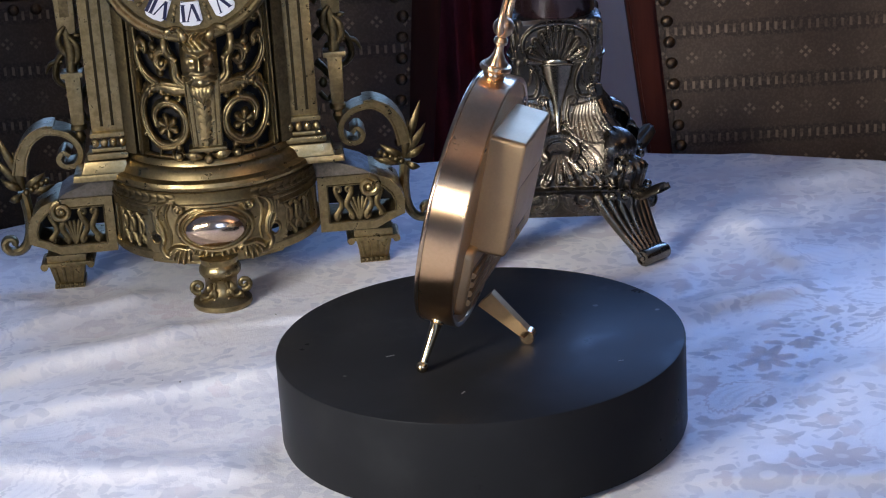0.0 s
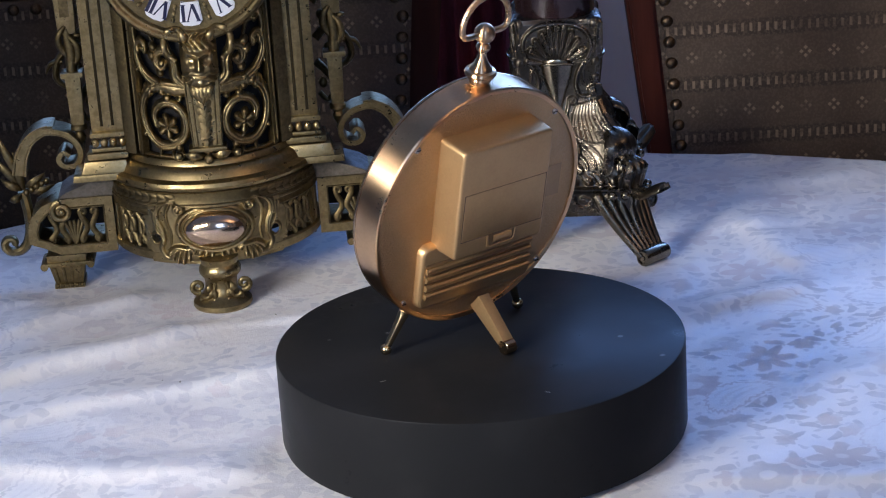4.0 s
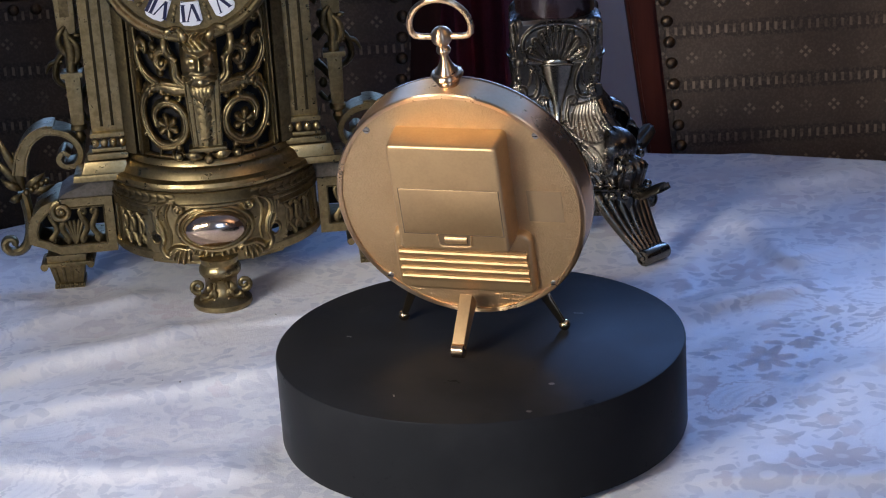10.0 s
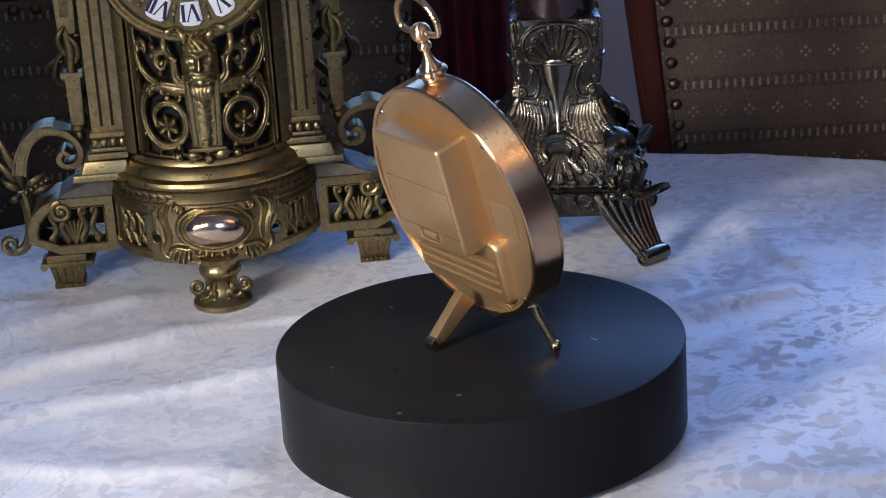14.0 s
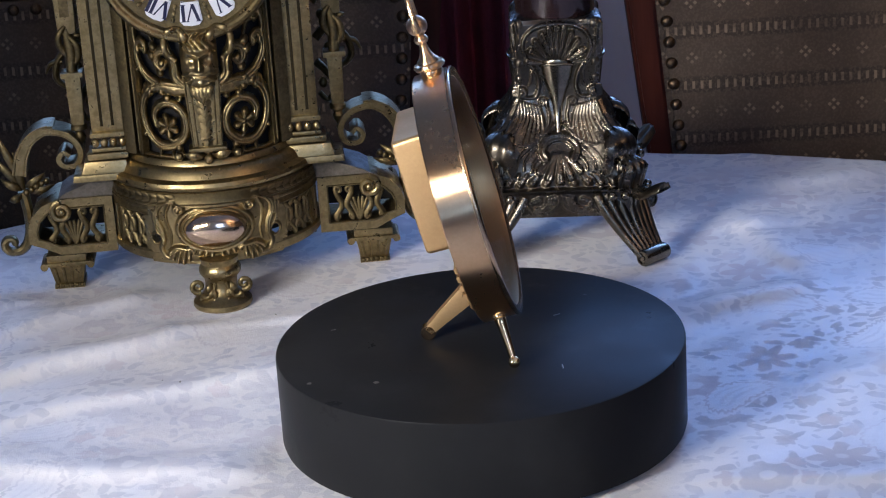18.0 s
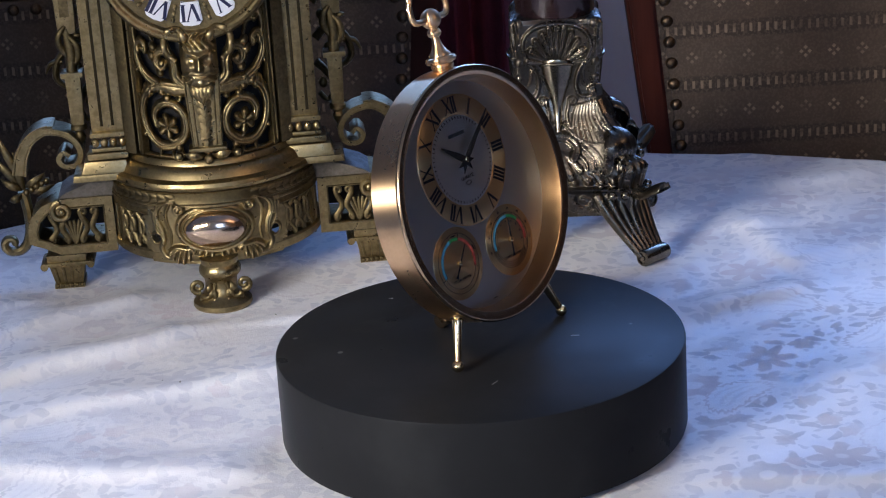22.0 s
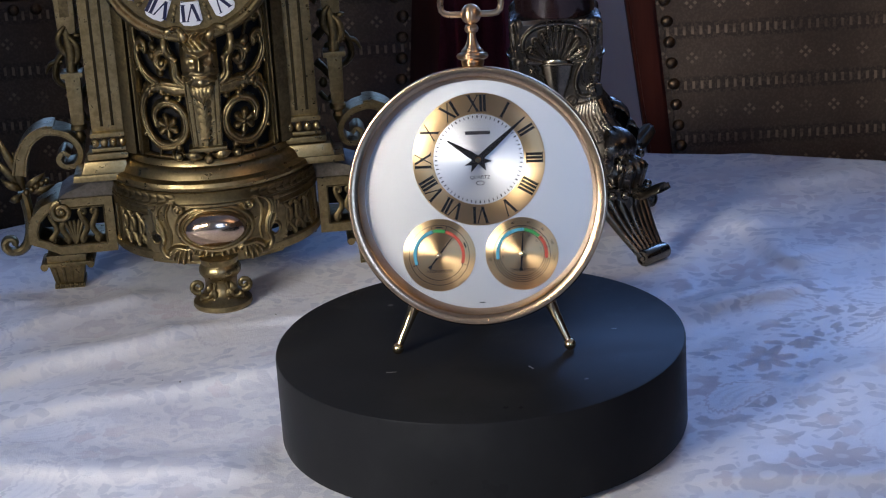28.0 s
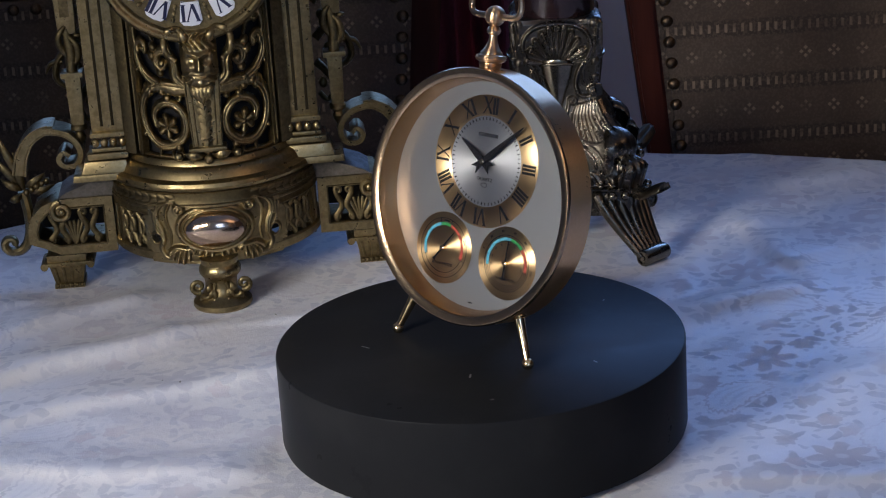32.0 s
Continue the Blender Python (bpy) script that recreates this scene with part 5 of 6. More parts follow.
        h += 0.0024 * e(-((v - 0.30 - 0.16 * w) / 0.09) ** 2 - (w / 0.75) ** 4) - 0.0030 * e(-((w - 0.40) / 0.20) ** 2 - ((v - 0.12) / 0.11) ** 2)
        h += 0.0014 * e(-((w - 0.40) / 0.11) ** 2 - ((v - 0.11) / 0.05) ** 2) + 0.0019 * e(-((w - 0.52) / 0.20) ** 2 - ((v + 0.14) / 0.14) ** 2)
        t = (0.34 - v) / 0.60
        if 0 < t < 1.15:
            h += 0.0050 * (0.35 + 0.65 * min(t, 1)) * e(-(u / (0.10 + 0.12 * t)) ** 2) * min(1.0, (1.15 - t) / 0.15)
        h += 0.0016 * e(-(u / 0.36) ** 2 - ((v + 0.42) / 0.05) ** 2) - 0.0020 * e(-(u / 0.40) ** 2 - ((v + 0.49) / 0.035) ** 2) + 0.0015 * e(-(u / 0.28) ** 2 - ((v + 0.56) / 0.05) ** 2)
        h += 0.0020 * e(-(u / 0.26) ** 2 - ((v + 0.78) / 0.12) ** 2)
        if v > 0.5:
            h += 0.0020 * min(1.0, (v - 0.5) / 0.15) * (0.3 + math.sin(17 * u + 3 * math.sin(9 * v)))
        if v < -0.3 and w > 0.45:
            h += 0.0014 * math.sin(24 * v + 8 * w) * min(1.0, (w - 0.45) / 0.2)
        return h
    grid = [[bm.verts.new((0.0125 * u, fy - relief(u, v), 0.1780 + 0.0190 * v)) for u in np.linspace(-1.05, 1.05, 45)] for v in np.linspace(-1.1, 1.12, 61)]
    for ra, rb in zip(grid, grid[1:]):
        for i in range(44):
            bm.faces.new((ra[i], ra[i + 1], rb[i + 1], rb[i]))
    for q in (-1, 1):
        sweep([(q * x, fy - 0.0070 - 0.002 * math.sin(i), z) for i, (x, z) in enumerate(smooth([(0.0080, 0.1945), (0.0125, 0.2010), (0.0195, 0.2015), (0.0235, 0.1945), (0.0222, 0.1850), (0.0165, 0.1795)], 4))], [0.0034 - 0.00008 * i for i in range(21)], 8, bm, 0.7)
    part("mask", bm, ANTIQUE, c, "plain brass relief mask", sharp=3.0)
    # dial with enamel plaques
    DX, DZ = -0.0025, 0.2568
    dm = pose(DX, YA - 0.0605, DZ, 90, 0, 0) @ Matrix.Diagonal((1.04, 1.04, 1, 1))
    part("dial_rim", lathe([(0.0540, 0.0), (0.0615, 0.0), (0.0625, 0.0030), (0.0605, 0.0062), (0.0585, 0.0068), (0.0570, 0.0056), (0.0555, 0.0060), (0.0540, 0.0040)], 96, closed=True), ANTIQUE, c, m=dm)
    part("dial_plate", lathe([(0, -0.004), (0.0545, -0.004), (0.0545, 0.0025), (0.0300, 0.0015), (0, 0.0015)], 72), ANTIQUE_DARK, c, m=dm)
    for k, txt in enumerate(NUMERALS):
        a = 30 * k
        mm = pose(DX, YA - 0.0630, DZ, 0, a, 0)
        w0, w1, h0, h1 = 0.0062, 0.0080, 0.0350, 0.0530
        outline = [(-w0, h0), (-0.002, h0 + 0.0012), (0.002, h0 + 0.0012), (w0, h0), (w1, h1 - 0.004), (w1 * 0.7, h1 - 0.0008), (0.0, h1), (-w1 * 0.7, h1 - 0.0008), (-w1, h1 - 0.004)]
        plq = part("enamel_plaque", prism(outline, -0.0022, 0.001, bevel=0.0007), ENAMEL, c, "white enamel plaque with a blue-black numeral", mm)
        part("numeral", roman(txt, 0.0125, Matrix.Identity(4), 0.0003, 0.20, 0.95 if len(txt) < 4 else 0.8), NUMERAL_BLUE, plq, m=pose(0, -0.0022, 0.0372))
        b2 = bmesh.new()
        mm2 = pose(DX, YA - 0.0630, DZ, 0, a + 15, 0)
        for h in (0.0400, 0.0450, 0.0495):
            ball((0, -0.0008, h), 0.0016, b2, (0.9, 0.8, 1.3), 8, m=mm2)
        pieces("bead_drop", b2, ANTIQUE, c)
    # pilasters with two flutes on a stepped base
    for sgn in (-1, 1):
        x = -0.0728 if sgn < 0 else 0.0692
        p = part("pilaster", box(0.0235, 0.018, 0.186, (0, 0, 0.214), 0.0008), ANTIQUE, c, "fluted brass pilaster", pose(x, -0.004, 0))
        for fx in (-0.0040, 0.0040):
            # each flute is a dark strip, its groove's shade painted on the face
            part("flute_shade", box(0.0022, 0.0012, 0.172, (fx, -0.0090, 0.2115), 0.0004), plain("flute_shade_brown", (0.045, 0.034, 0.018), 0.5, 1.0), p)
        steps = part("pilaster_base", box(0.0265, 0.022, 0.0035, (0, 0, 0.1195), 0.001), ANTIQUE, c, m=pose(x, -0.006, 0))
        part("step", box(0.0260, 0.022, 0.0030, (0, 0, 0.1085), 0.0012), ANTIQUE, steps)
        part("step", box(0.0300, 0.026, 0.0050, (sgn * 0.0015, 0, 0.1040), 0.0020), ANTIQUE, steps)
        part("step", box(0.0350, 0.031, 0.0090, (sgn * 0.0040, -0.001, 0.0965), 0.0010, top=0.86), ANTIQUE, steps)
        part("step", box(0.0420, 0.034, 0.0050, (sgn * 0.0075, -0.001, 0.0895), 0.0008, top=0.96), ANTIQUE, steps)
        bm = bmesh.new()
        for k in range(4):
            ball((-0.0099 + 0.0066 * k, -0.0105, 0.1140), 0.0036, bm, (0.85, 0.8, 1.05), 10)
        pieces("bead_moulding", bm, ANTIQUE, steps)
        # corner block with a pierced panel
        bx = sgn * 0.0760
        y = -0.008
        part("corner_block_top", prism([(bx, 0.0706), (bx + sgn * 0.040, 0.0706), (bx + sgn * 0.034, 0.0745), (bx + sgn * 0.022, 0.0790), (bx + sgn * 0.010, 0.0835), (bx - sgn * 0.018, 0.0860), (bx - sgn * 0.018, 0.0706)], y + 0.0015, y + 0.045, bevel=0.0008), DUSTY, c, "sloping brass shoulder under grey dust")
        rim = [(bx, 0.0275), (sgn * 0.1180, 0.0275), (sgn * 0.1230, 0.0300), (sgn * 0.1300, 0.0335), (sgn * 0.1400, 0.0375), (sgn * 0.1405, 0.0480), (sgn * 0.1370, 0.0580), (sgn * 0.1290, 0.0660), (sgn * 0.1180, 0.0705), (bx, 0.0705)]
        hole = [(bx + sgn * 0.0070, 0.0345), (sgn * 0.1180, 0.0345), (sgn * 0.1215, 0.0360), (sgn * 0.1260, 0.0385), (sgn * 0.1330, 0.0410), (sgn * 0.1335, 0.0470), (sgn * 0.1310, 0.0540), (sgn * 0.1250, 0.0600), (sgn * 0.1160, 0.0635), (bx + sgn * 0.0070, 0.0635)]
        bm = bmesh.new()
        n = len(rim)
        layers = [[bm.verts.new((px, yy, pz)) for px, pz in pts] for pts, yy in ((rim, y), (rim, y + 0.045), (hole, y + 0.045), (hole, y))]
        for a, b in zip(layers, layers[1:] + layers[:1]):
            for i in range(n):
                bm.faces.new((a[i], a[(i + 1) % n], b[(i + 1) % n], b[i]))
        side = part("corner_block", bm, ANTIQUE, c, "brass corner block with a pierced scroll panel")
        # added dark sheet behind the openwork, coloured as the block's inner shade
        part("block_shade_sheet", box(0.052, 0.002, 0.024, (sgn * 0.1080, y + 0.030, 0.0525)), plain("hollow_shade_brown", (0.02, 0.016, 0.012), 0.8), side)
        part("inner_moulding", sweep([(px, y - 0.0002, pz) for px, pz in hole + hole[:1]], 0.0009, 6), ANTIQUE_DARK, side)
        curves = []
        for k in range(2):
            cx = abs(bx) + 0.0190 + 0.0225 * k
            for q in (-1, 1):
                curves += [([(cx + q * u, v) for u, v in bezier((0.0055, 0.0350), (0.0095, 0.0400), (-0.001, 0.044), (0.0025, 0.0500), 10)], 0.0022, 0.0023),
                           ([(cx + q * u, v) for u, v in bezier((0.0025, 0.0500), (0.0045, 0.054), (0.0065, 0.057), (0.0060, 0.0600), 8)], 0.0023, 0.0020),
                           ([(cx + q * u, v) for u, v in spiral(0.0040, 0.0590, 0.0028, 0.0008, 0, 1.2, 12)], 0.0015, 0.0012),
                           ([(cx + q * u, v) for u, v in spiral(0.0052, 0.0385, 0.0030, 0.0008, 100, -1.2, 12)], 0.0015, 0.0012)]
        cx = abs(bx) + 0.0300
        for q in (-1.5, -0.75, 0, 0.75, 1.5):
            curves.append(([(cx, 0.0350), (cx + q * 0.0020, 0.0430), (cx + q * 0.0050, 0.0530)], 0.0022, 0.0012))
        pieces("openwork", scrollwork(on_plane(y + 0.003), [([(sgn * u, v) for u, v in pts], a, b) for pts, a, b in curves]), ANTIQUE_DARK, side)
        part("volute", scrollwork(on_plane(y - 0.0010), [([(sgn * u, v) for u, v in spiral(0.1140, 0.0615, 0.0080, 0.0012, 85, -1.6, 26)], 0.0026, 0.0018)], n=9, flat=1.0), ANTIQUE, side)
        part("volute_eye", ball((sgn * 0.1140, y - 0.002, 0.0615), 0.0028, seg=12), ANTIQUE, side)
        # foot of the corner block
        fx = sgn * 0.1150
        ft = part("corner_foot", box(0.0225, 0.024, 0.0035, (0, 0, 0.00175), 0.0006), ANTIQUE, c, "fluted brass corner foot", pose(fx, 0.006, 0))
        part("taper", box(0.0205, 0.021, 0.0150, (0, 0, 0.0110), 0.0005, top=1.30), ANTIQUE, ft)
        part("cap", box(0.0330, 0.030, 0.0028, (0, 0, 0.0199), 0.0008), ANTIQUE, ft)
        part("cap", box(0.0290, 0.027, 0.0055, (0, 0, 0.0241), 0.0008), ANTIQUE, ft)
        for q in (-1, 1):
            part("cap_scroll", lathe([(0, -0.013), (0.0028, -0.013), (0.0028, 0.013), (0, 0.013)], 16, m=pose(q * 0.0172, 0, 0.0180, 90, 0, 0)), ANTIQUE, ft)
        for k in range(4):
            part("reed", sweep([(-0.0075 + 0.0050 * k, -0.0113, 0.0050), (-0.0095 + 0.0063 * k, -0.0135, 0.0175)], 0.0011, 6), ANTIQUE, ft)
        bm = bmesh.new()
        for k in range(6):
            ball((-0.0090 + 0.0036 * k, -0.0118, 0.0022), 0.0018, bm, seg=8)
        pieces("bead_moulding", bm, ANTIQUE_DARK, ft)
        # slim side column hung before the scroll bracket
        cm = pose(sgn * 0.0965, 0.018, 0)
        col = part("side_column", box(0.0130, 0.0130, 0.0560, (0, 0, 0.2180), 0.0008, top=1.25), ANTIQUE, c, "slim tapering brass side column", cm)
        part("column_panel", box(0.0070, 0.0008, 0.0300, (0, -0.0074, 0.2180), 0.0003), ANTIQUE_DARK, col)
        bm = bmesh.new()
        for q, dz in ((-1, 0.0), (1, -0.008)):
            path = smooth([(q * 0.0010, 0.1960 + dz), (q * 0.0058, 0.1900 + dz), (q * 0.0064, 0.1820 + dz), (q * 0.0020, 0.1740 + dz), (-q * 0.0030, 0.1680 + dz * 0.5)], 4)
            sweep([Vector((u, -0.0062 - 0.0016 * math.sin(i * 0.4), v)) for i, (u, v) in enumerate(path)], [0.0014 + 0.0012 * math.sin(math.pi * i / 16) for i in range(17)], 8, bm, 0.7)
        sweep([Vector((-0.0010, -0.0030, 0.194)), Vector((0.0012, -0.0036, 0.176)), Vector((0, -0.0028, 0.160))], [0.0040, 0.0046, 0.0042], 10, bm)
        ball((0.0068, -0.003, 0.1880), 0.0026, bm, (1.3, 1, 0.8), 8)
        pieces("column_leaf", bm, ANTIQUE_DARK, col)
        part("column_cap", box(0.0165, 0.0165, 0.0042, (0, 0, 0.1590), 0.001), ANTIQUE, col)
        part("column_shaft", box(0.0095, 0.0095, 0.0360, (0, 0, 0.1385), 0.0006, top=1.18), ANTIQUE, col)
        part("column_drop", lathe([(0, 0.0960), (0.0012, 0.0975), (0.0024, 0.1010), (0.0016, 0.1040), (0.0040, 0.1080), (0.0045, 0.1110), (0.0028, 0.1140), (0.0062, 0.1165), (0.0062, 0.1190), (0.0050, 0.1206), (0, 0.1206)], 20), ANTIQUE, col)
        # dark leafy scroll between the pilaster and the side column
        bm = bmesh.new()
        for pts, r0, r1 in (([(0.083, 0.196), (0.090, 0.204), (0.098, 0.198), (0.097, 0.186), (0.088, 0.180)], 0.0034, 0.0020), ([(0.084, 0.168), (0.094, 0.176), (0.106, 0.168), (0.110, 0.154), (0.102, 0.146), (0.095, 0.152), (0.099, 0.158)], 0.0036, 0.0018),
                            ([(0.083, 0.150), (0.090, 0.142), (0.096, 0.130), (0.090, 0.120), (0.084, 0.126)], 0.0032, 0.0018), ([(0.104, 0.166), (0.113, 0.164), (0.117, 0.157)], 0.0030, 0.0008)):
            line = smooth(pts, 5)
            sweep([(sgn * u, 0.030, v) for u, v in line], [r0 + (r1 - r0) * i / (len(line) - 1) for i in range(len(line))], 8, bm, 1.3)
        for u, v, r in ((0.1000, 0.1560, 0.0040), (0.0930, 0.1610, 0.0034), (0.0890, 0.1860, 0.0034), (0.0870, 0.1340, 0.0034), (0.1000, 0.1400, 0.0030)):
            ball((sgn * u, 0.028, v), r, bm, (1, 0.9, 1.2), 10)
        pieces("leafy_scroll", bm, ANTIQUE_DARK, c)
        # scroll bracket at the side
        arc = smooth([(0.1150, 0.1190), (0.1230, 0.1185), (0.1330, 0.1125), (0.1405, 0.1010), (0.1440, 0.0860)], 6)
        brk = part("side_scroll", ribbon([(sgn * u, v) for u, v in arc], 0.0062, 0.0105, 0.010, 0.034, lip=0.0006), ANTIQUE, c, "flat brass side scroll with leaves")
        curl = smooth([(0.1225, 0.1185), (0.1150, 0.1180), (0.1060, 0.1150), (0.0990, 0.1080), (0.0968, 0.0990), (0.1010, 0.0915), (0.1095, 0.0910), (0.1135, 0.0965), (0.1095, 0.1015), (0.1050, 0.0985)], 6)
        part("scroll_curl", ribbon([(sgn * u, v) for u, v in curl], 0.0050, 0.0032, 0.008, 0.032, lip=0.0004), ANTIQUE, brk)
        bm = bmesh.new()
        for k, (u, v, du, dv) in enumerate(((0.1440, 0.0800, 0.014, 0.036), (0.1450, 0.0760, 0.016, 0.022), (0.1445, 0.0720, 0.015, 0.010), (0.1420, 0.0740, -0.016, 0.010), (0.1400, 0.0700, -0.020, 0.004), (0.1430, 0.0720, 0.005, 0.030), (0.1450, 0.0680, 0.010, -0.004))):
            husk(bm, on_plane(0.020), sgn * u, v, sgn * du, dv, 0.0032, 0.004)
        for k in range(5):
            ball((sgn * (0.1250 + 0.0040 * k), 0.016, 0.0790 - 0.0020 * k), 0.0026, bm, seg=8)
        pieces("scroll_leaf", bm, ANTIQUE_DARK, brk)
        part("tail_scroll", scrollwork(on_plane(0.024), [([(sgn * u, v) for u, v in bezier((0.1445, 0.0700), (0.1400, 0.045), (0.1420, 0.024), (0.1540, 0.0225), 14) + spiral(0.1580, 0.0290, 0.0070, 0.0020, 250, 0.9, 16)], 0.0042, 0.0028)], n=9, flat=1.2), ANTIQUE, brk)
    # rear of the case
    part("rear_case", box(0.150, 0.060, 0.030, (0, 0.066, 0.048), 0.002), ANTIQUE_DARK, c)
    for sgn in (-1, 1):
        part("rear_foot", box(0.022, 0.022, 0.033, (sgn * 0.062, 0.085, 0.0165), 0.001), ANTIQUE_DARK, c)
    part("rear_panel", box(0.160, 0.012, 0.20, (0, 0.055, 0.20), 0.001), ANTIQUE_DARK, c)
    return c


mantel_clock()


# ---- the lamp with the silvered bronze base ----
def square_loft(levels, n=6):
    """Rounded square sections: (z, half width, corner radius, inward bow of the sides)."""
    bm = bmesh.new()
    rings = []
    for z, w, r, bow in levels:
        pts = []
        for q in range(4):
            a0 = radians(90 * q)
            cx, cy = (w - r), (w - r)
            corner = []
            for i in range(n + 1):
                a = radians(90 * i / n)
                corner.append((cx + r * math.cos(a), cy + r * math.sin(a)))
            mids = [(w - bow * (1 - (v / max(w - r, 1e-6)) ** 2), v) for v in np.linspace(-(w - r), (w - r), 9)[:-1]]
            for px, py in mids + corner[:-1]:
                pts.append((px * math.cos(a0) - py * math.sin(a0), px * math.sin(a0) + py * math.cos(a0)))
        rings.append([bm.verts.new((px, py, z)) for px, py in pts])
    m = len(rings[0])
    for a, b in zip(rings, rings[1:]):
        for i in range(m):
            bm.faces.new((a[i], a[(i + 1) % m], b[(i + 1) % m], b[i]))
    bm.faces.new(rings[0][::-1])
    bm.faces.new(rings[-1])
    return bm


LAMP_PROFILE = [(0.0330, 0.0540, 0.008, 0.001), (0.0500, 0.0565, 0.008, 0.001), (0.0530, 0.0585, 0.006, 0.001), (0.0545, 0.0585, 0.006, 0.001), (0.0560, 0.0545, 0.008, 0.002), (0.0660, 0.0545, 0.012, 0.003),
                (0.0760, 0.0520, 0.014, 0.006), (0.0860, 0.0480, 0.014, 0.008), (0.0960, 0.0420, 0.012, 0.007), (0.1060, 0.0350, 0.010, 0.004), (0.1160, 0.0310, 0.008, 0.002), (0.1280, 0.0295, 0.006, 0.001),
                (0.1400, 0.0300, 0.005, 0.001), (0.1600, 0.0315, 0.004, 0.001), (0.1740, 0.0325, 0.004, 0.002), (0.1770, 0.0315, 0.006, 0.003)]


def lamp_half(z):
    for (z0, w0, _, b0), (z1, w1, _, b1) in zip(LAMP_PROFILE, LAMP_PROFILE[1:]):
        if z0 <= z <= z1:
            u = (z - z0) / (z1 - z0)
            return w0 - b0 + (w1 - b1 - w0 + b0) * u
    return 0.03


def cast_face():
    """The cast front of one side of the lamp's base: shell in its frame, curls, draped fans, arch scroll and a skirt of leaves."""
    M = 0.001
    st = []
    # frame of the shell, ending in volutes
    line = spiral(26.2, 122.6, 1.0, 4.4, 60, -1.25, 16) + arc_pts([(20.5, 118.6), (16.0, 120.0), (13.6, 128.5), (16.0, 139.0), (22.0, 148.5), (25.0, 158.5), (21.5, 167.5), (12.5, 173.0), (0, 174.6)])
    st.append((line, 1.7, 1.6, 3.2, 2.4, "round"))
    st.append((spiral(26.2, 122.6, 0.4, 0.6, 0, 0.5, 3), 2.0, 2.0, 3.6, 3.6, "round"))
    # petals of the shell, each with a groove
    for k in range(6):
        a = radians(14.5 * k)
        tip = (22.3 * math.sin(a), 142.0 + 30.6 * math.cos(a) - 0.9 * k)
        root = (4.5 * math.sin(a), 143.0)
        st.append(([root, tuple(0.5 * (p + q) for p, q in zip(root, tip)), tip], 0.8, 2.7, 1.6, 3.6, "round"))
        inner = tuple(0.25 * p + 0.75 * q for p, q in zip(root, tip))
        st.append(([tuple(0.55 * p + 0.45 * q for p, q in zip(root, tip)), inner, tuple(0.03 * p + 0.97 * q for p, q in zip(root, tip))], 0.5, 1.25, -0.9, -1.7, "soft"))
    # leaf that runs down outside the frame
    st.append((arc_pts([(31.0, 176.0), (29.5, 165.0), (30.5, 150.0), (29.0, 140.0), (31.5, 130.0)]), 2.6, 1.4, 1.6, 1.4, "soft"))
    st.append((arc_pts([(19.0, 138.0), (19.5, 131.0), (21.5, 127.5)]), 1.4, 0.7, 1.8, 1.2, "round"))
    # curls beside the stem
    st.append((spiral(11.2, 115.2, 0.8, 3.3, 90, 1.2, 16) + arc_pts([(8.2, 113.0), (6.6, 106.0), (7.4, 99.5), (11.0, 95.5)]), 1.2, 1.3, 2.8, 2.2, "round"))
    st.append((arc_pts([(4.6, 100.0), (6.2, 95.0), (4.2, 92.5)]), 1.1, 0.8, 2.0, 1.4, "round"))
    # draped fan: long ribs that hang from the curl to the corner
    for k in range(9):
        u = k / 8
        top = (14.2 + 17.0 * u, 112.0 + 5.0 * u)
        end = (12.0 + 31.5 * u, 92.5 - 6.5 * math.sin(math.pi * min(1.0, u * 1.25)) + 3.5 * u)
        st.append((arc_pts([top, (11.6 + 20.0 * u, 103.5 + 5.0 * u), (11.0 + 26.0 * u, 96.5 + 2.5 * u), end], 4), 1.3, 2.2, 1.6, 3.0, "round"))
    st.append((arc_pts([(3.6, 99.0), (8.0, 95.0), (15.0, 89.6), (25.0, 86.0), (34.0, 88.6), (42.0, 95.0), (46.0, 97.5)]), 1.3, 1.5, 3.0, 4.2, "round"))
    # arch scroll with a raised rim
    arch = arc_pts([(0, 91.0), (6.6, 89.8), (11.6, 85.6), (12.8, 81.0), (10.6, 77.2)])
    st.append((arch, 3.6, 4.0, 4.6, 5.0, "round"))
    st.append((arch, 1.9, 2.0, -1.5, -1.7, "soft"))
    # drapery folds beside it
    st.append((arc_pts([(15.5, 88.0), (22.0, 84.5), (29.0, 79.0), (33.0, 70.0)]), 3.2, 2.2, 2.6, 3.0, "soft"))
    st.append((arc_pts([(17.0, 84.0), (22.0, 79.5), (26.0, 74.0), (26.5, 69.0)]), 2.4, 1.4, 2.0, 2.2, "soft"))
    st.append((arc_pts([(15.0, 78.0), (19.5, 73.0), (20.5, 68.0)]), 2.2, 1.3, 1.8, 2.0, "soft"))
    # curled edge of the corner lobe
    st.append((arc_pts([(36.0, 90.0), (34.8, 85.5), (37.4, 79.0), (38.8, 71.0), (36.0, 65.5), (31.6, 64.4), (30.4, 67.0)]), 1.5, 1.3, 4.0, 3.6, "round"))
    for k in range(4):
        st.append((arc_pts([(41.0 + 2.6 * k, 93.0), (41.8 + 2.6 * k, 82.0), (42.4 + 3.0 * k, 68.0)]), 2.0, 1.8, 3.4, 2.6, "round"))
    # leaves under the arch and the skirt at the foot
    for dx, dz, w in ((0.0, -19.0, 3.8), (6.5, -17.0, 3.4), (12.0, -12.0, 3.0)):
        tip = (dx * 1.25, 80.0 + dz)
        st.append(([(dx * 0.3, 79.0), (dx * 0.8, 80.0 + dz * 0.5), tip], 1.6, w, 1.6, 3.2, "round"))
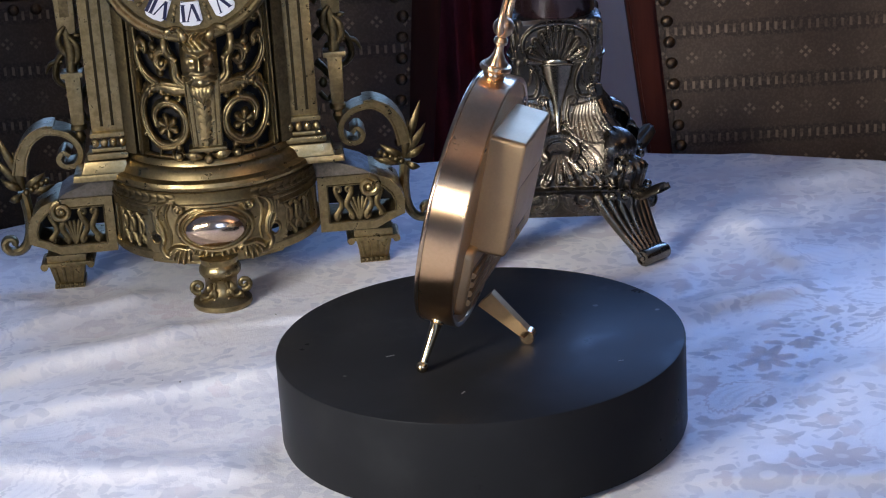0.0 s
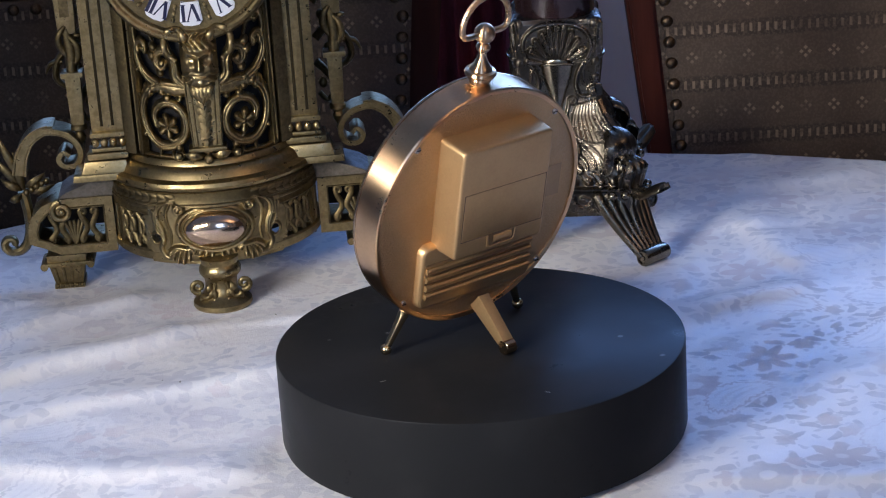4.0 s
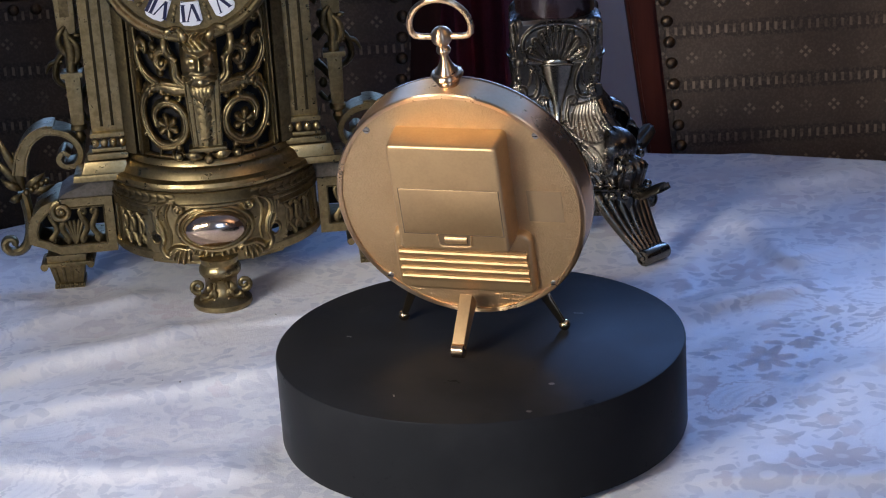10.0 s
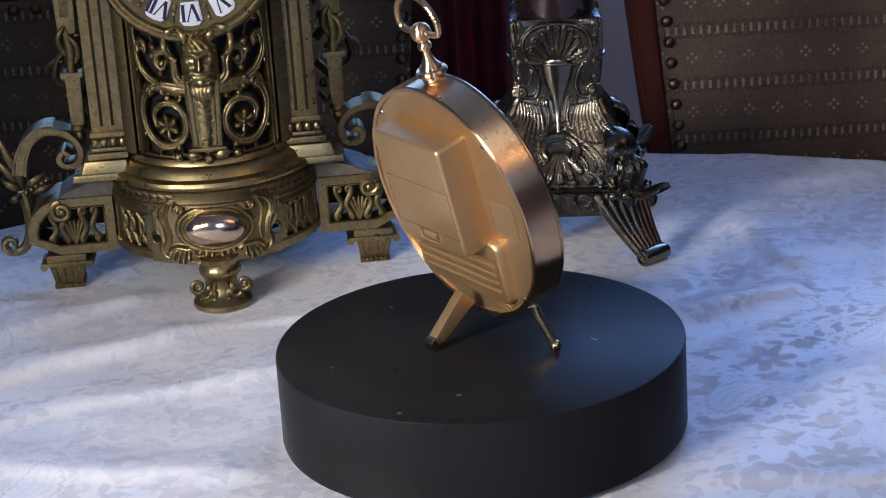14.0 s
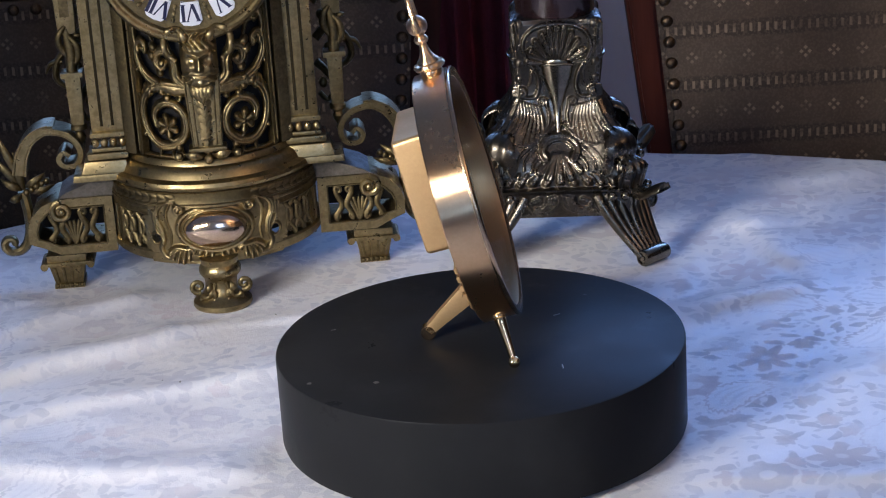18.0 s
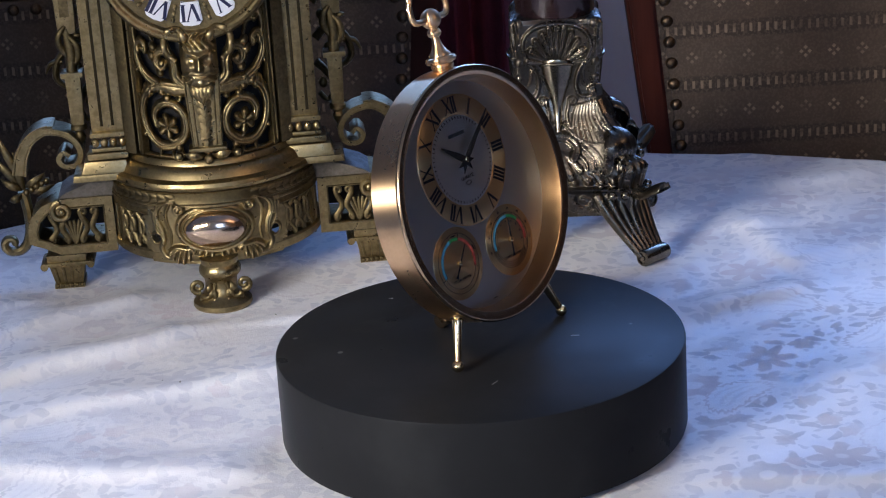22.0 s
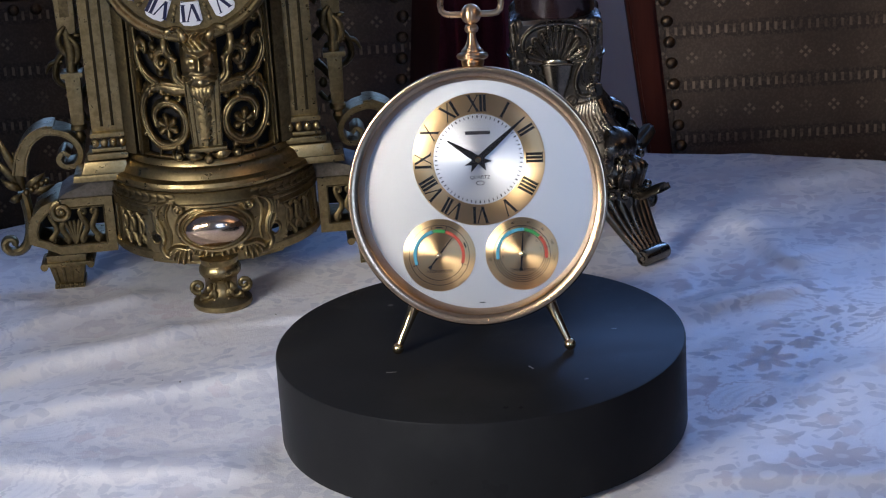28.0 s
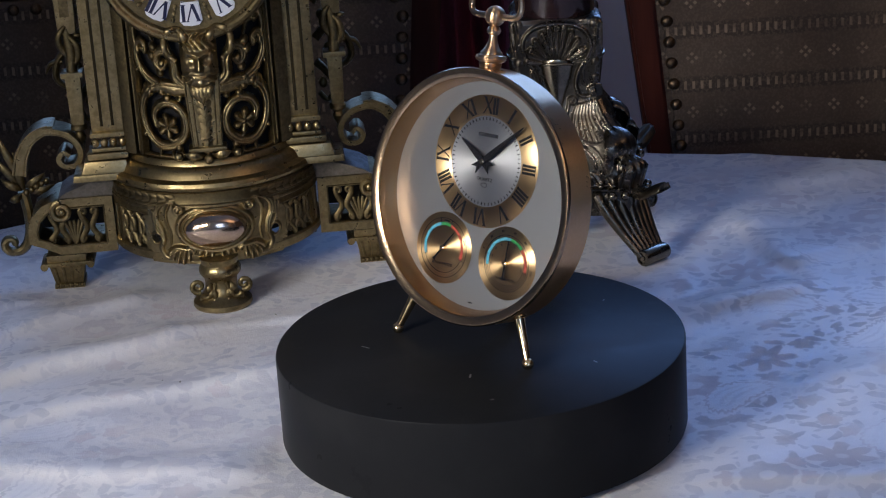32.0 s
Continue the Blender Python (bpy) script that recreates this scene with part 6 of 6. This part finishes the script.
        st.append(([(dx * 0.5, 76.0), tip], 0.5, 0.7, -0.7, -1.1, "soft"))
    for x, w, z in ((9.0, 4.2, 58.8), (19.0, 4.8, 59.6), (28.5, 4.0, 58.4), (37.5, 4.6, 59.4), (46.0, 4.2, 58.6)):
        st.append(([(x - 4.0, 66.0), (x - 1.0, 62.5), (x + 1.6, z)], 1.8, w, 1.2, 3.2, "soft"))
        st.append(([(x - 2.5, 65.0), (x + 0.8, z + 1.5)], 0.5, 0.8, -0.6, -1.2, "soft"))
    st = both_sides(st)
    us, zs = np.linspace(-1, 1, 171), np.linspace(0.0556, 0.1768, 221)
    half = np.interp(zs, [p[0] for p in LAMP_PROFILE], [p[1] for p in LAMP_PROFILE])
    bow = np.interp(zs, [p[0] for p in LAMP_PROFILE], [p[3] for p in LAMP_PROFILE])
    U, Z = np.meshgrid(us, zs)
    E = half[:, None] - 0.0008
    X = U * E
    h = relief_field(X / M, Z / M, st) * M
    fade = np.clip((1 - np.abs(U)) / 0.05, 0, 1)
    Y = -(half[:, None] - bow[:, None] * (1 - U ** 2) + 0.0004 + h * fade - 0.004 * (1 - fade))
    return grid_mesh([[(float(x), float(y), float(z)) for x, y, z in zip(*row)] for row in zip(X, Y, Z)])


def cast_apron():
    """Mirrored acanthus leaves and end volutes on the apron of one side."""
    st = []
    for k in range(4):
        st.append((arc_pts([(1.8 + 2.4 * k, 50.6 - 0.5 * k), (2.6 + 2.7 * k, 45.0 - 0.3 * k), (8.0 + 2.6 * k, 39.0 + 0.6 * k), (16.5 + 1.6 * k, 37.0 + 1.8 * k), (20.5 + 0.6 * k, 39.0 + 2.2 * k)], 4), 1.7, 0.9, 3.0, 1.8, "round"))
    for x, z in ((19.0, 46.5), (22.5, 44.5), (16.0, 48.0)):
        st.append((spiral(x, z, 2.0, 0.6, 30, 1.0, 9), 0.9, 0.7, 1.8, 1.4, "round"))
    st.append((arc_pts([(24.5, 37.5), (28.0, 36.5)], 3) + spiral(32.0, 42.5, 7.2, 1.2, 235, 1.8, 30), 1.5, 1.3, 2.4, 2.6, "round"))
    st.append((arc_pts([(40.5, 49.0), (42.5, 42.0), (41.0, 36.0)], 4), 1.4, 1.0, 2.0, 1.4, "round"))
    st = both_sides(st)
    U, Z = np.meshgrid(np.linspace(-0.053, 0.053, 141), np.linspace(0.0335, 0.0522, 41))
    h = relief_field(U * 1000, Z * 1000, st) * 0.001
    Y = -(0.0540 + 0.0025 * (Z - 0.0335) / 0.017 + 0.0016 + h - 0.002 * np.clip((np.abs(U) - 0.0505) / 0.0025, 0, 1))
    return grid_mesh([[(float(x), float(y), float(z)) for x, y, z in zip(*row)] for row in zip(U, Y, Z)])


def curled_leaf(path, widths, ribs=5, depth=0.0010, thick=0.0016):
    """A broad fluted leaf on a corner; path is (distance out, height), bent across its width."""
    path = smooth(path, 6)
    n = len(path)
    wid = np.interp(np.linspace(0, 1, n), np.linspace(0, 1, len(widths)), widths)
    top, low = [], []
    for i, (r, z) in enumerate(path):
        a, b = path[max(i - 1, 0)], path[min(i + 1, n - 1)]
        t = Vector((b[0] - a[0], 0, b[1] - a[1])).normalized()
        nrm = Vector((-t.z, 0, t.x))
        if nrm.x < 0 and nrm.z < 0:
            nrm = -nrm
        row, row2 = [], []
        for v in np.linspace(-1, 1, 6 * ribs + 1):
            bulge = depth * math.cos(math.pi * ribs * v) - wid[i] * 0.45 * v * v
            p = Vector((r, wid[i] * v, z)) + nrm * bulge
            row.append(p)
            row2.append(p - nrm * thick)
        top.append(row)
        low.append(row2)
    bm = bmesh.new()
    A = [[bm.verts.new(p) for p in row] for row in top]
    B = [[bm.verts.new(p) for p in row] for row in low]
    m = len(A[0])
    for i in range(n - 1):
        for k in range(m - 1):
            bm.faces.new((A[i][k], A[i][k + 1], A[i + 1][k + 1], A[i + 1][k]))
            bm.faces.new((B[i][k], B[i + 1][k], B[i + 1][k + 1], B[i][k + 1]))
        for k in (0, m - 1):
            bm.faces.new((A[i][k], A[i + 1][k], B[i + 1][k], B[i][k]))
    for i in (0, n - 1):
        for k in range(m - 1):
            bm.faces.new((A[i][k], B[i][k], B[i][k + 1], A[i][k + 1]))
    return bm


def lamp():
    c = thing("table_lamp", "ornate silvered bronze lamp base with shells and wooden shaft", "lamp", pose(0.0658, 0.345, TABLE_Z + 0.0012, 0, 1.3, -1.2))
    part("base_body", square_loft(LAMP_PROFILE), PEWTER, c)
    part("shaft", lathe([(0, 0.1765), (0.0290, 0.1765), (0.0296, 0.1790), (0.0296, 0.2300), (0.0270, 0.2360), (0.0240, 0.27), (0.02, 0.34), (0.0, 0.35)], 64), DARK_WOOD, c, "dark polished wooden shaft")
    face = mesh_from("relief_panel", cast_face(), PEWTER, 3.0)
    apron = mesh_from("apron", cast_apron(), PEWTER, 3.0)
    # urn: a half-round flared stem with a rolled lip
    bm = bmesh.new()
    prof = [(0.0935, 0.0026), (0.1040, 0.0030), (0.1120, 0.0040), (0.1200, 0.0060), (0.1270, 0.0086), (0.1340, 0.0106), (0.1400, 0.0118), (0.1425, 0.0124), (0.1445, 0.0122), (0.1458, 0.0108)]
    rings = []
    for z, r in prof:
        rings.append([bm.verts.new(Vector((r * math.cos(a), -lamp_half(z) + 0.0005 - (r * 0.36 + 0.0026) * math.sin(a), z + (0.0024 * math.sin(a) if z > 0.138 else 0)))) for a in [math.pi * i / 18 for i in range(19)]])
    for a, b in zip(rings, rings[1:]):
        for i in range(18):
            bm.faces.new((a[i], a[i + 1], b[i + 1], b[i]))
    bm.faces.new(rings[-1])
    bm.faces.new(rings[0][::-1])
    urn = mesh_from("urn", bm, PEWTER_BRIGHT, 0.9)
    lip = mesh_from("urn_lip", sweep([(0.0128 * math.cos(a), -lamp_half(0.143) + 0.0005 - 0.0074 * math.sin(a), 0.1425 + 0.0024 * math.sin(a)) for a in [math.pi * i / 16 for i in range(17)]], 0.0011, 8, up=(0, 0, 1)), PEWTER_BRIGHT, 3.0)
    for q in range(4):
        m = pose(0, 0, 0, 0, 0, 90 * q)
        panel = part("relief_panel", face, None, c, "cast bronze panel with shell, curls and drapery", m)
        part("urn", urn, None, panel)
        part("urn_lip", lip, None, panel)
        part("apron", apron, None, c, "apron with mirrored acanthus leaves", m)

    def leg_mesh():
        """A fluted shoulder that sweeps out to a rolled foot."""
        bm = bmesh.new()
        for k in range(7):
            t = -0.0222 + 0.0074 * k
            spread = abs(t) * 0.42
            pts = bezier((0.0690 - spread, t, 0.0500), (0.0730 - spread * 0.8, t * 0.95, 0.0400), (0.0750, t * 0.72, 0.0250), (0.0935, t * 0.50, 0.0065), 12)
            sweep(pts, [0.0042, 0.0044, 0.0044, 0.0043, 0.0041, 0.0039, 0.0037, 0.0034, 0.0032, 0.0030, 0.0028, 0.0024], 8, bm, up=(1, 0, 0.3))
        pts = bezier((0.0640, 0, 0.0500), (0.0640, 0, 0.0380), (0.0690, 0, 0.0240), (0.0895, 0, 0.0060), 10)
        sweep(pts, [0.0130, 0.0128, 0.0122, 0.0114, 0.0104, 0.0094, 0.0086, 0.0078, 0.0070, 0.0056], 12, bm, 0.45, up=(1, 0, 0.5))
        return bm
    legs = [mesh_from("leg", b, PEWTER, 1.0) for b in islands(leg_mesh())]
    rollm = mesh_from("rolled_foot", lathe([(0, -0.0125), (0.0016, -0.0128), (0.0020, -0.0120), (0.0040, -0.0120), (0.0044, -0.0132), (0.0056, -0.0130), (0.0062, -0.0115), (0.0062, 0.0115), (0.0056, 0.0130), (0.0044, 0.0132), (0.0040, 0.0120), (0.0020, 0.0120), (0.0016, 0.0128), (0, 0.0125)], 28, m=pose(0.0955, 0, 0.0064, 90, 0, 0)), PEWTER_BRIGHT)
    knob = mesh_from("corner_knob", ball((0, 0, 0), 0.0036, seg=12), PEWTER_BRIGHT, 3.0)
    leaves = [("corner_lobe", curled_leaf([(0.0560, 0.0975), (0.0640, 0.0955), (0.0705, 0.0895), (0.0725, 0.0800), (0.0700, 0.0715), (0.0725, 0.0655)], [0.0090, 0.0140, 0.0170, 0.0172, 0.0160, 0.0120], 3, 0.0006)),
              ("corner_cup", curled_leaf([(0.0700, 0.0780), (0.0790, 0.0760), (0.0835, 0.0690), (0.0810, 0.0600), (0.0790, 0.0540)], [0.0070, 0.0130, 0.0150, 0.0150, 0.0130], 4, 0.0011)),
              ("corner_curl", curled_leaf([(0.0800, 0.0560), (0.0890, 0.0560), (0.0980, 0.0605), (0.1060, 0.0640), (0.1085, 0.0615)], [0.0080, 0.0090, 0.0080, 0.0060, 0.0040], 3, 0.0008))]
    leaves = [(nm, mesh_from(nm, bm, PEWTER, 1.4)) for nm, bm in leaves]
    bm = bmesh.new()
    for z, r in ((0.1330, 0.0022), (0.1450, 0.0026), (0.1580, 0.0030), (0.1735, 0.0036)):
        ball((0.0400, 0, z), r, bm, (1.1, 1.5, 1.5), 10)
    cornm = [mesh_from("corner_knob", b, PEWTER, 1.0) for b in islands(bm)]
    for q in range(4):
        m = pose(0, 0, 0, 0, 0, 45 + 90 * q)
        leg = part("leg", legs[0], None, c, "fluted bronze leg on a rolled foot", m)
        for me in legs[1:]:
            part("reed", me, None, leg)
        part("rolled_foot", rollm, None, leg)
        for nm, me in leaves:
            part(nm, me, None, c, m=m)
        for k in range(5):
            a = radians(-72 + 36 * k)
            part("corner_knob", knob, None, c, m=m @ pose(0.0690 + 0.0120 * math.cos(a), 0.0205 * math.sin(a), 0.0515))
        for me in cornm:
            part("corner_knob", me, None, c, m=m)
    return c


lamp()


# ---- dining chairs ----
def chair():
    """Origin on the floor under the middle of the back; faces -y. The back widens upwards."""
    c = thing("dining_chair", "mahogany dining chair with brown woven upholstered back and brass nails", "chair", pose(0, 0, 0), "chairs round the table")
    top, low, splay = 0.893, 0.52, 0.085

    def half_width(z):
        return 0.2155 + splay * (z - 0.80)
    r = 0.022
    outline = []
    wt = half_width(top)
    for cx, a0 in ((wt - r, 0), (-wt + r, 90)):
        for i in range(7):
            a = radians(a0 + 15 * i)
            outline.append((cx + r * math.cos(a), top - r + r * math.sin(a)))
    wl = half_width(low)
    outline += [(-wl, low), (wl, low)]
    pad = bmesh.new()
    prism(outline, -0.016, 0.010, pad, bevel=0.006)
    part("back_pad", pad, FABRIC, c, "brown woven fabric with dashes and florets")
    for sgn in (-1, 1):
        a0, a1 = half_width(0.40), half_width(0.93)
        pts = [(sgn * (a0 + 0.0005), 0.40), (sgn * (a1 + 0.0005), 0.93), (sgn * (a1 + 0.0285), 0.93), (sgn * (a0 + 0.0145), 0.40)]
        part("stile", prism(pts, -0.014, 0.013, bevel=0.003), RED_WOOD, c)
        part("rear_leg", sweep([(sgn * (a0 + 0.007), 0.0, 0.40), (sgn * (a0 + 0.008), 0.02, 0.20), (sgn * (a0 + 0.010), 0.06, 0.0)], [0.0150, 0.0145, 0.0140], 12, up=(0, 1, 0)), RED_WOOD, c)
        part("front_leg", sweep([(sgn * 0.200, -0.44, 0.43), (sgn * 0.207, -0.45, 0.30), (sgn * 0.201, -0.44, 0.12), (sgn * 0.205, -0.45, 0.0)], [0.024, 0.022, 0.017, 0.022], 12, up=(0, 1, 0)), RED_WOOD, c)
    rail = prism([(-wt - 0.0005, top + 0.0005), (wt + 0.0005, top + 0.0005), (wt + 0.0005, top + 0.030), (0.12, top + 0.044), (-0.12, top + 0.044), (-wt - 0.0005, top + 0.030)], -0.015, 0.015, bevel=0.004)
    part("top_rail", rail, RED_WOOD, c)
    part("lower_rail", box(2 * wl - 0.004, 0.026, 0.05, (0, 0, low - 0.026), 0.003), RED_WOOD, c)
    part("seat_frame", box(0.43, 0.43, 0.06, (0, -0.23, 0.43), 0.006), RED_WOOD, c)
    part("seat", box(0.42, 0.42, 0.05, (0, -0.23, 0.487), 0.016), FABRIC, c)
    nail = mesh_from("nail", lathe([(0.0056 * math.cos(radians(a)), 0.0046 * math.sin(radians(a))) for a in (0, 25, 50, 75)] + [(0, 0.0047)], 12, m=pose(0, 0, 0, 90, 0, 0)), NAIL)
    inset = 0.0075
    spots = [(sgn * (half_width(top - 0.034 - 0.0193 * k) - inset), top - 0.034 - 0.0193 * k) for k in range(17) for sgn in (-1, 1)] + [(-0.190 + 0.0200 * k, top - inset) for k in range(20)] + [(sgn * (wt - 0.0165), top - 0.0165) for sgn in (-1, 1)]
    for x, z in spots:
        part("nail", nail, None, c, m=pose(x, -0.0155, z))
    return c


first = chair()
first.matrix_basis = pose(-0.2645, 0.66, FLOOR_Z, 0, 0, 0)
copy_thing(first, pose(0.3935, 0.66, FLOOR_Z, 0, 0, 0))


# ---- the round lamp that lights the table ----
def photo_lamp(place, aim):
    """A dish lamp on a stand; its bright disc shows in the clock's glass."""
    d = look(place, aim)
    c = thing("floor_lamp", "black floor lamp with a wide round dish aimed at the table", "lamp", pose(place.x, place.y, FLOOR_Z), "lamps round the table")
    up = place.z - FLOOR_Z
    local = Matrix.Translation((0, 0, up)) @ d.to_3x3().to_4x4()
    part("dish", lathe([(0.0, 0.12), (0.06, 0.118), (0.16, 0.08), (0.225, 0.004), (0.231, 0.004), (0.166, 0.086), (0.064, 0.124), (0.0, 0.126)], 48), BLACK_METAL, c, m=local)
    part("pole", sweep([(-0.09, -0.10, 0.02), (-0.09, -0.10, up)], 0.010, 12, up=(0, 1, 0)), BLACK_METAL, c)
    part("joint", ball((-0.088, -0.098, up), 0.022), BLACK_METAL, c)
    part("base", lathe([(0, 0), (0.13, 0), (0.13, 0.012), (0.02, 0.024), (0, 0.024)], 40, m=pose(-0.09, -0.10, 0)), BLACK_METAL, c)


photo_lamp(LAMP, LAMP_AIM)
photo_lamp(SIDE_LAMP, SIDE_AIM)


def added_bowl_lamp():
    """An added, unseen hanging bowl: warm fill thrown up to the ceiling, behind and beside the camera."""
    c = thing("added_bowl_lamp", "added unseen brass bowl lamp, warm fill light for the ceiling", "lamp", pose(CEILING_FILL.x, CEILING_FILL.y, CEILING_FILL.z))
    part("bowl", lathe([(0, -0.10), (0.08, -0.085), (0.15, -0.03), (0.18, 0.03), (0.185, 0.03), (0.155, -0.035), (0.08, -0.092), (0, -0.108)], 48), ANTIQUE, c)
    for k in range(3):
        a = 2 * math.pi * k / 3
        part("chain", sweep([(0.178 * math.cos(a), 0.178 * math.sin(a), 0.028), (0, 0, 0.16)], 0.003, 6), ANTIQUE, c)
    part("cord", sweep([(0, 0, 0.15), (0, 0, Z1 - CEILING_FILL.z - 0.02)], 0.004, 8), BLACK_METAL, c)
    part("canopy", lathe([(0, Z1 - CEILING_FILL.z - 0.03), (0.05, Z1 - CEILING_FILL.z - 0.02), (0.055, Z1 - CEILING_FILL.z - 0.001), (0, Z1 - CEILING_FILL.z - 0.001)], 32), ANTIQUE, c)


added_bowl_lamp()


def motions():
    start = -105.08
    rows, turns = [], []
    for k in range(65):
        t = k * 0.5
        a = start + SPIN * t
        off = pose(0, 0, 0, 0, 0, a) @ Vector((0.0038, 0, 0))
        rows.append((t, pose(off.x, off.y, 0, 0, 0, a)))
        turns.append((t, pose(0, 0, 0, 0, 0, SPIN * t)))
    walk(clock, rows)
    walk(turntable, turns)


motions()
